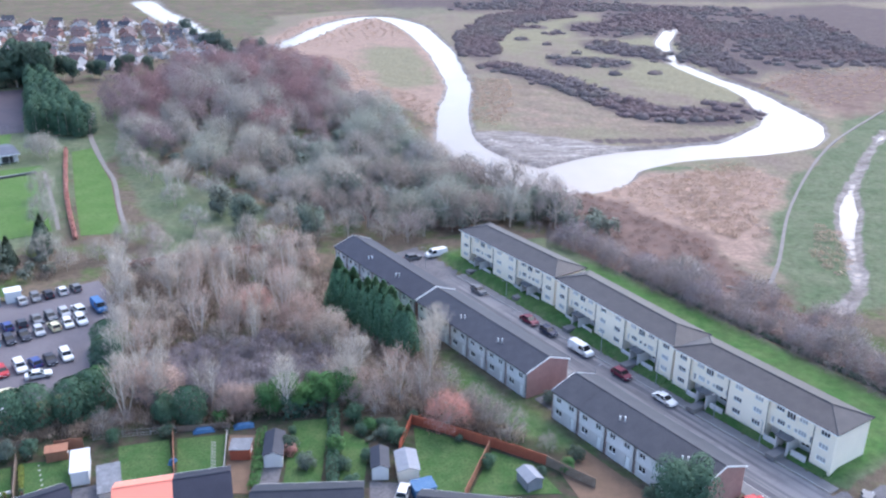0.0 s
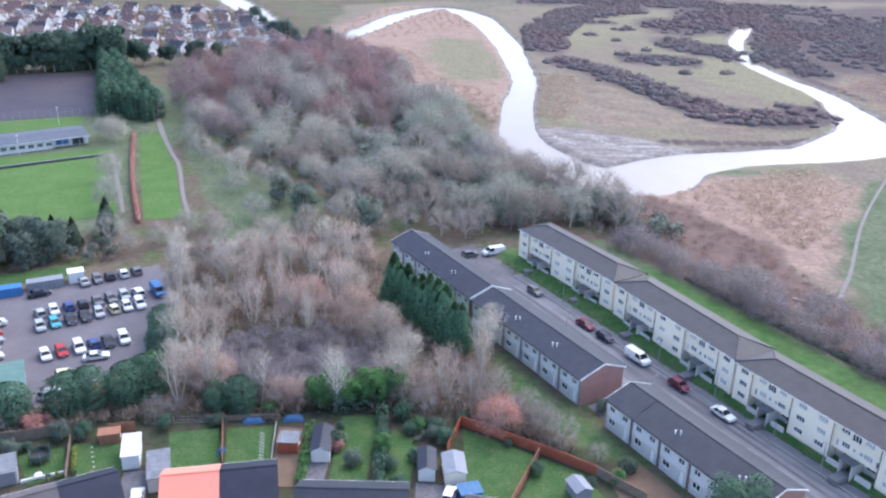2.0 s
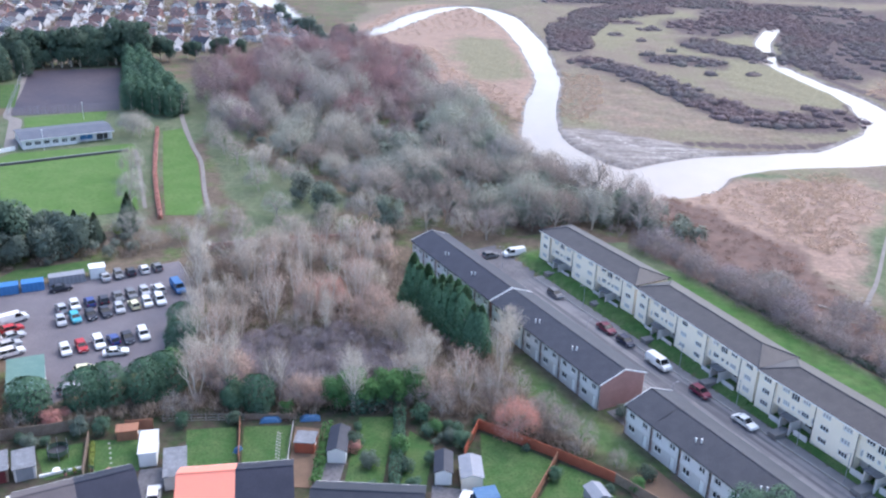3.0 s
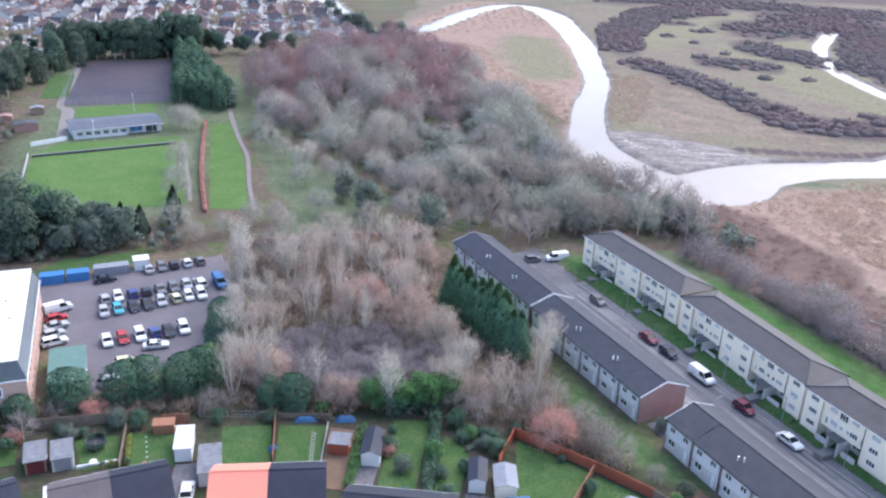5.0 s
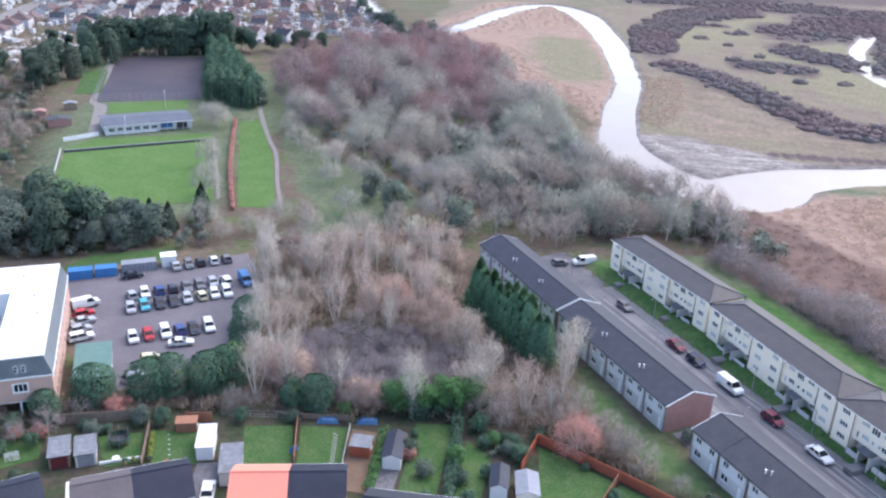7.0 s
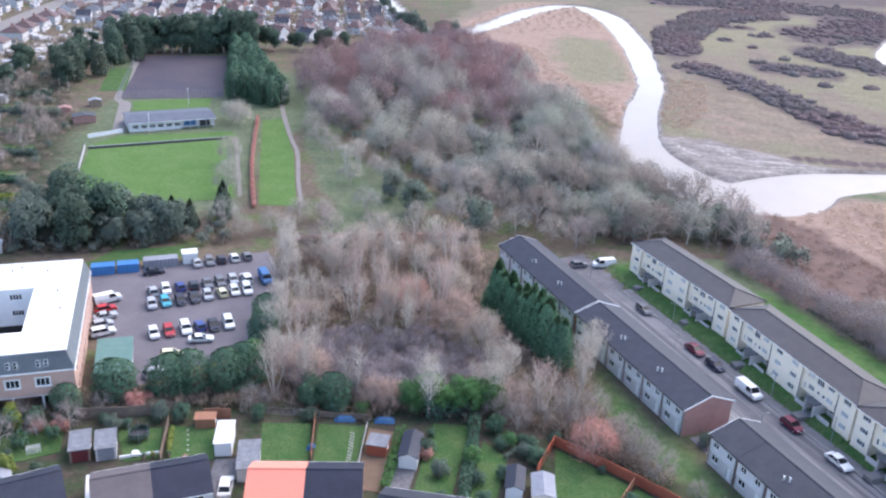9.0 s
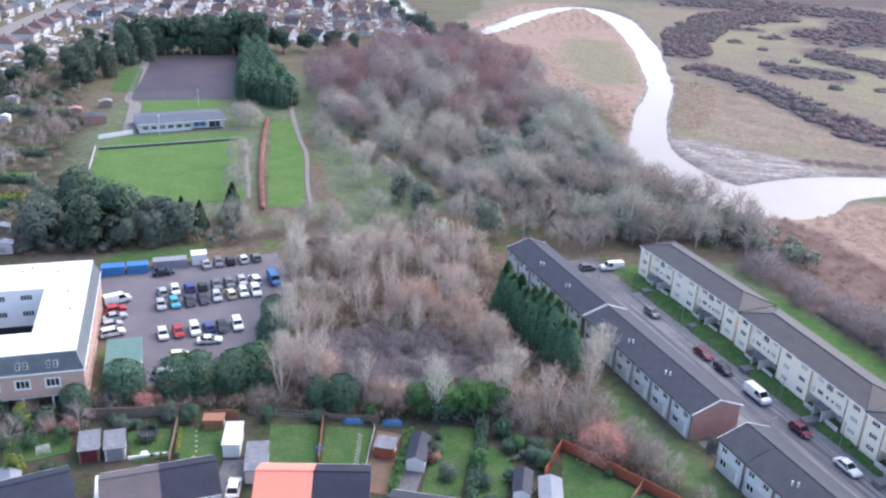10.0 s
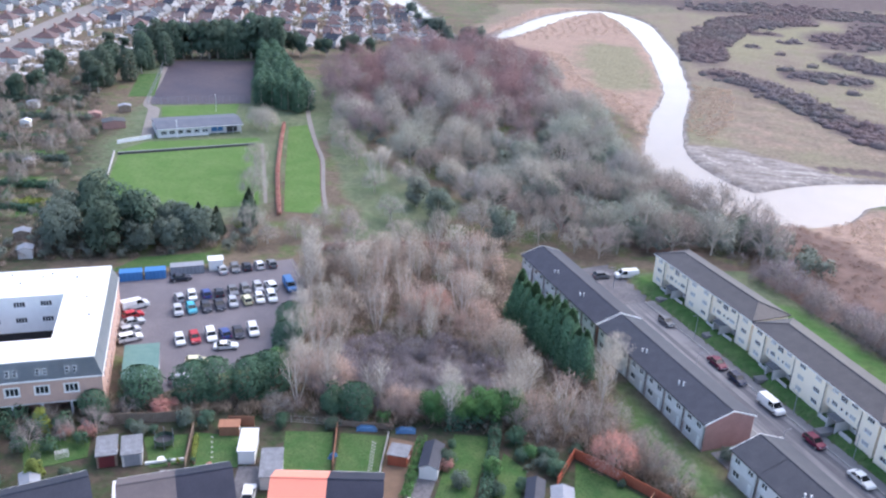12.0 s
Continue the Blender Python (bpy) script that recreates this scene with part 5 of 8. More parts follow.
def apartment_block(m, long, label, deep=8.4, high=6.5):
    ob = thing("apartment_block", m, label, "apartment building", "blocks of flats")
    st = high / 3
    # bays: the towers stand proud; between them the ground floor lies back under the upper storeys
    r = random.Random(int(long * 100))
    lean, back = 0.35, 1.7
    edges = [0, 0.115, 0.375, 0.625, 0.885, 1.0]
    for k, (a, b) in enumerate(zip(edges, edges[1:])):
        x0, x1 = a * long, b * long
        w = x1 - x0
        holes = []
        if k % 2 == 0:
            cols = 1 if w < 6 else 2
            for fl in range(3):
                for c in range(cols):
                    cx = x0 + w * (c + 0.5) / cols
                    holes.append((cx - 0.8, fl * st + 0.8, cx + 0.8, fl * st + 1.75))
            bm = bmesh.new()
            pierced(bm, x0 + 0.002, x1 - 0.002, -0.8, high, 0, 0.3, holes)
            if a > 0:
                box(bm, x0 + 0.002, 0.3, -0.8, x0 + 0.25, back + 0.3, high)
            if b < 1:
                box(bm, x1 - 0.25, 0.3, -0.8, x1 - 0.002, back + 0.3, high)
            part("tower_wall", bm, M_RENDER, ob)
            for h in holes:
                window(ob, h[0], 0.1, h[1], 1.6, h[3] - h[1], 3, pale=r.random() < 0.6)
            continue
        cx = (x0 + x1) / 2
        upper = [(x0 + 1.0, 2 * st + 0.8, x0 + 2.5, 2 * st + 1.75), (cx - 1.1, 2 * st + 0.35, cx + 0.5, 2 * st + 1.85), (x1 - 2.9, 2 * st + 0.8, x1 - 1.4, 2 * st + 1.75),
                 (x0 + 0.5, st + 0.35, x0 + 1.0, st + 1.6), (x0 + 1.5, st + 0.75, x0 + 2.9, st + 1.7), (cx - 0.7, st + 0.8, cx - 0.05, st + 1.55), (cx + 0.5, st + 0.8, cx + 1.15, st + 1.55),
                 (x1 - 2.8, st + 0.75, x1 - 1.3, st + 1.7), (x1 - 0.75, st + 0.4, x1 - 0.3, st + 1.6)]
        bm = bmesh.new()
        pierced(bm, x0, x1, st, high, lean, lean + 0.3, upper)
        box(bm, x0, lean + 0.3, st, x1, back + 0.3, st + 0.2)
        part("upper_wall", bm, M_RENDER, ob)
        for i, h in enumerate(upper):
            window(ob, h[0], lean + 0.1, h[1], h[2] - h[0], h[3] - h[1], 3 if h[2] - h[0] > 1.2 else 1, pale=(i != 1 and r.random() < 0.55))
        lower = [(x0 + 1.2, 0.6, x0 + 2.6, 1.7), (x1 - 2.8, 0.6, x1 - 1.2, 1.7)]
        bm = bmesh.new()
        pierced(bm, x0, x1, -0.8, st, back, back + 0.28, lower)
        part("ground_floor_wall", bm, M_RENDER2, ob)
        for h in lower:
            window(ob, h[0], back + 0.1, h[1], h[2] - h[0], h[3] - h[1], 2)
        part("low_wall", boxes((x0 + 0.2, -0.55, -0.8, cx - 1.6, -0.35, 0.6), bevel=0.02), M_RENDER2, ob, "low grey garden wall")
        part("low_wall", boxes((cx + 1.2, -0.55, -0.8, x1 - 0.2, -0.35, 0.6), bevel=0.02), M_RENDER2, ob, "low grey garden wall")
        part("porch", boxes((cx - 1.3, -1.1, -0.8, cx - 1.1, back, st - 0.2), (cx + 0.7, -1.1, -0.8, cx + 0.9, back, st - 0.2)), M_RENDER2, ob, "grey entrance porch")
        part("porch_roof", boxes((cx - 1.5, -1.35, st - 0.2, cx + 1.1, lean, st - 0.02), bevel=0.03), M_PORCH, ob, "flat grey porch roof")
        part("door", boxes((cx - 0.8, back - 0.06, -0.3, cx + 0.4, back - 0.01, st - 0.35)), M_DARK, ob, "dark entrance door")
        part("path", boxes((cx - 1.0, -3.6, -0.9, cx + 0.6, -0.2, -0.12)), M_PAVING, ob, "pale concrete path")
    # other walls
    for b in ((0, 0.3, -0.8, 0.3, deep, high), (long - 0.3, 0.3, -0.8, long, deep, high)):
        part("end_wall", boxes(b), M_RENDER, ob)
    part("back_wall", boxes((0.3, deep - 0.3, -0.8, long - 0.3, deep, high)), M_RENDER, ob)
    bm = bmesh.new()
    hip_roof(bm, 0, long, 0, deep, high + 0.16, 1.5)
    part("roof", bm, M_ROOF_WORN, ob, "low hipped grey tile roof")
    run = (deep + 0.7) * 0.475
    bm = bmesh.new()
    yr, zr = deep / 2, high + 0.16 + 1.5
    tube(bm, (run - 0.35, yr, zr), (long + 0.35 - run, yr, zr), 0.13, 0.13)
    for xa, xb in ((-0.35, run - 0.35), (long + 0.35, long + 0.35 - run)):
        for ya in (-0.35, deep + 0.35):
            tube(bm, (xa, ya, high + 0.18), (xb, yr, zr), 0.11, 0.11)
    part("ridge_tiles", bm, M_TILE, ob)
    part("gutter", boxes((-0.4, -0.46, high - 0.04, long + 0.4, -0.36, high + 0.08)), M_WHITE, ob)
    for k in (0.115, 0.375, 0.625, 0.885):
        bm = bmesh.new()
        tube(bm, (k * long, -0.07, -0.5), (k * long, -0.07, high), 0.06, 0.06)
        part("downpipe", bm, M_DARK, ob)
    return ob


def block_pose(x, y, z, x2, y2):
    return pose(x, y, z, 0, 0, math.degrees(math.atan2(y2 - y, x2 - x))), math.hypot(x2 - x, y2 - y)


for (x, y), (x2, y2), words in (((10.7, 184.6), (29.0, 158.0), "long cream three-storey block of flats by the turning head"),
                                ((29.3, 156.9), (45.9, 128.7), "long cream three-storey block of flats between two others"),
                                ((46.0, 127.8), (62.8, 102.1), "long cream three-storey block of flats by the side road")):
    m, long = block_pose(x, y, 1.1, x2, y2)
    apartment_block(m, long, words)
    # the lawn slopes from the wall down to the pavement
    n = Vector((ROAD_N[0], ROAD_N[1], 0))
    ends = [m @ Vector((f * long, -0.25, 0)) for f in (0.01, 0.225, 0.27, 0.73, 0.775, 0.99)]
    for a, b in ((ends[0], ends[1]), (ends[2], ends[3]), (ends[4], ends[5])):
        low = [p - n * ((p - Vector(at_road(0, 17.7))).dot(n)) for p in (a, b)]
        bm = bmesh.new()
        slab(bm, [(a.x, a.y, 1.14), (low[0].x, low[0].y, 0.18), (low[1].x, low[1].y, 0.18), (b.x, b.y, 1.14)], 0.3)
        bmesh.ops.recalc_face_normals(bm, faces=bm.faces)
        tagged(part("front_lawn", bm, M_LAWN), "sloping green lawn before the flats", "lawn", kind="structure")


# ---------------------------------------------------------------- the terraces
def terraced_house(m, wide, label, roof, end_left=False, end_right=False, vents=False):
    ob = thing("terraced_house", m, label, "house", "terraced houses")
    y0, y1, eave, ridge = -4.7, 4.4, 4.9, 6.55
    holes_up = [(0.8, 3.2, 2.0, 4.2), (wide - 2.3, 3.2, wide - 1.1, 4.2)]
    holes_down = [(0.8, 0.95, 2.3, 2.05), (wide - 1.75, 0.05, wide - 0.9, 2.05)]
    bm = bmesh.new()
    pierced(bm, 0.0, wide - 0.002, -0.5, eave, y0, y0 + 0.28, holes_up + holes_down)
    part("wall", bm, M_RENDER2, ob, "grey pebble-dashed wall")
    bm = bmesh.new()
    pierced(bm, 0.25, wide - 0.6, 2.3, 4.75, y0 - 0.05, y0 - 0.003, holes_up)
    part("panel", bm, M_PANEL, ob, "pale upper wall panel")
    for h in holes_up:
        window(ob, h[0], y0 + 0.06, h[1], h[2] - h[0], h[3] - h[1], 2)
    window(ob, holes_down[0][0], y0 + 0.06, holes_down[0][1], 1.5, 1.1, 2)
    part("door", boxes((wide - 1.75, y0 + 0.1, 0.05, wide - 0.9, y0 + 0.16, 2.05)), M_WHITE, ob, "white back door")
    bm = bmesh.new()
    pierced(bm, 0.0, wide - 0.002, -0.5, eave, y1 - 0.28, y1, [(0.7, 3.1, 2.2, 4.2), (wide - 2.3, 3.1, wide - 0.8, 4.2), (0.7, 0.9, 2.6, 2.1)])
    part("road_wall", bm, M_RENDER2, ob)
    for x, z, w in ((0.7, 3.1, 1.5), (wide - 2.3, 3.1, 1.5), (0.7, 0.9, 1.9)):
        window(ob, x + w, y1 - 0.06, z, w, 1.1 if z > 2 else 1.2, 2, 180)
    for end, xa, xb in ((end_left, 0.0, 0.28), (end_right, wide - 0.28, wide)):
        out = 0.03 if end else 0.0
        bm = bmesh.new()
        xs = (xa - (out if xa == 0 else 0), xb + (out if xa > 0 else 0))
        outline = [(y0, -0.5), (y1, -0.5), (y1, eave), (0, ridge), (y0, eave)]
        a = [bm.verts.new((xs[0], y, z)) for y, z in outline]
        b = [bm.verts.new((xs[1], y, z)) for y, z in outline]
        bm.faces.new(a[::-1])
        bm.faces.new(b)
        for i in range(5):
            j = (i + 1) % 5
            bm.faces.new((a[i], a[j], b[j], b[i]))
        part("gable_wall" if end else "party_wall", bm, M_BRICK, ob, "red brick gable wall" if end else "")
        if end:
            bm = bmesh.new()
            xo = -0.22 if xa == 0 else wide + 0.14
            for ya, yb in ((y0 - 0.35, 0), (y1 + 0.35, 0)):
                za = eave - (ridge - eave) * 0.35 / 4.6
                slab(bm, [(xo, ya, za + 0.2), (xo + 0.08, ya, za + 0.2), (xo + 0.08, yb, ridge + 0.2), (xo, yb, ridge + 0.2)] if ya < 0 else
                     [(xo, yb, ridge + 0.2), (xo + 0.08, yb, ridge + 0.2), (xo + 0.08, ya, za + 0.2), (xo, ya, za + 0.2)], 0.22)
            part("bargeboard", bm, M_WHITE, ob, "white bargeboard")
    bm = bmesh.new()
    gable_roof(bm, 0, wide, y0, y1, eave, ridge, 0.32, 0.14 if (end_left or end_right) else 0.0, 0.14, 0.0)
    part("roof", bm, roof, ob)
    bm = bmesh.new()
    tube(bm, (0, 0, ridge + 0.14), (wide, 0, ridge + 0.14), 0.11, 0.11)
    part("ridge_tiles", bm, M_TILE, ob)
    part("gutter", boxes((0, y0 - 0.42, eave - 0.16, wide, y0 - 0.33, eave - 0.06)), M_DARK, ob)
    bm = bmesh.new()
    tube(bm, (wide - 0.12, y0 - 0.1, -0.3), (wide - 0.12, y0 - 0.1, eave - 0.1), 0.055, 0.055)
    part("downpipe", bm, M_DARK, ob)
    if vents:
        for x, y in ((0.9, -2.9), (1.6, -2.5)):
            z = eave + (ridge - eave) * (1 + y / 4.7)
            bm = bmesh.new()
            tube(bm, (x, y, z), (x, y, z + 0.75), 0.1, 0.09)
            tube(bm, (x, y, z + 0.75), (x, y, z + 0.87), 0.17, 0.14)
            part("roof_vent", bm, M_WHITE, ob, "small white roof vent")
    return ob


for s0, s1, units, roof, words in ((-33.2, 0.4, 6, M_SLATE2, "two-storey terraced house with a dark slate roof"),
                                   (1.2, 35.0, 6, M_SLATE, "two-storey terraced house with a grey tile roof"),
                                   (41.6, 72.0, 5, M_TILE, "two-storey terraced house with a worn grey roof")):
    w = (s1 - s0) / units
    for k in range(units):
        x, y, z = at_road(s0 + k * w, 0)
        terraced_house(pose(x, y, 0.1, 0, 0, ROAD_TURN), w, words + (", brick gable end" if k in (0, units - 1) else ""), roof, k == 0, k == units - 1, k in (2, 4))


# ---------------------------------------------------------------- the office with the white roof
def office_block():
    m = pose(-90.6, 136.6, 0, 0, 0, math.degrees(math.atan2(-30.3, 16.9)))
    ob = thing("office_building", m, "brick office with slate mansard, white flat roof and courtyard", "office building")
    # local x: along the car park side to the near corner; local -y: away from the car park
    L, W, top, mid, inset, open_to = 36.4, 33.0, 9.8, 6.9, 0.95, 2.7
    cx0, cx1, cy0, cy1 = 11.9, 28.4, -8.0, -W + 5
    bm = bmesh.new()
    holes = [(1.6 + 2.8 * k, z, 2.9 + 2.8 * k, z + 1.25) for k in range(12) for z in (1.2, 4.3)]
    pierced(bm, 0, L, 0, mid, -0.35, 0.0, holes)
    part("side_wall", bm, M_BRICK_TAN, ob)
    for h in holes:
        window(ob, h[2], -0.1, h[1], 1.3, 1.25, 2, 180, name="window")
    fholes = [(3.6 + 4.3 * k, 4.3, 5.6 + 4.3 * k, 5.75) for k in range(7)]
    bm = bmesh.new()
    pierced(bm, 0.35, W, open_to, mid, -0.35, 0.0, fholes)
    bm.transform(Matrix.Translation((L, 0, 0)) @ Matrix.Rotation(-math.pi / 2, 4, "Z"))
    part("front_wall", bm, M_BRICK_TAN, ob)
    for h in fholes:
        window(ob, L - 0.06, -h[2], h[1], 2.0, 1.45, 3, 90, name="window")
    for h in fholes:
        part("window_surround", boxes((L + 0.003, -h[2] - 0.16, h[1] - 0.16, L + 0.05, -h[0] + 0.16, h[1]), (L + 0.003, -h[2] - 0.16, h[3], L + 0.05, -h[0] + 0.16, h[3] + 0.16),
                                      (L + 0.003, -h[2] - 0.16, h[1], L + 0.05, -h[2], h[3]), (L + 0.003, -h[0], h[1], L + 0.05, -h[0] + 0.16, h[3])), M_WHITE, ob, "white window surround")
    # open ground floor under the front, set back behind posts
    part("undercroft_wall", boxes((L - 2.4, -W, 0, L - 2.1, -0.35, open_to)), M_BRICK, ob, "dark brick wall of the recessed ground floor")
    part("soffit", boxes((L - 2.1, -W, open_to - 0.15, L - 0.02, -0.36, open_to - 0.003)), M_WHITE, ob)
    for k in range(8):
        part("post", boxes((L - 0.35, -0.75 - 4.3 * k, 0, L - 0.05, -0.45 - 4.3 * k, open_to - 0.15)), M_WHITE, ob, "white post")
    part("far_walls", boxes((0.0, -W, 0, 0.35, -0.35, mid), (0.35, -W, 0, L - 0.35, -W + 0.35, mid)), M_BRICK_TAN, ob)
    # mansard: four sloping sheets
    o, i = [(-0.15, 0.15), (L + 0.15, 0.15), (L + 0.15, -W - 0.15), (-0.15, -W - 0.15)], [(inset, -inset), (L - inset, -inset), (L - inset, -W + inset), (inset, -W + inset)]
    bm = bmesh.new()
    vo, vi = [bm.verts.new((*p, mid)) for p in o], [bm.verts.new((*p, top)) for p in i]
    for k in range(4):
        j = (k + 1) % 4
        bm.faces.new((vo[j], vo[k], vi[k], vi[j]))
    bmesh.ops.solidify(bm, geom=bm.faces[:], thickness=0.15)
    part("mansard", bm, M_MANSARD, ob, "steep slate mansard")
    part("eaves_band", boxes((-0.25, 0.003, mid - 0.22, L + 0.25, 0.25, mid), (L + 0.003, -W - 0.25, mid - 0.22, L + 0.25, 0.003, mid), (-0.25, -W - 0.25, mid - 0.22, -0.003, 0.003, mid)), M_WHITE, ob)
    # roof lights of the mansard
    for k in range(7):
        for d in (0.0, 1.1):
            y = -(5.3 + 4.3 * k - d)
            bm = boxes((0, 0, 0, 0.65, 0.12, 1.05))
            bm.transform(Matrix.Translation((L - 0.06, y, mid + 0.75)) @ Matrix.Rotation(math.pi / 2, 4, "Z") @ Matrix.Rotation(math.radians(-22), 4, "X"))
            light = part("roof_window", bm, M_WHITE, ob, "white-framed roof window")
            for lo, hi in ((0.08, 0.48), (0.56, 0.97)):
                bm = boxes((0.07, -0.02, lo, 0.58, -0.004, hi))
                bm.transform(Matrix.Translation((L - 0.06, y, mid + 0.75)) @ Matrix.Rotation(math.pi / 2, 4, "Z") @ Matrix.Rotation(math.radians(-22), 4, "X"))
                part("pane", bm, M_GLASS, light)
    # flat roof round the courtyard
    r = [(inset, -inset), (L - inset, -inset), (L - inset, -W + inset), (inset, -W + inset)]
    bm = bmesh.new()
    pierced(bm, inset, L - inset, inset, W - inset, 0, 0.25, [(cx0, -cy0, cx1, -cy1)])
    bm.transform(Matrix(((1, 0, 0, 0), (0, 0, -1, 0), (0, 1, 0, top - 0.25), (0, 0, 0, 1))))
    bmesh.ops.recalc_face_normals(bm, faces=bm.faces)
    part("flat_roof", bm, M_ROOFWHITE, ob, "white flat roof membrane")
    part("roof_edge", boxes((inset - 0.1, -inset, top - 0.1, L - inset + 0.1, -inset + 0.15, top + 0.12), (L - inset, -W + inset, top - 0.1, L - inset + 0.15, -inset, top + 0.12),
                            (inset - 0.15, -W + inset, top - 0.1, inset, -inset, top + 0.12)), M_ROOFWHITE, ob)
    choles = [(2.2 + 4.4 * k, z, 4.2 + 4.4 * k, z + 1.1) for k in range(4) for z in (4.5, 7.6)]
    bm = bmesh.new()
    pierced(bm, 0, cy0 - cy1, 2.7, top - 0.25, 0, 0.3, choles)
    bm.transform(Matrix.Translation((cx0, cy0, 0)) @ Matrix.Rotation(-math.pi / 2, 4, "Z") @ Matrix.Scale(-1, 4, (0, 1, 0)))
    bmesh.ops.recalc_face_normals(bm, faces=bm.faces)
    part("courtyard_wall", bm, M_WHITE, ob, "pale courtyard wall")
    for h in choles:
        window(ob, cx0 - 0.1, cy0 - h[2], h[1], h[2] - h[0], 1.2, 4, 90)
    part("courtyard_base", boxes((cx0 - 1.6, cy1, 0.3, cx0 - 1.3, cy0, 2.7)), M_DARK, ob, "dark recessed ground floor of the courtyard")
    for b in ((cx0, cy0, 0, cx1, cy0 + 0.3, top - 0.25), (cx1, cy1, 0, cx1 + 0.3, cy0, top - 0.25)):
        part("courtyard_wall", boxes(b), M_WHITE, ob)
    part("courtyard_floor", boxes((cx0, cy1, 0.1, cx1, cy0, 0.3)), M_TARMAC, ob)
    for x, y in ((3.0, -11), (4.2, -12.5), (5.2, -6.5), (6.5, -16), (14, -4), (21, -3), (5.0, -20), (2.6, -18)):
        bm = bmesh.new()
        tube(bm, (x, y, top), (x, y, top + 0.35), 0.18, 0.16, 8)
        part("roof_vent", bm, M_GREYMETAL, ob)
    return ob


office_block()

# ---------------------------------------------------------------- vehicles
PAINTS = {k: paint(k + "_car_paint", c) for k, c in dict(
    white=(0.75, 0.75, 0.74), silver=(0.42, 0.43, 0.45), grey=(0.16, 0.165, 0.18), black=(0.03, 0.033, 0.05), blue=(0.04, 0.07, 0.24),
    teal=(0.06, 0.38, 0.48), red=(0.45, 0.03, 0.04), maroon=(0.16, 0.02, 0.05), cream=(0.70, 0.66, 0.42), navy=(0.02, 0.03, 0.07), vanblue=(0.04, 0.16, 0.38)).items()}
VEHICLE_SHAPES = {
    # length, width, body outline (x, z), glasshouse outline (x, z), wheel places and size
    "hatchback": (4.0, 1.72, [(-2.0, 0.3), (2.0, 0.3), (2.0, 0.62), (1.9, 0.80), (0.95, 0.93), (-1.85, 0.95), (-1.98, 0.7)],
                  [(0.95, 0.93), (0.25, 1.42), (-1.35, 1.46), (-1.85, 0.95)], (-1.25, 1.25), 0.31),
    "saloon": (4.45, 1.78, [(-2.22, 0.3), (2.22, 0.3), (2.22, 0.60), (2.1, 0.76), (0.95, 0.90), (-1.35, 0.94), (-2.15, 0.92), (-2.22, 0.7)],
               [(0.95, 0.90), (0.15, 1.38), (-0.95, 1.40), (-1.65, 0.94)], (-1.35, 1.38), 0.32),
    "estate": (4.5, 1.82, [(-2.25, 0.32), (2.25, 0.32), (2.25, 0.7), (2.1, 0.86), (1.05, 1.0), (-2.15, 1.02), (-2.25, 0.8)],
               [(1.05, 1.0), (0.4, 1.56), (-1.8, 1.6), (-2.18, 1.02)], (-1.38, 1.38), 0.34),
    "van": (5.3, 1.95, [(-2.65, 0.35), (2.65, 0.35), (2.65, 0.8), (2.45, 1.08), (1.75, 1.2), (-2.6, 1.2), (-2.65, 0.8)],
            [(1.75, 1.2), (1.05, 1.95), (-2.5, 2.0), (-2.62, 1.2)], (-1.6, 1.75), 0.35),
}
VEHICLE_MESHES = {}


def greenhouse(outline, w0, w1, inset):
    """A tapering cabin: wide at the belt, narrow at the roof."""
    bm = bmesh.new()
    lo, hi = min(z for x, z in outline), max(z for x, z in outline)
    a, b = [], []
    for x, z in outline:
        f = (z - lo) / (hi - lo)
        w = (w0 + (w1 - w0) * f) / 2 - inset
        a.append(bm.verts.new((x, -w, z)))
        b.append(bm.verts.new((x, w, z)))
    n = len(a)
    bm.faces.new(a)
    bm.faces.new(b[::-1])
    for i in range(n):
        j = (i + 1) % n
        bm.faces.new((a[j], a[i], b[i], b[j]))
    bmesh.ops.recalc_face_normals(bm, faces=bm.faces)
    return bm


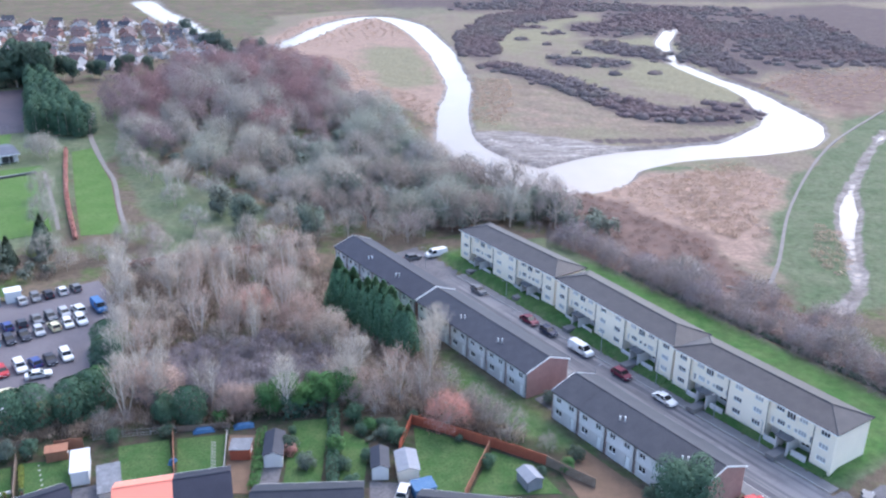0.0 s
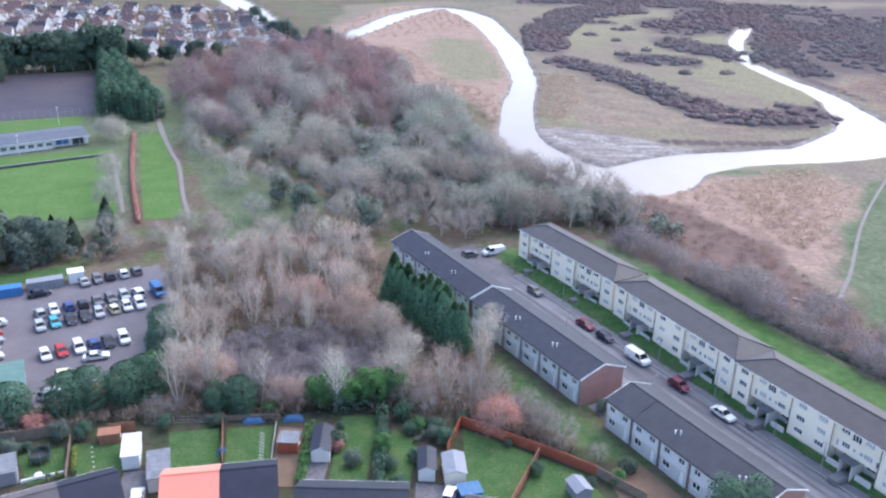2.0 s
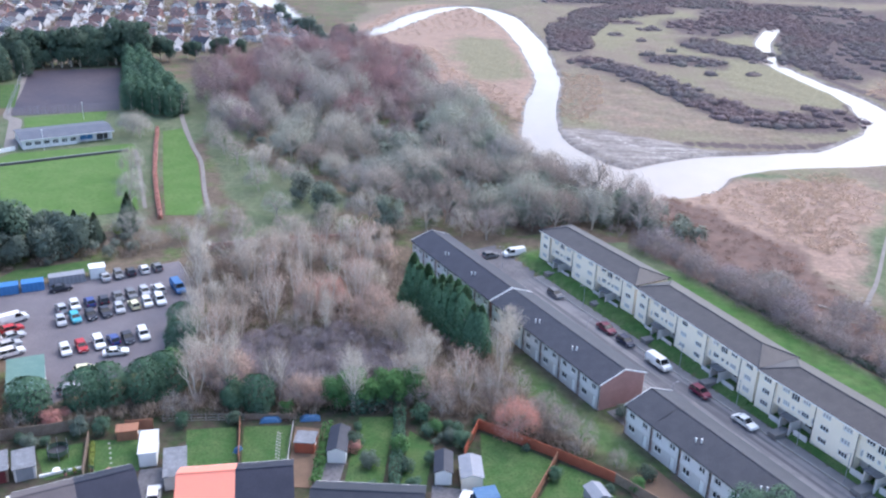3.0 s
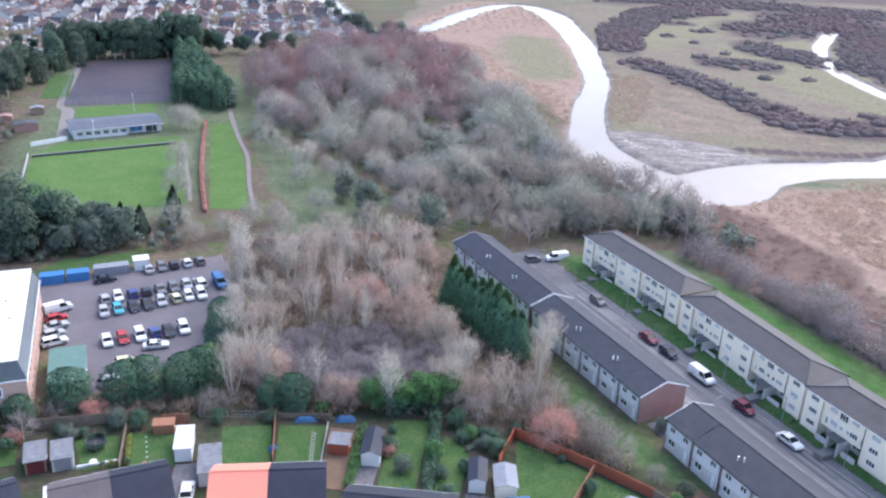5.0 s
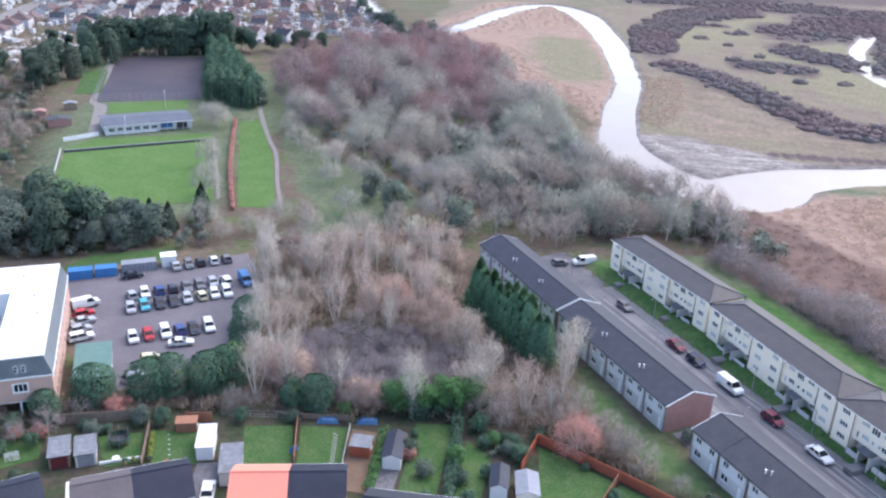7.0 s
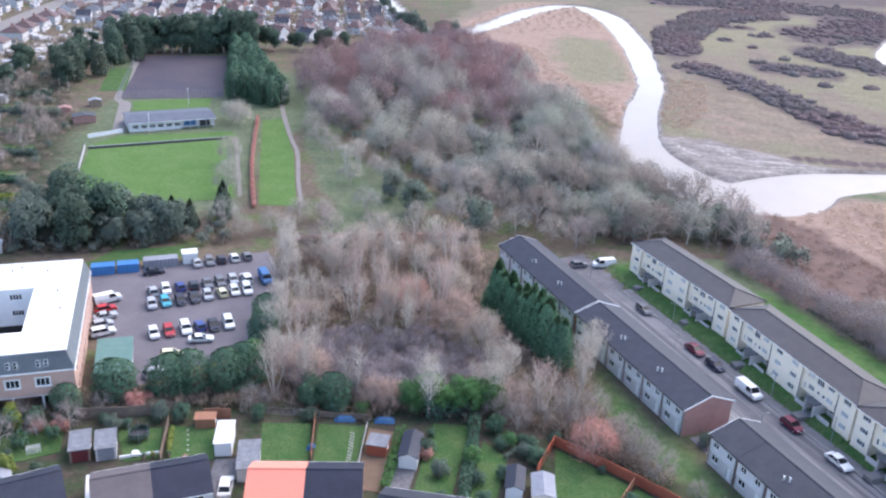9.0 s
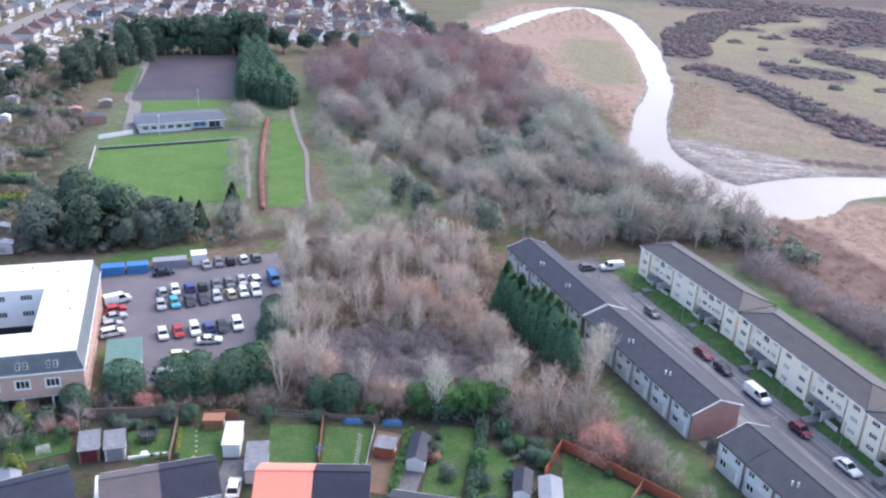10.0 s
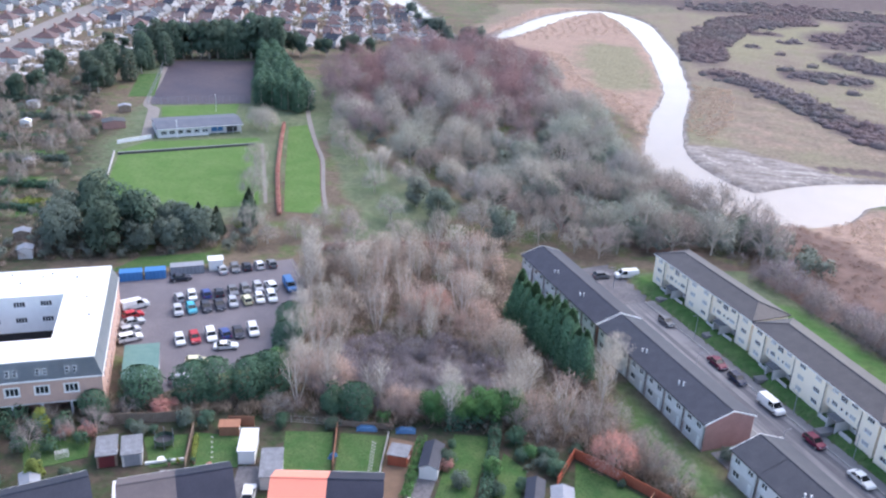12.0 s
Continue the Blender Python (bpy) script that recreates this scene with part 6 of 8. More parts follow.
def vehicle_meshes(kind):
    if kind in VEHICLE_MESHES:
        return VEHICLE_MESHES[kind]
    long, wide, body, glass, axles, wr = VEHICLE_SHAPES[kind]
    out = {}

    def keep(name, bm, material):
        me = bpy.data.meshes.new(name)
        bm.to_mesh(me)
        bm.free()
        me.materials.append(material)
        out[name] = me
    bm = bmesh.new()
    prism(bm, body, -wide / 2, wide / 2)
    bmesh.ops.recalc_face_normals(bm, faces=bm.faces)
    bmesh.ops.bevel(bm, geom=bm.edges[:], offset=0.09, segments=2, affect="EDGES", clamp_overlap=True)
    keep("body", bm, PAINTS["white"])
    keep("cabin", greenhouse(glass, wide - 0.08, wide - 0.42, 0.0), M_CARGLASS)
    # roof skin and pillars, a little outside the glass
    (xa, za), (xb, zb), (xc, zc), (xd, zd) = glass
    bm = bmesh.new()
    hw, bw = (wide - 0.42) / 2 + 0.012, (wide - 0.08) / 2 + 0.012
    slab(bm, [(xb + 0.08, -hw, zb + 0.02), (xb + 0.08, hw, zb + 0.02), (xc - 0.06, hw, zc + 0.03), (xc - 0.06, -hw, zc + 0.03)][::-1], 0.06)
    pillars = ([(xb + 0.05, zb, xa + 0.02, za)], [(xc - 0.04, zc, xd - 0.02, zd)], [((xb + xc) / 2, zb, (xb + xc) / 2 + 0.05, za)])
    for i, (side, ((x1, z1, x2, z2),)) in enumerate((side, p) for side in (-1, 1) for p in pillars):
        post = bmesh.new()
        tube(post, (x1, side * hw, z1), (x2, side * bw, z2), 0.05, 0.06, 4)
        keep(f"pillar{i}", post, PAINTS["white"])
    bmesh.ops.recalc_face_normals(bm, faces=bm.faces)
    keep("roof", bm, PAINTS["white"])
    if kind == "van":
        for i, side in enumerate((-1, 1)):
            y0, y1 = side * (bw + 0.004), side * (hw + 0.004)
            bm = bmesh.new()
            slab(bm, [(-2.6, y0, 1.2), (0.15, y0, 1.2), (0.15, y1, 1.98), (-2.5, y1, 2.0)], 0.02, (0, side, 0))
            bmesh.ops.recalc_face_normals(bm, faces=bm.faces)
            keep(f"side_panel{i}", bm, PAINTS["white"])
        bm = bmesh.new()
        slab(bm, [(-2.64, -bw, 1.2), (-2.64, bw, 1.2), (-2.53, hw, 2.0), (-2.53, -hw, 2.0)], 0.02, (-1, 0, 0))
        bmesh.ops.recalc_face_normals(bm, faces=bm.faces)
        keep("rear_door", bm, PAINTS["white"])
    bm = bmesh.new()
    tube(bm, (0, -0.1, 0), (0, 0.1, 0), wr, wr, 12)
    keep("tyre", bm, M_RUBBER)
    bm = bmesh.new()
    tube(bm, (0, -0.108, 0), (0, 0.108, 0), wr * 0.62, wr * 0.62, 10)
    keep("rim", bm, M_RIM)
    keep("headlight", boxes((-0.06, -0.17, -0.06, 0.05, 0.17, 0.06), bevel=0.02), M_LENS)
    keep("tail_light", boxes((-0.04, -0.12, -0.1, 0.05, 0.12, 0.1), bevel=0.02), M_REDLENS)
    keep("number_plate", boxes((-0.015, -0.26, -0.055, 0.015, 0.26, 0.055)), M_WHITE)
    keep("mirror", boxes((-0.06, -0.09, -0.06, 0.06, 0.09, 0.06), bevel=0.02), M_DARK)
    VEHICLE_MESHES[kind] = out
    return out


WORDS = {"hatchback": "hatchback car", "saloon": "saloon car", "estate": "estate car", "van": "panel van"}


def vehicle(kind, colour, m, where, group="parked cars"):
    long, wide, body, glass, axles, wr = VEHICLE_SHAPES[kind]
    me = vehicle_meshes(kind)
    shade = {"vanblue": "blue", "teal": "turquoise"}.get(colour, colour)
    ob = thing("van" if kind == "van" else "car", m, f"{shade} {WORDS[kind]} {where}", "van" if kind == "van" else "car", group)
    for name in me:
        if name.rstrip("012345") not in ("body", "roof", "pillar", "side_panel", "rear_door"):
            continue
        one = part(name.rstrip("012345"), me[name], None, ob)
        one.material_slots[0].link = "OBJECT"
        one.material_slots[0].material = PAINTS[colour]
    part("cabin_glass", me["cabin"], None, ob)
    for x in axles:
        for side in (-1, 1):
            t = part("wheel", me["tyre"], None, ob, "", pose(x, side * (wide / 2 - 0.09), wr))
            part("rim", me["rim"], None, t)
    belt = body[3][1] - 0.12
    for side in (-1, 1):
        part("headlight", me["headlight"], None, ob, "", pose(long / 2 - 0.04, side * (wide / 2 - 0.28), belt))
        part("tail_light", me["tail_light"], None, ob, "", pose(-long / 2 + 0.03, side * (wide / 2 - 0.22), belt + 0.05))
        part("mirror", me["mirror"], None, ob, "", pose(glass[0][0] - 0.15, side * (wide / 2 + 0.06), glass[0][1] + 0.06))
    part("number_plate", me["number_plate"], None, ob, "", pose(long / 2 + 0.003, 0, 0.45))
    return ob


def face(x, y, z, deg):
    return pose(x, y, z, 0, 0, deg)


# along the road, nose towards the viewer
for s, kind, colour in ((-4.2, "hatchback", "grey"), (12.9, "saloon", "maroon"), (18.7, "hatchback", "navy"), (27.9, "van", "white"), (38.5, "hatchback", "maroon"), (48.6, "saloon", "white")):
    x, y, z = at_road(s, 14.4)
    vehicle(kind, colour, face(x, y, 0.03, ROAD_TURN), "at the kerb before the flats", "cars on the road")
vehicle("van", "white", face(4.9, 187.0, 0.035, 205), "in the turning head", "cars on the road")
x, y, z = at_road(-27.5, 12.6)
vehicle("hatchback", "grey", face(x, y, 0.035, 30), "beside the van in the turning head", "cars on the road")
vehicle("saloon", "grey", face(*at_road(83, 18)[:2], 0.032, 60), "in the side road", "cars on the road")
vehicle("hatchback", "red", face(*at_road(74.5, 4.0)[:2], 0.05, 20), "beside the terrace's end", "cars on the road")

# the car park: rows of bays run along (0.79, 0.61); cars stand across them
ROW = math.degrees(math.atan2(11.9, 15.3))
NOSE = ROW - 90
rows = [((-80.4, 159.4), (-71.9, 165.6), "saloon:silver hatchback:grey hatchback:black hatchback:white hatchback:grey"),
        ((-82.2, 144.2), (-67.3, 155.4), "hatchback:silver hatchback:white hatchback:blue hatchback:black saloon:grey hatchback:grey hatchback:silver estate:white"),
        ((-79.5, 138.8), (-64.9, 150.8), "hatchback:silver hatchback:teal hatchback:black saloon:black hatchback:silver hatchback:cream hatchback:white estate:white"),
        ((-73.2, 128.7), (-62.3, 136.4), "hatchback:white hatchback:red estate:white hatchback:blue saloon:black estate:white")]
for k, ((xa, ya), (xb, yb), what) in enumerate(rows):
    what = what.split()
    for i, w in enumerate(what):
        f = i / (len(what) - 1)
        kind, colour = w.split(":")
        vehicle(kind, colour, face(xa + (xb - xa) * f + rng.uniform(-0.15, 0.15), ya + (yb - ya) * f + rng.uniform(-0.25, 0.25), 0.03,
                                   NOSE + rng.uniform(-3, 3) + (180 if rng.random() < 0.4 else 0)), "in a row of car park bays", "cars in the car park")
for kind, colour, x, y, deg in (("van", "white", -88.4, 138.0, 50), ("hatchback", "red", -86.6, 134.4, 50), ("saloon", "silver", -85.0, 131.8, 50), ("hatchback", "silver", -83.8, 128.8, 50),
                                ("estate", "white", -82.0, 126.2, 46), ("saloon", "black", -86.6, 152.4, ROW), ("saloon", "white", -64.3, 129.2, ROW - 12), ("hatchback", "cream", -66.6, 122.6, ROW - 10),
                                ("hatchback", "silver", -66.4, 116.4, 60), ("van", "vanblue", -63.6, 156.6, NOSE)):
    vehicle(kind, colour, face(x, y, 0.03, deg), "at the edge of the car park", "cars in the car park")

# ---------------------------------------------------------------- houses
def house(m, long, deep, eave, ridge, roof, walls, label, name="house", group="", hip=False, chimneys=(0.5,), split=None, bays=3, far=False):
    """A house with its ridge along local x; split: a second roof material from the middle on."""
    ob = thing(name, m, label, "house", group)
    hx, y0, y1 = long / 2, -deep / 2, deep / 2
    storeys = 2 if eave > 4 else 1
    for front in (True, False):
        holes = []
        for fl in range(storeys if front or not far else 0):
            for k in range(bays):
                cx = -hx + long * (k + 0.5) / bays
                z = fl * 2.55 + 0.95
                holes.append((cx - 0.75, z, cx + 0.75, z + 1.15))
        bm = bmesh.new()
        pierced(bm, -hx, hx, -0.3, eave, y0 if front else y1 - 0.25, y0 + 0.25 if front else y1, holes)
        part("wall", bm, walls, ob)
        for h in holes:
            if front:
                window(ob, h[0], y0 + 0.05, h[1], 1.5, 1.15, 2, sill=not far)
            else:
                window(ob, h[2], y1 - 0.05, h[1], 1.5, 1.15, 2, 180, sill=not far)
    for x0, x1 in ((-hx, -hx + 0.25), (hx - 0.25, hx)):
        bm = bmesh.new()
        outline = [(y0 + 0.25, -0.3), (y1 - 0.25, -0.3), (y1 - 0.25, eave), (y0 + 0.25, eave)] if hip else \
            [(y0 + 0.25, -0.3), (y1 - 0.25, -0.3), (y1 - 0.25, eave), (0, ridge - 0.1), (y0 + 0.25, eave)]
        a = [bm.verts.new((x0, y, z)) for y, z in outline]
        b = [bm.verts.new((x1, y, z)) for y, z in outline]
        bm.faces.new(a[::-1])
        bm.faces.new(b)
        for i in range(len(a)):
            j = (i + 1) % len(a)
            bm.faces.new((a[i], a[j], b[j], b[i]))
        part("gable_wall", bm, walls, ob)
    if hip:
        bm = bmesh.new()
        hip_roof(bm, -hx, hx, y0, y1, eave + 0.15, ridge - eave, 0.35)
        part("roof", bm, roof, ob)
    else:
        for side, material in ((0, roof), (1, split or roof)):
            if side == 1 and split is None:
                continue
            a, b = (-hx, hx) if split is None else ((-hx, 0.0) if side == 0 else (0.004, hx))
            for lo in (True, False):
                bm = bmesh.new()
                za = eave - (ridge - eave) * 0.3 / (deep / 2)
                x0, x1 = a - (0.15 if a < 0 else 0), b + (0.15 if b > 0.01 else 0)
                top = [(x0, y0 - 0.3, za + 0.16), (x1, y0 - 0.3, za + 0.16), (x1, 0, ridge + 0.16), (x0, 0, ridge + 0.16)] if lo else \
                    [(x0, 0, ridge + 0.16), (x1, 0, ridge + 0.16), (x1, y1 + 0.3, za + 0.16), (x0, y1 + 0.3, za + 0.16)]
                slab(bm, top, 0.14)
                part("roof", bm, material, ob)
            bm = bmesh.new()
            tube(bm, (a, 0, ridge + 0.16), (b, 0, ridge + 0.16), 0.12, 0.12)
            part("ridge_tiles", bm, material, ob)
    for c in chimneys:
        x = -hx + long * c
        ch = part("chimney", boxes((x - 0.3, -0.55, eave, x + 0.3, 0.35, ridge + 1.0), (x - 0.36, -0.61, ridge + 1.0, x + 0.36, 0.41, ridge + 1.12)), M_BRICK, ob, "brick chimney stack")
        for k in (-0.28, 0.1) if not far else ():
            bm = bmesh.new()
            tube(bm, (x, k, ridge + 1.12), (x, k, ridge + 1.42), 0.12, 0.1, 8)
            part("chimney_pot", bm, M_ORANGE, ch)
    for y in (y0 - 0.36, y1 + 0.28) if not far else ():
        part("gutter", boxes((-hx, y, eave - 0.1, hx, y + 0.08, eave)), M_DARK if walls is M_BRICK else M_WHITE, ob)
    return ob


def ridge_pose(x, y, x2, y2):
    return pose((x + x2) / 2, (y + y2) / 2, 0, 0, 0, math.degrees(math.atan2(y2 - y, x2 - x))), math.hypot(x2 - x, y2 - y)


# the row along the lower edge; their backs look to the gardens
m, long = ridge_pose(-36.9, 89.0, -22.6, 92.9)
house(m, long, 8.2, 5.0, 7.0, M_ORANGE, M_BRICK_TAN, "semi-detached house, half its roof bright orange, half dark slate", "semi_detached_house", "garden row houses", split=M_SLATE2, chimneys=(), bays=4)
m, long = ridge_pose(-55.0, 81.4, -42.8, 89.3)
house(m, long, 8.2, 5.0, 7.0, M_ROOF_BROWN, M_RENDER2, "semi-detached house with a grey-brown and slate roof", "semi_detached_house", "garden row houses", split=M_SLATE2, chimneys=(), bays=4)
m, long = ridge_pose(-19.0, 88.6, -4.6, 89.6)
house(m, long, 8.2, 5.0, 7.0, M_TILE, M_RENDER2, "semi-detached house with a worn grey tile roof", "semi_detached_house", "garden row houses", chimneys=(), bays=4)
m, long = ridge_pose(-71.0, 72.2, -59.6, 82.0)
house(m, long, 8.2, 5.0, 7.0, M_SLATE, M_RENDER2, "semi-detached house with a grey slate roof", "semi_detached_house", "garden row houses", chimneys=(), bays=4)
m, long = ridge_pose(2.5, 88.0, 16.0, 86.0)
house(m, long, 8.2, 5.0, 7.0, M_TILE, M_RENDER2, "semi-detached house with a brown tile roof", "semi_detached_house", "garden row houses", chimneys=(), bays=4)


# ---------------------------------------------------------------- gardens
def garden_lawn(pts, label="small green garden lawn", material=None):
    return strip("lawn", pts, 0.07, material or M_LAWN, label, "lawn")


def fence(pts, high, material, label, group="garden fences"):
    ob = thing("garden_fence", pose(pts[0][0], pts[0][1], 0), label, "fence", group)
    o = Vector((pts[0][0], pts[0][1], 0))
    for (x, y), (x2, y2) in zip(pts, pts[1:]):
        a, b = Vector((x, y, 0)) - o, Vector((x2, y2, 0)) - o
        n = max(1, round((b - a).length / 1.9))
        deg = math.degrees(math.atan2(y2 - y, x2 - x))
        for k in range(n):
            p, q = a.lerp(b, k / n), a.lerp(b, (k + 1) / n)
            w = (q - p).length
            h = high * rng.uniform(0.96, 1.03)
            part("post", boxes((-0.06, -0.06, -0.2, 0.06, 0.06, h + 0.1)), material, ob, "", pose(p.x, p.y, 0, 0, 0, deg))
            bm = boxes((0.07, -0.02, 0.05, w - 0.07, 0.02, h), (0.07, -0.045, h * 0.25, w - 0.07, -0.022, h * 0.25 + 0.1), (0.07, -0.045, h * 0.8, w - 0.07, -0.022, h * 0.8 + 0.1), (0.05, -0.05, h, w - 0.05, 0.05, h + 0.05))
            part("panel", bm, material, ob, "", pose(p.x, p.y, 0, 0, 0, deg))
    return ob


def shed(x, y, deg, wide, deep, high, roof, walls, label, name="garden_shed", flat=False, door=None, rise=0.5):
    """A small shed; its front looks along local -y, its ridge runs along y."""
    ob = thing(name, pose(x, y, 0, 0, 0, deg), label, "shed", "garden sheds")
    hw, hd = wide / 2, deep / 2
    top = high if flat else high + rise
    for y0, y1 in ((-hd, -hd + 0.1), (hd - 0.1, hd)):
        bm = bmesh.new()
        prism(bm, [(-hw, -0.1), (hw, -0.1), (hw, high)] + ([] if flat else [(0, top)]) + [(-hw, high)], y0, y1)
        bmesh.ops.recalc_face_normals(bm, faces=bm.faces)
        part("end_wall", bm, walls, ob)
    for x0 in (-hw, hw - 0.1):
        part("side_wall", boxes((x0, -hd + 0.1, -0.1, x0 + 0.1, hd - 0.1, high - 0.02)), walls, ob)
    if flat:
        part("roof", boxes((-hw - 0.15, -hd - 0.2, high, hw + 0.15, hd + 0.2, high + 0.12), bevel=0.02), roof, ob)
    else:
        for s in (-1, 1):
            bm = bmesh.new()
            e = high - rise * 0.2 / hw
            pts = [(s * (hw + 0.2), -hd - 0.15, e + 0.08), (0, -hd - 0.15, top + 0.08), (0, hd + 0.15, top + 0.08), (s * (hw + 0.2), hd + 0.15, e + 0.08)]
            slab(bm, pts[::-1] if s > 0 else pts, 0.07)
            bmesh.ops.recalc_face_normals(bm, faces=bm.faces)
            part("roof", bm, roof, ob)
    dw = min(0.45 * wide, 1.1)
    part("door", boxes((-dw, -hd - 0.03, 0.03, dw, -hd - 0.003, high - 0.15), (-0.02, -hd - 0.05, 0.05, 0.02, -hd - 0.031, high - 0.2)), door or walls, ob)
    window(ob, hw + 0.01, -0.3, high * 0.45, 0.8, 0.6, 1, 90)
    return ob


def hedge(pts, wide, high, leaf, label, seed, size=0.11, name="hedge"):
    """A clipped, slightly lumpy hedge along a plan line: leaf sprays over its whole skin."""
    r = random.Random(seed)
    v, f = [], []
    for x, y in smooth_line(pts, 0.28) if len(pts) > 2 else np.linspace(pts[0], pts[1], max(3, int(math.dist(*pts) / 0.28))):
        lump = 1 + 0.12 * math.sin(x * 1.7 + y * 1.1) + 0.08 * math.sin(y * 3.1)
        for _ in range(int((5 + 8 * (wide + high) / 2) * (0.2 / size))):
            t = r.uniform(0, math.pi)
            rad = r.uniform(0.7, 1.05)
            d = Vector((pts[-1][0] - pts[0][0], pts[-1][1] - pts[0][1], 0)).normalized()
            side = Vector((-d.y, d.x, 0))
            c = Vector((x, y, 0)) + d * r.uniform(-0.2, 0.2) + side * max(-1, min(1, 1.3 * math.cos(t))) * wide * 0.5 * rad * lump + Vector((0, 0, min(1.0, 1.25 * math.sin(t)) * high * rad * lump))
            out = (side * math.cos(t) + Vector((0, 0, math.sin(t))) + Vector((r.gauss(0, 0.5), r.gauss(0, 0.5), r.gauss(0, 0.5)))).normalized()
            a = perp(out)
            b = out.cross(a)
            w = size * r.uniform(0.6, 1.4)
            k = len(v)
            v += [c - a * w, c + a * w, c + b * w * 1.5, c - b * w]
            f += [(k, k + 1, k + 2), (k, k + 3, k + 1)]
    ob = thing(name, Matrix(), label, "hedge", "hedges")
    part("leaves", mesh_of("leaves", v, f, leaf), leaf, ob)
    return ob


M_MAROON = surface("maroon_paint", (0.16, 0.035, 0.04), (0.12, 0.03, 0.035), 0.8, 0.6)
M_SHEDROOF = surface("shed_felt", (0.15, 0.155, 0.17), (0.25, 0.255, 0.275), 0.9, 0.6, fine=6, grime=0.5)
# lawns, left to right
garden_lawn([(-75, 88), (-68.5, 93.5), (-72, 100), (-80, 94)])
garden_lawn([(-63.5, 100.5), (-57.5, 103.2), (-54.5, 96.5), (-58.5, 94)], "rough lawn round a trampoline")
garden_lawn([(-56.8, 104), (-49.5, 105.2), (-46.6, 98), (-53, 95.8)])
garden_lawn([(-43.6, 108.6), (-36.4, 110.6), (-33.2, 101), (-38, 99.6), (-40.4, 99.7)])
garden_lawn([(-35.2, 110.8), (-28.0, 112.2), (-26.0, 103.2), (-32.7, 101.6)], "dark green lawn with stepping stones")
strip("earth_yard", [(-27.4, 112), (-22.6, 112), (-21.4, 97.5), (-25.2, 97.5)], 0.06, M_EARTH, "bare brown garden earth", "yard")
garden_lawn([(-18.0, 116.0), (-12.4, 117.0), (-11.6, 99.5), (-17.0, 99.3)], "long green garden lawn")
garden_lawn([(-9.6, 113.5), (-5.4, 110.2), (-5.4, 99.5), (-9.0, 99.5)])
garden_lawn([(1.4, 114.6), (7, 112.0), (13.0, 108.6), (9.0, 97.5), (2.9, 97.5)], "lawn behind a red fence")
garden_lawn([(13.6, 108.4), (19.5, 105.2), (23, 98), (9.8, 97.5)], "lawn between two fences")
strip("drive", [(-20.8, 104.4), (-17.9, 104.7), (-17.6, 96), (-21.2, 96)], 0.075, M_ASPHALT, "dark tarmac drive", "drive")
strip("drive_2", [(-46.5, 98.2), (-42.8, 99.4), (-40.0, 88), (-43.5, 87)], 0.075, M_ASPHALT, "dark tarmac drive between houses", "drive")
strip("drive_3", [(-4.6, 100.5), (2.6, 100), (2.6, 92), (-4.0, 92)], 0.075, M_ASPHALT, "dark tarmac yard before two sheds", "drive")
strip("patio", [(-33.0, 101.5), (-26.0, 103.0), (-25.2, 98.2), (-32, 96.6)], 0.09, M_PAVING, "grey slab patio", "patio")
strip("patio_2", [(-57, 94), (-47.5, 97.6), (-46.6, 94.5), (-52, 90)], 0.09, M_PAVING, "grey slab patio", "patio")

fence([(-70.9, 101.6), (-64, 104.2), (-57, 107.8)], 1.9, M_WOOD, "weathered grey-brown fence below the trees")
fence([(-35.6, 112.7), (-27.6, 114.2)], 1.0, M_WOOD, "low weathered fence below the trees")
fence([(-36.0, 111.4), (-33.1, 101.6)], 1.4, M_TANWOOD, "tan fence between two lawns")
fence([(-27.7, 112.0), (-25.3, 98.0)], 1.1, M_KERB, "pale thin garden fence")
fence([(-53.6, 95.4), (-57.2, 104.6)], 1.5, M_WOOD, "brown fence with climbing plants")
fence([(-0.6, 107.8), (1.0, 115.6), (6.8, 112.8), (13.6, 109.3), (21.5, 104.8)], 1.8, M_REDWOOD, "red-stained panel fence round the end gardens")
fence([(13.2, 108.8), (9.0, 96.5)], 1.6, M_TANWOOD, "tan panel fence between two lawns")
fence([(21.5, 104.8), (28.0, 99.4)], 1.6, M_WOOD, "weathered fence beside bare ground")
fence([(-52.6, 107.2), (-48.6, 108.2)], 1.9, M_TANWOOD, "orange-brown fence panels before brambles")

shed(-65.6, 94.4, 31, 2.8, 4.8, 2.1, M_SHEDROOF, M_WOOD, "small garage, grey sheet roof, dark red doors", flat=True, door=M_MAROON)
shed(-62.3, 95.7, 31, 2.8, 4.6, 2.1, M_SHEDROOF, M_RENDER2, "small garage with grey roof and blue-grey door", flat=True, door=M_GREYMETAL)
shed(-46.6, 101.8, 19, 2.4, 5.6, 2.3, M_PANEL, M_WHITE, "long white shed with a pale roof", flat=True)
shed(-41.0, 97.8, 21, 3.0, 6.6, 2.3, M_SHEDROOF, M_RENDER2, "flat-roofed grey garage beside a lawn", flat=True)
shed(-24.4, 106.8, 3, 2.9, 2.8, 1.9, M_SHEDROOF, M_REDWOOD, "small red wooden shed with a pale grey roof", flat=True, door=M_REDWOOD)
shed(-19.4, 106.8, 6, 2.7, 6.2, 2.1, M_SLATE, M_WHITE, "white shed with a dark grey roof", rise=0.6)
shed(-3.3, 103.4, 5, 2.4, 5.0, 2.1, M_SLATE, M_WHITE, "white-fronted shed with a slate-grey roof", rise=0.5)
shed(0.7, 102.8, 9, 3.0, 5.0, 2.1, M_GREYMETAL, M_RENDER, "cream shed with a pale streaked roof", rise=0.5)
shed(3.2, 97.5, 20, 3.0, 2.4, 1.9, M_TARP, M_TARP, "blue-painted flat-roofed garden shed", flat=True)
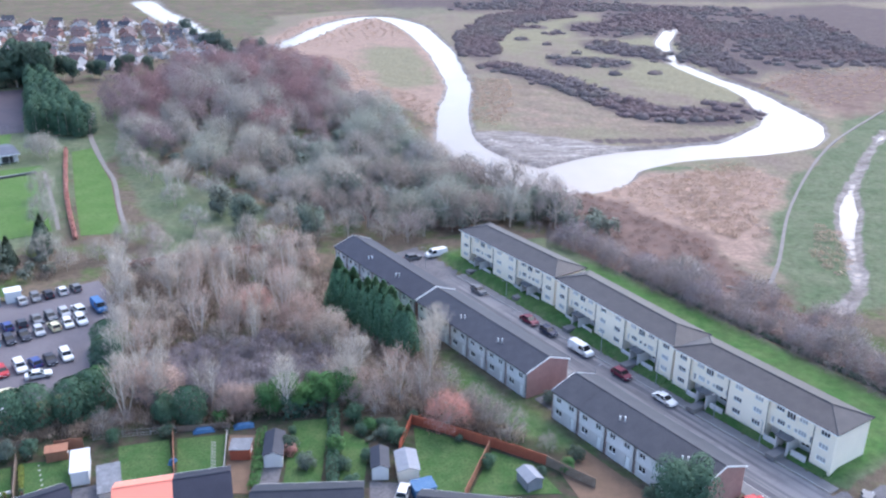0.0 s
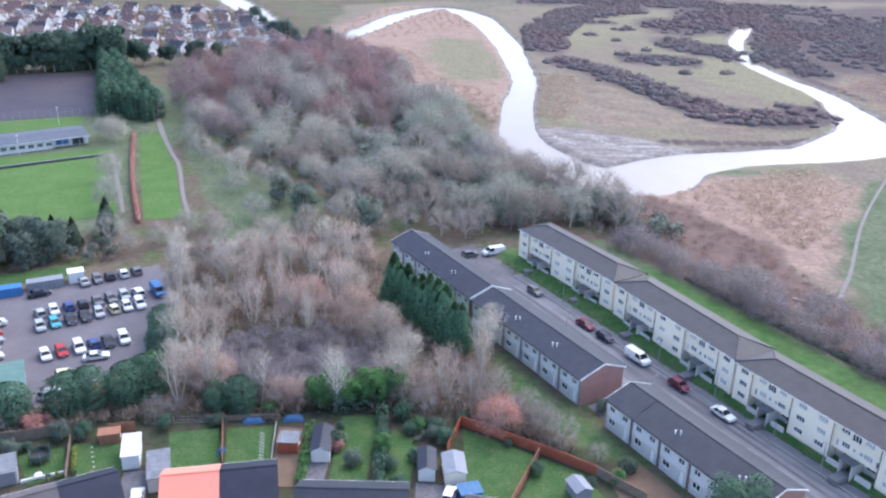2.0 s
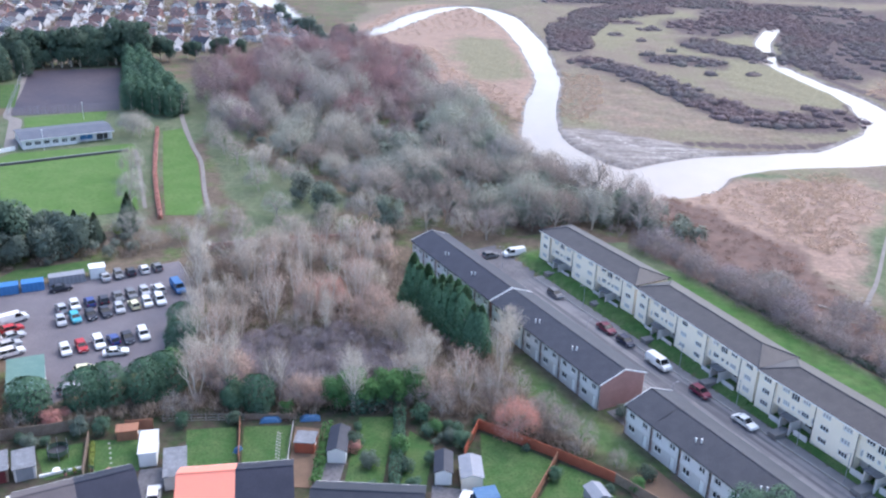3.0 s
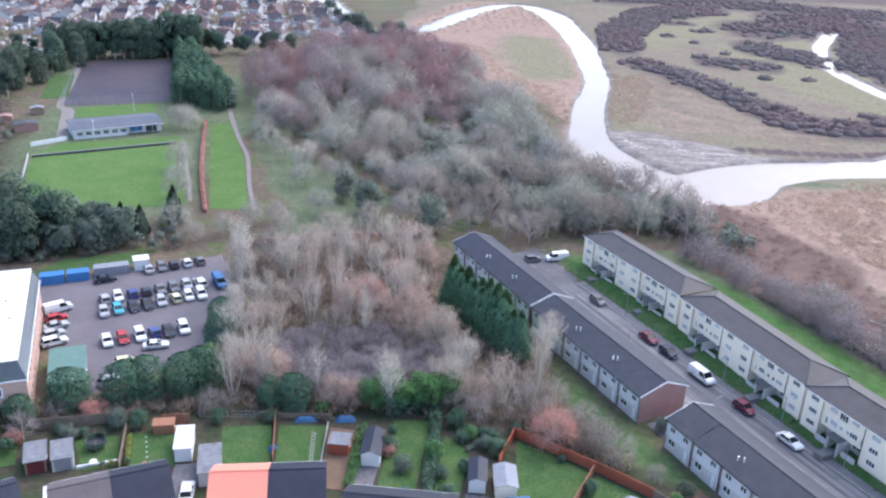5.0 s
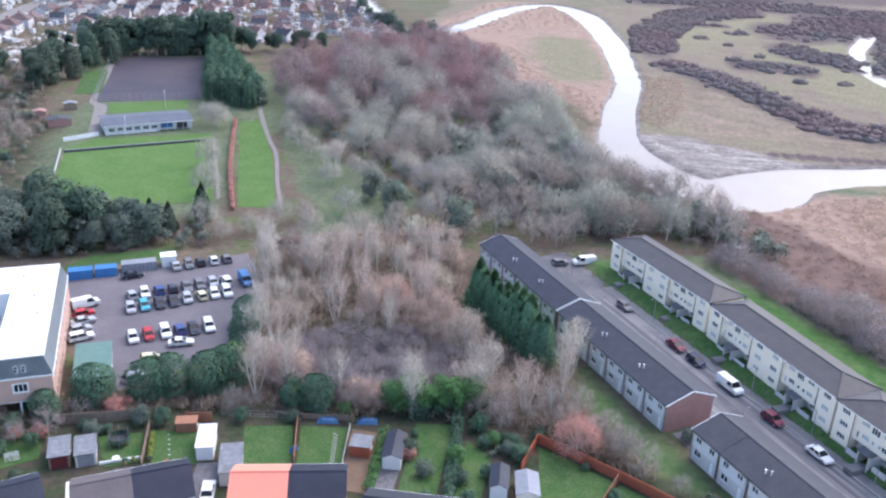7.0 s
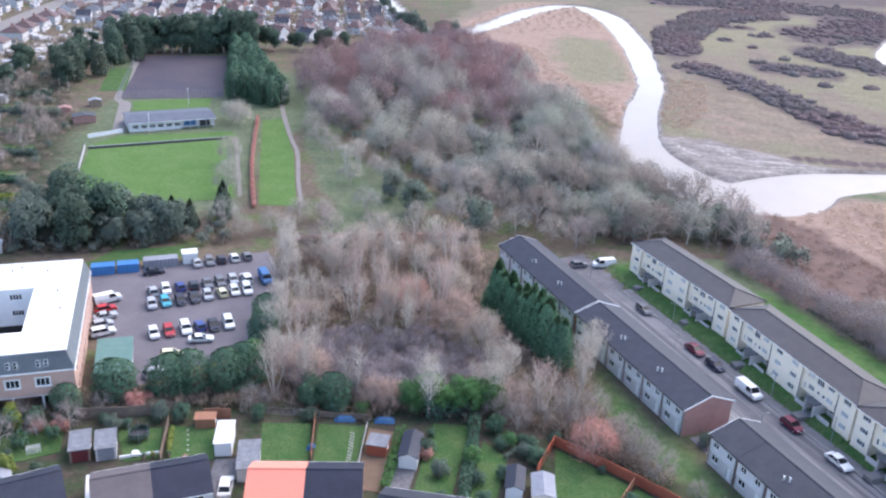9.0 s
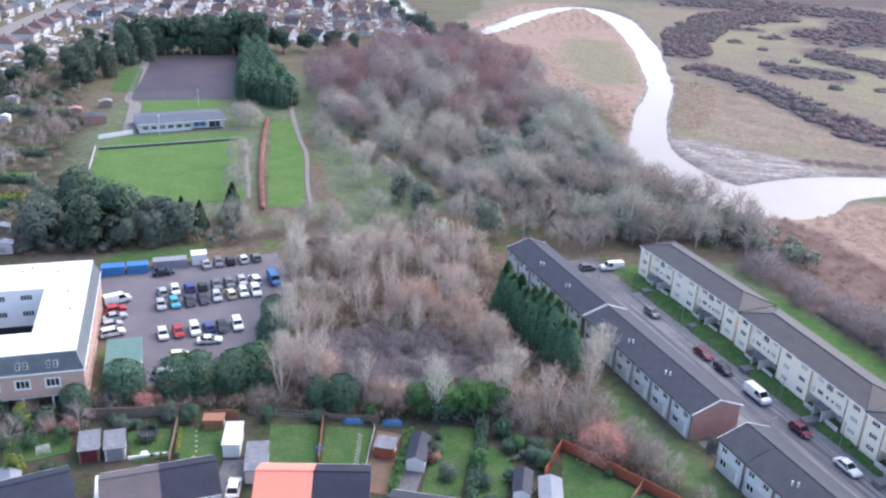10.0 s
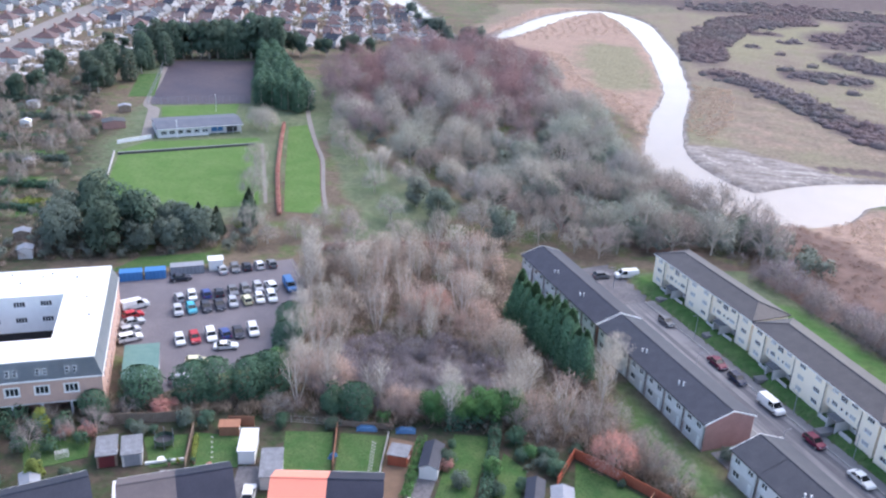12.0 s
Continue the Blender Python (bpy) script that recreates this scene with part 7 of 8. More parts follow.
shed(18.5, 100.2, 25, 2.4, 3.2, 1.8, M_GREYMETAL, M_GREYMETAL, "small glazed greenhouse with a pale roof", "greenhouse")
shed(-51.6, 105.6, 20, 3.0, 1.8, 1.7, M_TANWOOD, M_TANWOOD, "orange-brown wooden garden shed", flat=True)
shed(-71.5, 85.0, 40, 2.4, 3.0, 1.8, M_GREYMETAL, M_WOOD, "small wooden garden shed with grey roof")

hedge([(-22.3, 112.0), (-21.4, 104), (-20.9, 97.6)], 1.5, 1.6, M_LEAF_BRIGHT, "clipped yellow-green hedge beside a drive", 301)
hedge([(-11.9, 119.0), (-10.8, 110), (-9.8, 98.5)], 1.8, 1.9, M_LEAF, "rough dark green shrub hedge between lawns", 302, 0.13)
hedge([(-5.6, 110.0), (-2.0, 116)], 0.8, 1.0, M_LEAF_BLUE, "thin grey-green hedge between gardens", 303)
hedge([(-53.2, 97.0), (-55.6, 102.5)], 0.7, 1.2, M_LEAF_GOLD, "yellowing climbing plants on a fence", 304, 0.12)
hedge([(-20, 117.5), (-14, 120.0)], 3.0, 3.2, M_LEAF, "tall bright green hedge at the garden's end", 305, 0.16)

round_kinds = [conifer(150 + i, 3.0, 3.4, "round", leaf, 1300, 0.17, label, "garden_shrub", "garden shrubs") for i, (leaf, label) in enumerate((
    (M_LEAF, "rounded dark green garden shrub"), (M_LEAF_BRIGHT, "bright green garden shrub in leaf"), (M_LEAF_BLUE, "grey-green rounded garden shrub")))]
place(round_kinds[2:], [at_road(38.4, -2.2)[:2]], 48, (0.8, 0.9))
place(round_kinds, [(-5.8, 113.4), (-3.0, 111.6), (-1.2, 110.4), (-8.2, 116.2), (-14.2, 103.5), (-10.3, 107.2), (-12.4, 121), (-2.2, 113.8), (-7.0, 98.8), (-33.6, 114.4), (24.4, 103.4), (-29.6, 115.4), (-64.2, 100.6), (-59.0, 105.2)], 41, (0.6, 1.0))
retire(round_kinds)
tall_kinds = [conifer(160 + i, 6.0, 5.4, ("round", "round", "column")[i], leaf, 3300, 0.22, label, "broadleaf_evergreen", "evergreen trees") for i, (leaf, label) in enumerate((
    (M_LEAF, "dense round dark green evergreen tree"), (M_LEAF_BRIGHT, "bright green evergreen tree by the gardens"), (M_LEAF, "broad dark green evergreen by the car park")))]
place(tall_kinds[1:2], [(-22.2, 118.4), (-20.2, 121.2), (-17.0, 119.4), (-13.8, 120.4)], 47, (0.85, 1.1))
place(tall_kinds, [(-38.6, 115.6), (-34.5, 116.2), (-10.4, 122.0), (-51.8, 123), (-51.9, 127.5), (-53.2, 131.5), (-73.6, 103.0), (-54.2, 136.0), (-56, 139.6)], 43, (0.8, 1.1))
place(tall_kinds[2:], [(-61.2, 112.4), (-58.6, 114.2), (-53.2, 116.2), (-51.0, 119.0), (-68.4, 108.4)], 46, (1.15, 1.3))
retire(tall_kinds)
gold_kinds = [conifer(170, 3.6, 3.0, "round", M_LEAF_GOLD, 1300, 0.24, "yellow-green shrub below the office", "golden_shrub", "golden shrubs")]
place(gold_kinds, [(-79.6, 98.0), (-77.8, 96.6), (-72.0, 86.6), (-88.4, 183.2)], 44, (0.75, 1.1))
retire(gold_kinds)
dark_tree = conifer(171, 9.0, 9.5, "round", M_LEAF, 11000, 0.2, "large dark green evergreen beside the road's terrace", "evergreen_tree")
place([dark_tree], [(39.0, 93.2)], 45, (1.0, 1.0))
retire([dark_tree])


def trampoline(x, y):
    ob = thing("trampoline", pose(x, y, 0.07), "round dark trampoline with netting on a lawn", "trampoline")
    bm = bmesh.new()
    tube(bm, (0, 0, 0.7), (0, 0, 0.76), 1.5, 1.5, 20)
    part("mat", bm, M_DARK, ob)
    for k in range(6):
        t = k * math.tau / 6
        bm = bmesh.new()
        tube(bm, (1.5 * math.cos(t), 1.5 * math.sin(t), 0), (1.5 * math.cos(t), 1.5 * math.sin(t), 2.3), 0.04, 0.04)
        part("post", bm, M_GREYMETAL, ob)
    bm = bmesh.new()
    for k in range(20):
        t, u = k * math.tau / 20, (k + 1) * math.tau / 20
        slab(bm, [(1.5 * math.cos(t), 1.5 * math.sin(t), 0.78), (1.5 * math.cos(u), 1.5 * math.sin(u), 0.78), (1.5 * math.cos(u), 1.5 * math.sin(u), 1.5), (1.5 * math.cos(t), 1.5 * math.sin(t), 1.5)], 0.01, (math.cos(t), math.sin(t), 0))
    part("net", bm, M_LEAF_DARK, ob)


trampoline(-59.4, 99.6)


def stepping_stones():
    for k in range(20):
        f = (k // 2) / 9
        bm = boxes((-0.17, -0.12, 0, 0.17, 0.12, 0.05), bevel=0.02)
        part_ob = part("stepping_stone", bm, M_KERB, None, "", pose(-29.6 + 1.6 * f + 0.45 * (k % 2), 110.0 - 7.0 * f - 0.25 * (k % 2), 0.07, 0, 0, 12 + 20 * (k % 3)))
        tagged(part_ob, "pale concrete stepping stone on a lawn", "stone", "stepping stones")
    for k in range(5):
        part_ob = part("stepping_stone", boxes((-0.16, -0.16, 0, 0.16, 0.16, 0.05), bevel=0.02), M_KERB, None, "", pose(-53.6 + 0.6 * k, 103.6 - 1.15 * k, 0.07))
        tagged(part_ob, "small pale stepping stone on a lawn", "stone", "stepping stones")


stepping_stones()
vehicle("saloon", "white", face(-42.0, 92.2, 0.08, 108), "on a drive between houses", "garden row cars")
vehicle("hatchback", "white", face(0.4, 97.4, 0.08, 80), "in a yard by two sheds", "garden row cars")


def garden_table(x, y):
    ob = thing("garden_table", pose(x, y, 0.09), "small round white garden table", "table")
    bm = bmesh.new()
    tube(bm, (0, 0, 0.7), (0, 0, 0.75), 0.55, 0.55, 16)
    part("tabletop", bm, M_WHITE, ob)
    bm = bmesh.new()
    tube(bm, (0, 0, 0), (0, 0, 0.7), 0.05, 0.04)
    part("leg", bm, M_WHITE, ob)


garden_table(-57.6, 95.6)


def clothes_airer(x, y, deg):
    ob = thing("clothes_airer", pose(x, y, 0.06, 0, 0, deg), "folding white metal clothes airer on a lawn", "clothes airer")
    for side in (-1, 1):
        bm = bmesh.new()
        for k in range(6):
            z = 0.1 + 0.19 * k
            tube(bm, (-0.9, side * (0.55 - 0.45 * k / 5), z), (0.9, side * (0.55 - 0.45 * k / 5), z), 0.025, 0.025, 5)
        for x in (-0.9, 0.9):
            tube(bm, (x, side * 0.58, 0), (x, side * 0.08, 1.08), 0.03, 0.03, 5)
        part("side_frame", bm, M_WHITE, ob)


clothes_airer(-72.1, 92.6, 40)


def flower_pot(x, y, size, material):
    ob = thing("flower_pot", pose(x, y, 0.09), "small potted plant on a patio", "flower pot", "flower pots")
    bm = bmesh.new()
    tube(bm, (0, 0, 0), (0, 0, size), size * 0.36, size * 0.5, 10)
    part("pot", bm, M_BRICK, ob)
    v, f = leafy(int(x * -7) % 90, size * 1.6, size * 1.8, "round", 120, 0.12)
    part("plant", crown_mesh([p + Vector((0, 0, size * 0.6)) for p in v], f, material, 0.4), material, ob)


for x, y, size, leaf in ((-56.2, 95.4, 0.5, M_LEAF), (-55.2, 96.2, 0.4, M_LEAF_GOLD), (-53.0, 96.8, 0.5, M_LEAF), (-50.4, 96.6, 0.45, M_TWIG_RUST), (-31.0, 99.0, 0.5, M_LEAF), (-29.4, 99.8, 0.4, M_LEAF_BRIGHT), (-26.6, 99.4, 0.5, M_LEAF), (-27.0, 101.8, 0.4, M_LEAF_GOLD)):
    flower_pot(x, y, size, leaf)


def tarpaulin(x, y, deg, w, d, label):
    r = random.Random(int(x * 10))
    bm = bmesh.new()
    n = 5
    g = [[bm.verts.new(((i / n - 0.5) * w, (j / n - 0.5) * d, (0.6 if 0 < i < n and 0 < j < n else 0.02) * r.uniform(0.7, 1.2))) for j in range(n + 1)] for i in range(n + 1)]
    for i in range(n):
        for j in range(n):
            bm.faces.new((g[i][j], g[i + 1][j], g[i + 1][j + 1], g[i][j + 1]))
    ob = part("tarpaulin", bm, M_TARP, None, "", pose(x, y, 0.06, 0, 0, deg))
    tagged(ob, label, "tarpaulin")


tarpaulin(-25.6, 114.4, 15, 3.2, 1.6, "crumpled blue tarpaulin over a garden heap")
tarpaulin(-34.2, 104.6, 70, 1.6, 0.8, "small blue cover beside a fence")
tarpaulin(-31.6, 113.0, 15, 3.4, 1.4, "blue cover at the garden's end")
strip("bare_slope", road_xy([(50, -6.5), (64, -6.5), (70, -11), (62, -16), (52, -13)]), 0.05, M_EARTH, "bare brown slope below the end terrace", "ground")

# ---------------------------------------------------------------- the park
def pavilion():
    m = pose(-147.0, 244.8, 0, 0, 0, math.degrees(math.atan2(16.5, 21)))
    ob = thing("pavilion", m, "low pavilion with grey roof and pale blue veranda", "pavilion")
    L, D, h = 27.0, 14.0, 2.8
    holes = [(1.0 + 2.6 * k, 0.9, 2.8 + 2.6 * k, 2.2) for k in range(6)]
    bm = bmesh.new()
    pierced(bm, 0, 16, 0, h, 0, 0.25, holes)
    part("front_wall", bm, M_PANEL, ob, "pale grey front wall")
    for x in holes:
        window(ob, x[0], 0.08, x[1], 1.8, 1.3, 3)
    bm = bmesh.new()
    pierced(bm, 16, L, 0, h, 1.6, 1.85, [(17.2, 0.6, 21.0, 2.2), (22.2, 0.1, 25.6, 2.2)])
    part("veranda_wall", bm, M_PANEL, ob, "pale blue veranda wall")
    part("shutter", boxes((17.2, 1.7, 0.6, 21.0, 1.76, 2.2)), M_BLUE, ob)
    part("shutter", boxes((22.2, 1.7, 0.1, 25.6, 1.76, 2.2)), M_DARK, ob)
    part("back_walls", boxes((0, 0.25, 0, 0.25, D, h), (L - 0.25, 1.85, 0, L, D, h), (0.25, D - 0.25, 0, L - 0.25, D, h)), M_RENDER2, ob)
    bm = bmesh.new()
    slab(bm, [(-0.4, -0.6, h + 0.1), (L + 0.4, -0.6, h + 0.1), (L + 0.4, D / 2, h + 1.0), (-0.4, D / 2, h + 1.0)], 0.15)
    slab(bm, [(-0.4, D / 2, h + 1.0), (L + 0.4, D / 2, h + 1.0), (L + 0.4, D + 0.4, h + 0.1), (-0.4, D + 0.4, h + 0.1)], 0.15)
    part("roof", bm, M_PAVROOF, ob, "low grey roof")
    part("fascia", boxes((-0.4, -0.66, h - 0.1, L + 0.4, -0.605, h + 0.12)), M_WHITE, ob)
    for k in range(5):
        bm = bmesh.new()
        tube(bm, (16.4 + 2.5 * k, -0.35, 0), (16.4 + 2.5 * k, -0.35, h), 0.06, 0.06)
        part("veranda_post", bm, M_WHITE, ob)


pavilion()


def rail(name, pts, high, label, material, gap=2.5, mesh_panel=False):
    ob = thing(name, pose(pts[0][0], pts[0][1], 0), label, "fence")
    o = Vector((pts[0][0], pts[0][1], 0))
    for (x, y), (x2, y2) in zip(pts, pts[1:]):
        a, b = Vector((x, y, 0)) - o, Vector((x2, y2, 0)) - o
        n = max(1, round((b - a).length / gap))
        for k in range(n + 1):
            p = a.lerp(b, k / n)
            bm = bmesh.new()
            tube(bm, p, p + Vector((0, 0, high)), 0.05, 0.05, 5)
            part("post", bm, material, ob)
        for z in ((high, high * 0.5, 0.15) if not mesh_panel else [high * f for f in (0.05, 0.25, 0.5, 0.75, 1.0)]):
            bm = bmesh.new()
            tube(bm, a + Vector((0, 0, z)), b + Vector((0, 0, z)), 0.03, 0.03, 4)
            part("rail", bm, material, ob)
    return ob


rail("court_fence", [(-173.5, 282), (-141, 299)], 2.8, "tall grey wire fence before the tennis court", M_GREYMETAL, 2.5, True)
rail("court_fence", [(-173.8, 282.4), (-208, 354)], 2.8, "tall grey wire fence along the tennis court", M_GREYMETAL, 4.0, True)


def board(name, a, b, high, thick, material, label, category="edging"):
    """A low straight wall or board between two plan points."""
    deg, w = math.degrees(math.atan2(b[1] - a[1], b[0] - a[0])), math.dist(a, b)
    ob = part(name, boxes((0, -thick / 2, -0.1, w, thick / 2, high), bevel=0.02), material, None, "", pose(a[0], a[1], 0, 0, 0, deg))
    return tagged(ob, label, category)


board("green_edging", (-148.6, 224.8), (-115.8, 249.8), 0.55, 0.35, M_DARK, "dark ditch board along the bowling green")
board("green_kerb", (-148.9, 225.4), (-116.0, 250.4), 0.62, 0.2, M_KERB, "pale kerb above the bowling green")
board("white_fence", (-155.0, 234.4), (-148.8, 243.8), 1.3, 0.15, M_WHITE, "white board fence beside the pavilion", "fence")
board("brick_wall", (-150.5, 226), (-139.0, 205), 0.9, 0.3, M_KERB, "pale low wall beside the bowling green", "wall")
board("park_wall", (-65.0, 178.0), (-50.0, 185.5), 1.6, 0.35, M_BRICK, "brown brick wall at the park's edge", "wall")
board("park_wall", (-49.8, 185.6), (-33.5, 190.0), 1.6, 0.35, M_BRICK, "brown brick wall at the park's edge", "wall")

hedge([(-116.5, 274.5), (-107, 250), (-98.5, 229), (-90.5, 211), (-83, 195)], 0.9, 1.5, M_TWIG_RUST, "rust-brown beech hedge beside the park lawn", 310, 0.22, "beech_hedge")
hedge([(-64.5, 178.2), (-46.3, 184), (-32.2, 193)], 1.3, 1.3, M_BRACKEN, "brown bramble bank between park grass and copse", 311, 0.2, "bramble_hedge")
strip("park_lawn", [(-114.5, 274), (-109.8, 279), (-98.8, 257.6), (-90.8, 242.4), (-80.8, 217.5), (-73.5, 200), (-83, 198), (-96.6, 230)], 0.05, M_GREEN, "bright mown grass beside the hedge", "lawn")

# floodlight posts
for x, y in ((-146.5, 283), (-141, 246.5)):
    ob = thing("lamp_post", pose(x, y, 0), "slim white lamp post by the courts", "lamp post", "park lamp posts")
    bm = bmesh.new()
    tube(bm, (0, 0, 0), (0, 0, 6.0), 0.09, 0.06)
    part("pole", bm, M_WHITE, ob)
    part("lamp_head", boxes((-0.35, -0.15, 6.0, 0.35, 0.15, 6.15), bevel=0.03), M_WHITE, ob)

# conifers round the court
wall_kinds = [conifer(180 + i, 18.0, 9.0, ("round", "round", "column")[i], M_LEAF_DARK, 1900, 0.64, "tall dark pine in the belt behind the court", "pine_tree", "pine belt") for i in range(3)]
belt = [(-214 + 3.3 * k, 357 + 1.8 * k) for k in range(15)] + [(-216 + 3.6 * k, 363 + 2.0 * k) for k in range(14)]
place(wall_kinds, belt, 51, (0.78, 1.12))
side = [(-218, 330), (-222, 345), (-214, 320), (-210, 304), (-204, 292), (-222, 358), (-226, 340), (-216, 312), (-206, 335), (-203, 345), (-203, 326), (-200, 312), (-206, 312), (-203, 300), (-212, 342), (-199, 290)]
place(wall_kinds, side, 52, (0.62, 0.9))
retire(wall_kinds)
wall_tall = [conifer(188, 13.0, 9.0, "round", M_LEAF_DARK, 2200, 0.55, "dark round-headed tree beyond the court", "court_tree", "court trees")]
hedge_kinds = [conifer(190 + i, 11.0, 5.2, "column", M_LEAF, 1000, 0.46, "clipped dark conifer in the court's tall hedge", "hedge_conifer", "court hedge") for i in range(2)]
place(hedge_kinds, scatter([(-138, 299), (-117, 292), (-116, 297), (-150, 352), (-190, 412), (-180, 392), (-170, 372)], 3.1, 53, 4000), 53, (0.92, 1.0))
place(wall_tall, [(-176 + 5.6 * k, 390 + 2.6 * k - 7 * (k % 2)) for k in range(9)], 54, (0.55, 1.0))
retire(wall_tall)
retire(hedge_kinds)

# trees between the green and the car park
park_kinds = [conifer(200, 12.0, 9.0, "round", M_LEAF_DARK, 4800, 0.32, "large dark green evergreen below the bowling green", "evergreen_tree", "park evergreens"),
              conifer(201, 8.5, 8.0, "round", M_LEAF_BLUE, 3800, 0.28, "rounded grey-green evergreen below the bowling green", "evergreen_tree", "park evergreens"),
              conifer(202, 7.0, 4.4, "cone", M_LEAF_DARK, 1800, 0.34, "dark conical evergreen below the bowling green", "evergreen_tree", "park evergreens")]
for spots, kind, seed in (([(-113, 164), (-117, 170), (-109, 159), (-121, 175), (-106, 166)], 0, 61), ([(-103, 163.5), (-97, 166.5), (-93.5, 171), (-119, 158), (-124, 164), (-107, 172), (-100, 173), (-127, 170)], 1, 62), ([(-90.5, 176.5), (-88.5, 189.5), (-87, 185), (-96, 178)], 2, 63)):
    place([park_kinds[kind]], spots, seed, (0.95, 1.25))
retire(park_kinds)
lone_kinds = [bare_kind("park_tree", "grey leafless tree on the park grass", "park trees", 210 + i, 8.0 + i, 9.0, twig=M_TWIG_GREY, sprigs=2600, size=0.45, slim=0.032) for i in range(3)]
place(lone_kinds, [(-59.5, 185.5), (-55.4, 201.5), (-86.7, 253.5), (-41.6, 199), (-31.6, 201.5), (-56, 225), (-66, 221), (-62, 232), (-79, 243), (-24, 196), (-17, 199), (-50, 189), (-36, 206), (-93, 266), (-8, 197),
                   (-122, 268), (-118.5, 265), (-125.5, 271), (-84, 181), (-78, 177), (-73, 182), (-99, 214), (-104, 226), (-94, 203), (-69, 190), (-64, 194), (2, 200), (9, 203), (-2, 196)], 65, (0.6, 1.05))
retire(lone_kinds)
wall_tree = [conifer(186, 11.0, 8.0, "round", M_LEAF_DARK, 2600, 0.45, "dark evergreen among the allotments", "evergreen_tree", "allotment evergreens")]
allot_kinds = [bare_kind("garden_tree", "grey leafless tree among allotment hedges", "allotment trees", 220 + i, 7.5, 7.5, twig=M_TWIG_BROWN, limbs=7, branches=9, sprigs=1300, size=0.6, slim=0.05) for i in range(2)]
place(allot_kinds, scatter([(-140, 168), (-150, 200), (-165, 232), (-200, 280), (-260, 300), (-230, 240), (-175, 175), (-150, 160)], 11.5, 66, 1500), 67, (0.6, 1.15))
place(wall_tree, [(-214.7, 276), (-219, 270), (-226, 300), (-232, 312), (-240, 318), (-229, 326)], 55, (0.6, 0.9))
retire(wall_tree)
retire(allot_kinds)

# allotment strips, hedges and sheds
for k, (a, b, wide, leaf) in enumerate((((-150, 176), (-139, 181), 3.2, M_LEAF_GOLD), ((-156, 172), (-139, 176.5), 2.0, M_LEAF), ((-170, 186), (-146, 193), 1.6, M_LEAF), ((-185, 205), (-158, 214), 1.8, M_LEAF_BLUE),
                                        ((-200, 222), (-170, 232), 1.6, M_LEAF), ((-215, 245), (-180, 255), 2.0, M_LEAF_BLUE), ((-224, 266), (-196, 276), 3.4, M_LEAF_DARK), ((-160, 196), (-150, 176), 1.2, M_LEAF))):
    hedge([a, b], wide, 1.8, leaf, "yellow-green garden hedge" + " between allotments" if leaf is M_LEAF_GOLD else "rough green hedge between allotments", 320 + k, 0.3)
for k, pts in enumerate(([(-152, 168), (-138, 172), (-138, 176), (-154, 173)], [(-168, 188), (-148, 194), (-152, 200), (-172, 194)], [(-182, 207), (-160, 215), (-164, 222), (-186, 214)], [(-210, 247), (-182, 256), (-186, 264), (-214, 256)],
                         [(-186, 289), (-178, 294), (-196, 330), (-204, 326)])):
    garden_lawn(pts, "strip of grass between hedges", M_LAWN)
for x, y, deg, w, d, roof, walls, words in ((-167, 251, 38, 7, 5, M_DARK, M_BRICK, "dark red-brown clubhouse shed"), (-175, 270, 38, 4, 3, M_GREYMETAL, M_WOOD, "grey-roofed wooden allotment shed"), (-164, 205, 30, 3, 2.2, M_GREYMETAL, M_WOOD, "small allotment shed"),
                                            (-192, 240, 20, 3, 2.4, M_WHITE, M_WHITE, "small pale allotment shed"), (-206, 262, 20, 4, 2.4, M_GREYMETAL, M_WHITE, "pale allotment greenhouse"), (-131, 160, 30, 3.4, 2.6, M_GREYMETAL, M_WOOD, "pale-roofed shed behind the office"),
                                            (-124, 152, 30, 3.0, 2.6, M_GREYMETAL, M_RENDER2, "grey shed behind the office"), (-178, 257, 30, 4, 3, M_BRICK, M_BRICK, "rust-red shed by the court path")):
    shed(x, y, deg, w, d, 2.2, roof, walls, words + (" beside hedges" if len(words.split()) < 4 else ""), "allotment_shed")

# ---------------------------------------------------------------- round the car park
shed(-73.4, 116.2, 29.4, 5.6, 11.6, 2.8, M_TEAL, M_GREYMETAL, "long store with a faded teal roof", "store_shed", flat=True)


def container(x, y, deg, material, label, long=6.0):
    ob = thing("container", pose(x, y, 0.03, 0, 0, deg), label, "container", "containers")
    n = int(long / 0.2)
    wave = [(-long / 2 + long * k / n, 0.04 * (k % 4 > 1)) for k in range(n + 1)]
    bm = bmesh.new()
    slab(bm, [(x, -1.2 - d, 1.9) for x, d in wave] + [(x, 1.2 + d, 1.9) for x, d in wave[::-1]], 1.9)
    part("body", bm, material, ob)
    part("doors", boxes((long / 2 + 0.005, -1.1, 0.1, long / 2 + 0.04, -0.02, 1.8), (long / 2 + 0.005, 0.02, 0.1, long / 2 + 0.04, 1.1, 1.8)), material, ob)


container(-96.6, 149.6, 30, M_BLUE, "blue steel container at the car park's edge", 4.6)
container(-92.4, 152.2, 30, M_BLUE, "blue steel container at the car park's edge", 4.2)
container(-87.4, 156.6, 32, M_GREYMETAL, "long grey steel container at the car park's edge", 7.0)
shed(-82.6, 160.4, 32, 3.0, 2.4, 2.4, M_WHITE, M_WHITE, "small white cabin at the car park's edge", "site_cabin", flat=True)
strip("verge", [(-103, 151), (-97, 155.5), (-84, 163), (-88, 168), (-101, 160)], 0.06, M_LAWN, "grass bank behind the containers", "lawn")

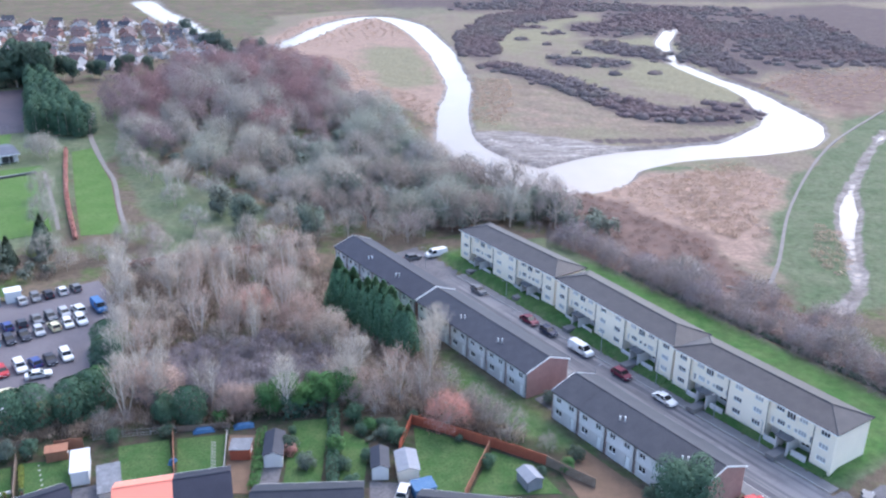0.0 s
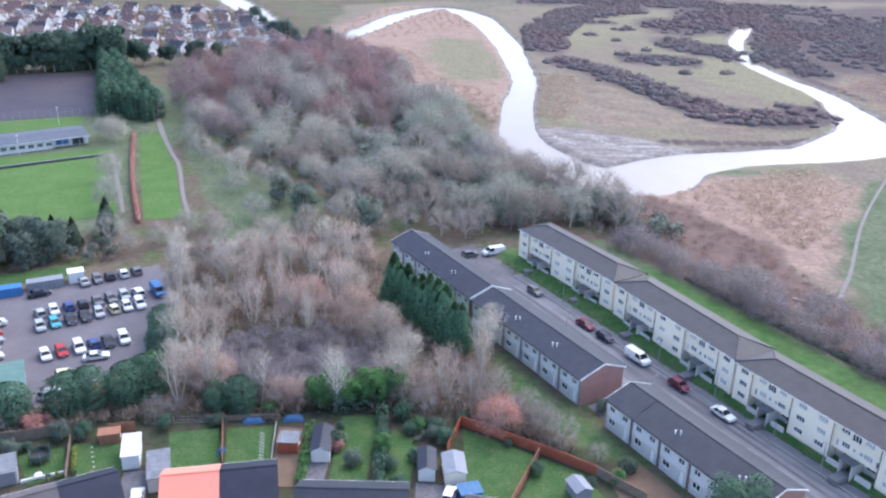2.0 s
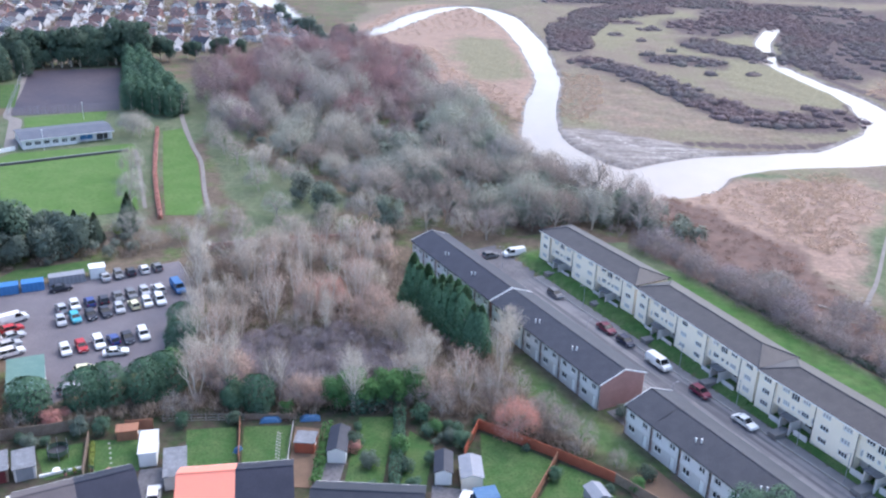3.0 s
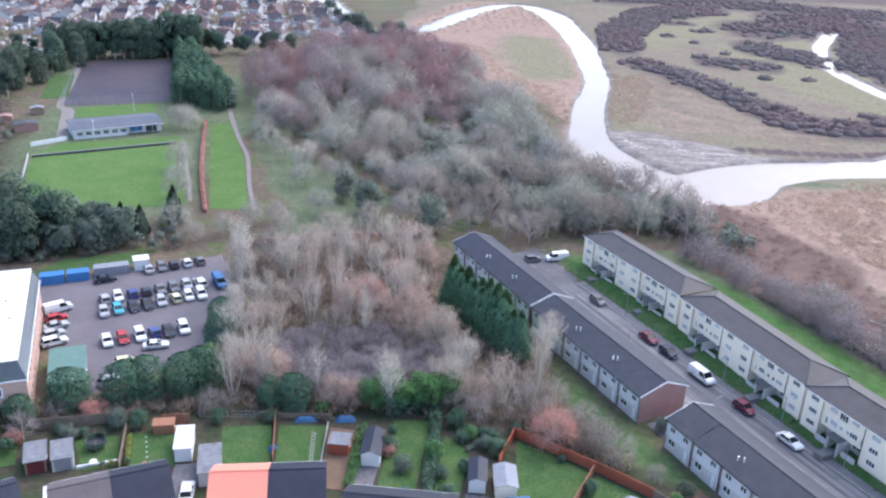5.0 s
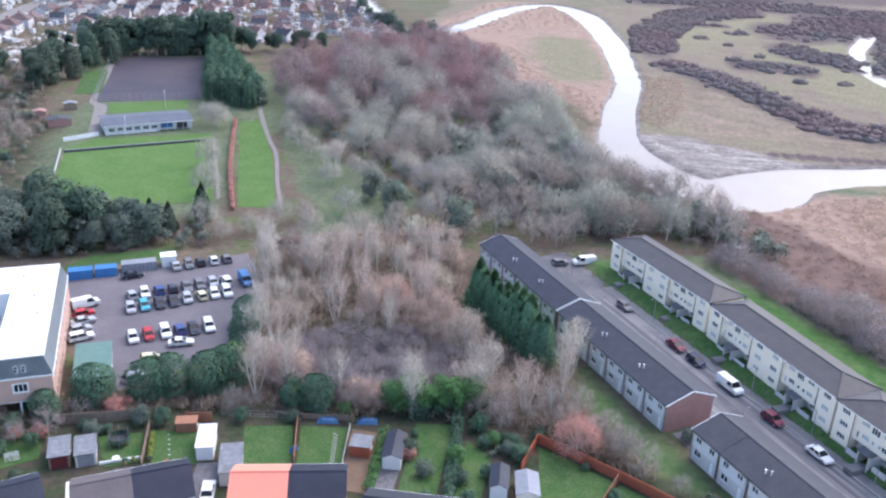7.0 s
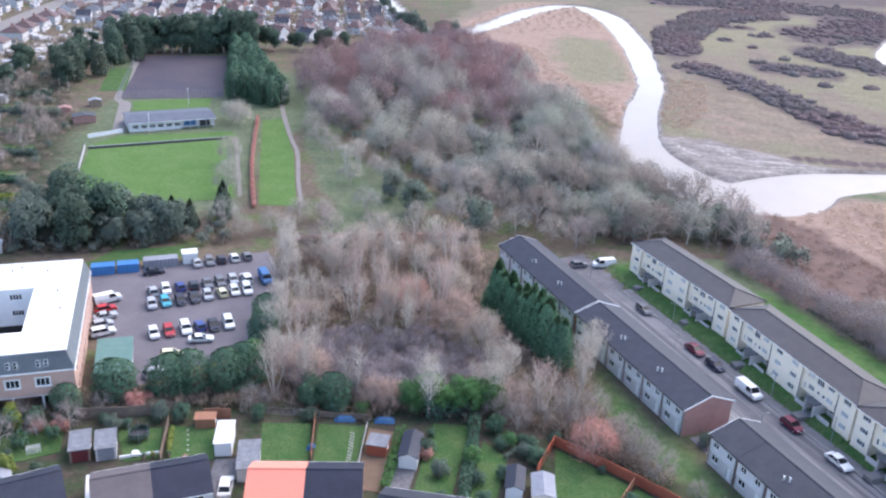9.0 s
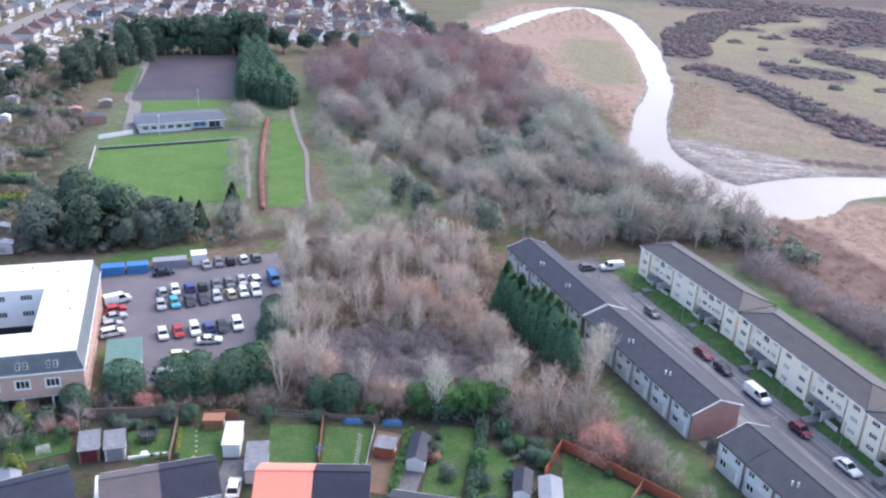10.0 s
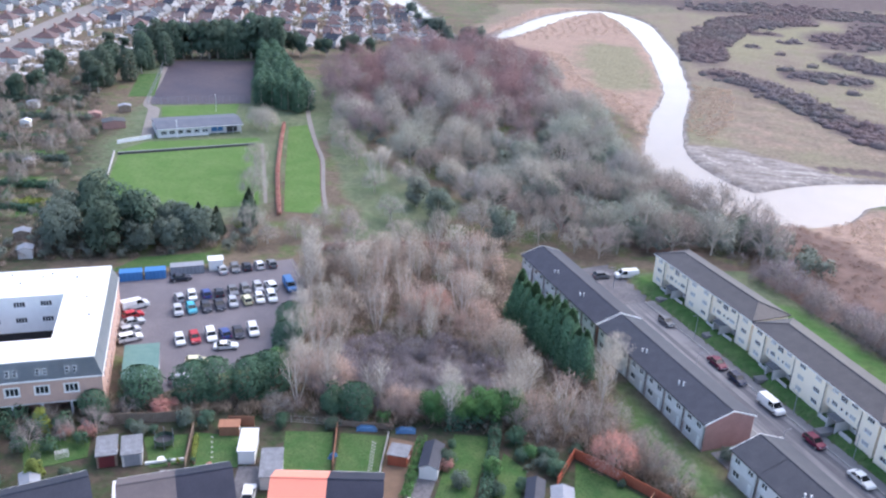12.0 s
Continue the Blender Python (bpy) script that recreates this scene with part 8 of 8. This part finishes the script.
# street lamps along the road
for s, q in ((-21.6, 12.2), (3.0, 16.2), (30.5, 17.0), (44, 17.2), (57, 16.6), (66, 16.4), (16, 7.0), (40, 6.2)):
    x, y, z = at_road(s, q)
    ob = thing("street_lamp", pose(x, y, 0.1, 0, 0, ROAD_TURN + (-90 if q > 10 else 90)), "slim grey street lamp beside the road", "street lamp", "street lamps")
    bm = bmesh.new()
    tube(bm, (0, 0, 0), (0, 0, 5.0), 0.07, 0.045)
    part("pole", bm, M_GREYMETAL, ob)
    bm = bmesh.new()
    tube(bm, (0, 0, 5.0), (0.8, 0, 5.2), 0.04, 0.035)
    part("arm", bm, M_GREYMETAL, ob)
    part("lamp_head", boxes((0.7, -0.1, 5.15, 1.2, 0.1, 5.27), bevel=0.03), M_GREYMETAL, ob)

# kerbs
for name, pts in (("kerb", [(-14, 15.66), (79, 15.5)]), ("kerb", [(-31, 7.28), (79, 7.28)])):
    a, b = at_road(*pts[0])[:2], at_road(*pts[1])[:2]
    tagged(part(name, boxes((0, -0.07, -0.2, math.dist(a, b), 0.07, 0.15), bevel=0.02), M_KERB, None, "", pose(a[0], a[1], 0, 0, 0, ROAD_TURN)), "pale kerb stones along the road", "kerb", kind="structure")
hedge([at_road(6, 47.6)[:2], at_road(40, 48.6)[:2], at_road(78, 48.2)[:2]], 1.4, 1.2, M_LEAF_DARK, "low dark hedge behind the flats' lawn", 330, 0.25)

# ---------------------------------------------------------------- the suburb in the distance
far_kinds = []
for k, (roof, walls, hip, eave, ridge, long, deep) in enumerate(((M_REDTILE, M_RENDER2, True, 4.4, 7.4, 9.5, 9.0), (M_REDTILE, M_BRICK, False, 2.6, 5.6, 10.5, 9.0), (M_SLATE, M_RENDER2, False, 4.2, 7.0, 9.0, 9.0), (M_REDTILE, M_RENDER2, False, 4.2, 7.4, 8.5, 9.2), (M_TILE, M_RENDER2, False, 4.6, 7.0, 12.0, 7.5))):
    far_kinds.append(house(Matrix(), long, deep, eave, ridge, roof, walls, ("red hipped-roof" if hip else "gabled") + " suburban house in close rows", "suburban_house", "suburb houses", hip, (0.3,), None, 2, far=True))
suburb = []
r = random.Random(71)
ESTATE = [(-268, 412), (-232, 402), (-190, 412), (-150, 424), (-112, 428), (-88, 432), (-112, 475), (-140, 520), (-170, 570), (-205, 650), (-235, 740), (-420, 760), (-360, 560), (-330, 480), (-300, 440)]
for row in range(22):
    for col in range(22):
        u, w = (row - 4) * 17.5, col * 14.6
        x = -100 - w * 0.955 + u * -0.33 + r.uniform(-1.2, 1.2)
        y = 420 - w * 0.10 + u * 0.93 + r.uniform(-1.2, 1.2) + 10 * math.sin(w / 40)
        if row % 2 == 1 and r.random() < 0.12:
            continue
        if bool(in_poly(ESTATE, np.array(x), np.array(y))) and y < 575:
            suburb.append((x, y, 6 + 22 * math.sin(row * 0.9 + w / 60) + (90 if r.random() < 0.3 else 0)))
lane = smooth_line([(-262, 270), (-275, 310), (-291, 355), (-312, 420), (-335, 500), (-352, 560)], 16.5)
for i, (x, y) in enumerate(lane):
    dx, dy = lane[min(i + 1, len(lane) - 1)] - lane[max(i - 1, 0)]
    a = math.atan2(dy, dx)
    for off in (18, -18, -42):
        px, py = x - math.sin(a) * off * -1, y + math.cos(a) * off * -1
        suburb.append((px, py, math.degrees(a) + r.uniform(-4, 4)))
suburb += [(-118, 441, 10), (-105, 433, 25), (-93, 424, 30), (-82, 404, 40), (-81, 424, 20), (-104, 449, 10)]
done = []
for x, y, deg in suburb:
    if all((x - a) ** 2 + (y - b) ** 2 > 100 for a, b in done):
        done.append((x, y))
        near_lane = x < -245 and y < 420
        k = far_kinds[0] if near_lane else r.choice(far_kinds[:4])
        m = pose(x, y, 0, 0, 0, deg) @ Matrix.Diagonal((1.12, 1.2, 1.08, 1.0) if near_lane else (0.9, 0.9, 0.9, 1))
        if not k.get("used"):
            k["used"] = 1
            k.matrix_basis = m
        else:
            copy_thing(k, m)
retire(far_kinds)

far_tree = [conifer(246, 9.0, 8.0, "round", M_LEAF_BLUE, 1200, 0.5, "grey-green tree beside the far river", "river_tree", "river trees")]
place(far_tree, [(-126 + 6 * k, 500 - 11 * k + 5 * (k % 2)) for k in range(6)] + [(-140, 530), (-152, 556), (-96, 470), (-88, 462)], 56, (0.7, 1.3))
retire(far_tree)

# garages, conservatories and cars between the houses, too small to count
bm = bmesh.new()
for x, y in done:
    for _ in range(4):
        px, py, w, d, h = x + r.uniform(-12, 12), y + r.uniform(-12, 12), r.uniform(1.5, 3.2), r.uniform(1.6, 4.2), r.uniform(1.1, 2.4)
        v = box(bm, px - w / 2, py - d / 2, -0.1, px + w / 2, py + d / 2, h)
for _ in range(130):
    px, py, w, d, h = r.uniform(-268, -216), r.uniform(285, 400), r.uniform(1.4, 4.5), r.uniform(1.6, 5.0), r.uniform(0.6, 1.9)
    if px < -228 - (400 - py) * 0.05:
        box(bm, px - w / 2, py - d / 2, -0.1, px + w / 2, py + d / 2, h)
tagged(part("small_outbuildings", bm, M_RENDER2), "small pale sheds and garages between far houses", "outbuildings", kind="stuff")
far_bushes = [bush_shape(240 + i, 3.4, 5.0, 50, 0.22) for i in range(3)]
mass("suburb_shrubs", far_bushes, [(x + r.uniform(-10, 10), y + r.uniform(-10, 10)) for x, y in done for _ in range(6)] + [(r.uniform(-266, -214), r.uniform(280, 405)) for _ in range(260)], 72, M_TWIG_DARK, "bare shrubs in the suburb's gardens", "shrubs", (0.5, 1.2))

# dark tangle of hedges and shrubs among the allotments and behind the gardens
ALLOT = [(-118, 150), (-126, 178), (-150, 205), (-170, 250), (-205, 300), (-262, 310), (-240, 240), (-190, 180), (-150, 150), (-125, 142)]
mass("allotment_scrub", low_patterns, scatter(ALLOT, 4.4, 73, 3500), 74, M_TWIG_DARK, "dark leafless shrubs among the allotments", "shrubs", (0.6, 1.2))
mass("allotment_bushes", thicket_patterns, scatter(ALLOT, 11.0, 75, 900), 76, M_THICKET, "grey-green evergreen shrubs among the allotments", "shrubs", (0.4, 0.8))
BACK_BAND = [(-134, 146), (-112, 154), (-100, 161), (-88, 169), (-80, 171), (-82, 180), (-96, 176), (-112, 172), (-130, 164)]
mass("shade_thicket", thicket_patterns, scatter(BACK_BAND, 3.6, 87, 1200), 88, M_THICKET, "dark ivy and laurel under the park trees", "thicket", (0.35, 0.75))
mass("shade_scrub", low_patterns, scatter(BACK_BAND, 3.2, 89, 1200), 90, M_TWIG_DARK, "dark bare brush under the park trees", "scrub", (0.6, 1.2))
EDGE_BAND = [(-96, 92), (-88, 100), (-80, 98), (-76, 100), (-70, 96), (-74, 93), (-80, 90), (-86, 86), (-82, 82), (-92, 84)]
mass("border_thicket", thicket_patterns, scatter(EDGE_BAND, 3.2, 85, 900), 86, M_LEAF, "dark evergreen thicket round the end garden", "thicket", (0.35, 0.75))
GAP_BAND = [(-84, 96), (-70, 103), (-58, 109), (-48, 112), (-52, 118), (-62, 112), (-74, 107), (-86, 101)]
mass("garden_brambles", low_patterns, scatter(GAP_BAND, 2.0, 77, 2000), 78, M_TWIG_DARK, "dark brambles behind the garden fences", "brambles", (0.5, 1.0))
small_kinds = [bare_kind("garden_tree", "small grey leafless tree behind the gardens", "garden trees", 230 + i, 4.6, 4.4, twig=M_SCRUB, limbs=8, branches=9, sprigs=1500, size=0.35, slim=0.022) for i in range(2)]
place(small_kinds, [(-47.2, 112.4), (-44.6, 113.6), (-70.5, 99.0), (-74, 96), (-77.5, 92.5), (-79, 99), (-5, 118), (14, 115.5), (10, 119.5), (6.5, 125), (22, 108.4), (2.5, 122.5), (-68.6, 104.8)], 79, (0.7, 1.2))
retire(small_kinds)

# shrubs that crowd the garden edges
edge_kinds = [conifer(260 + i, 2.6, 3.2, "round", leaf, 1000, 0.17, label, "border_shrub", "border shrubs") for i, (leaf, label) in enumerate((
    (M_LEAF, "dark green shrub at a garden's edge"), (M_LEAF_DARK, "dusky evergreen shrub at a garden's edge"), (M_TWIG_RUST, "rust-red shrub below the car park")))]
place(edge_kinds[:2], [(-82, 88), (-79.5, 86), (-77, 84), (-83.5, 92), (-74.8, 90.5), (-68.8, 88.6), (-66.5, 101.8), (-62.6, 101.8), (-55.8, 105.8), (-44.6, 109.6), (-37.0, 111.6), (-17.6, 112.5), (-17.4, 108), (-5.4, 105.6), (-8.8, 103.2),
                       (-6.8, 112.4), (-3.8, 114.6), (1.2, 116.6), (12.8, 104.2), (8.6, 110.8), (20.4, 102.4), (26.2, 106.4), (35.5, 97.0), (30.4, 112.6), (28.2, 117.8), (34.8, 105.2), (-32.0, 99.8), (-12.8, 98.2), (-78, 104), (-84, 99.5), (-88, 96)], 81, (0.45, 1.05))
place(edge_kinds[2:], [(-65.8, 107.6), (-64.0, 106.4), (-71.5, 98.0), (-63.2, 108.6), (-17.1, 106.9), (-74.6, 97.2)], 82, (0.7, 1.1))
retire(edge_kinds)
strip("gap_path", road_xy([(35.8, -3.5), (40.2, -3.5), (40.2, 5.0), (35.8, 5.0)]), 0.09, M_PAVING, "pale paved gap between two terraces", "path")
rail("wire_fence", [(-48, 110.3), (-41.6, 111.6), (-35.8, 112.6)], 1.2, "thin wire fence with pale posts behind a lawn", M_KERB, 2.0)
board("patio_wall", (-59.6, 94.5), (-54.8, 97.2), 0.45, 0.3, M_WHITE, "low white garden wall beside a patio", "wall")
shed(-57.2, 85.6, 31, 2.6, 5.0, 2.4, M_PANEL, M_WHITE, "pale flat-roofed lean-to beside a house", "lean_to", flat=True)
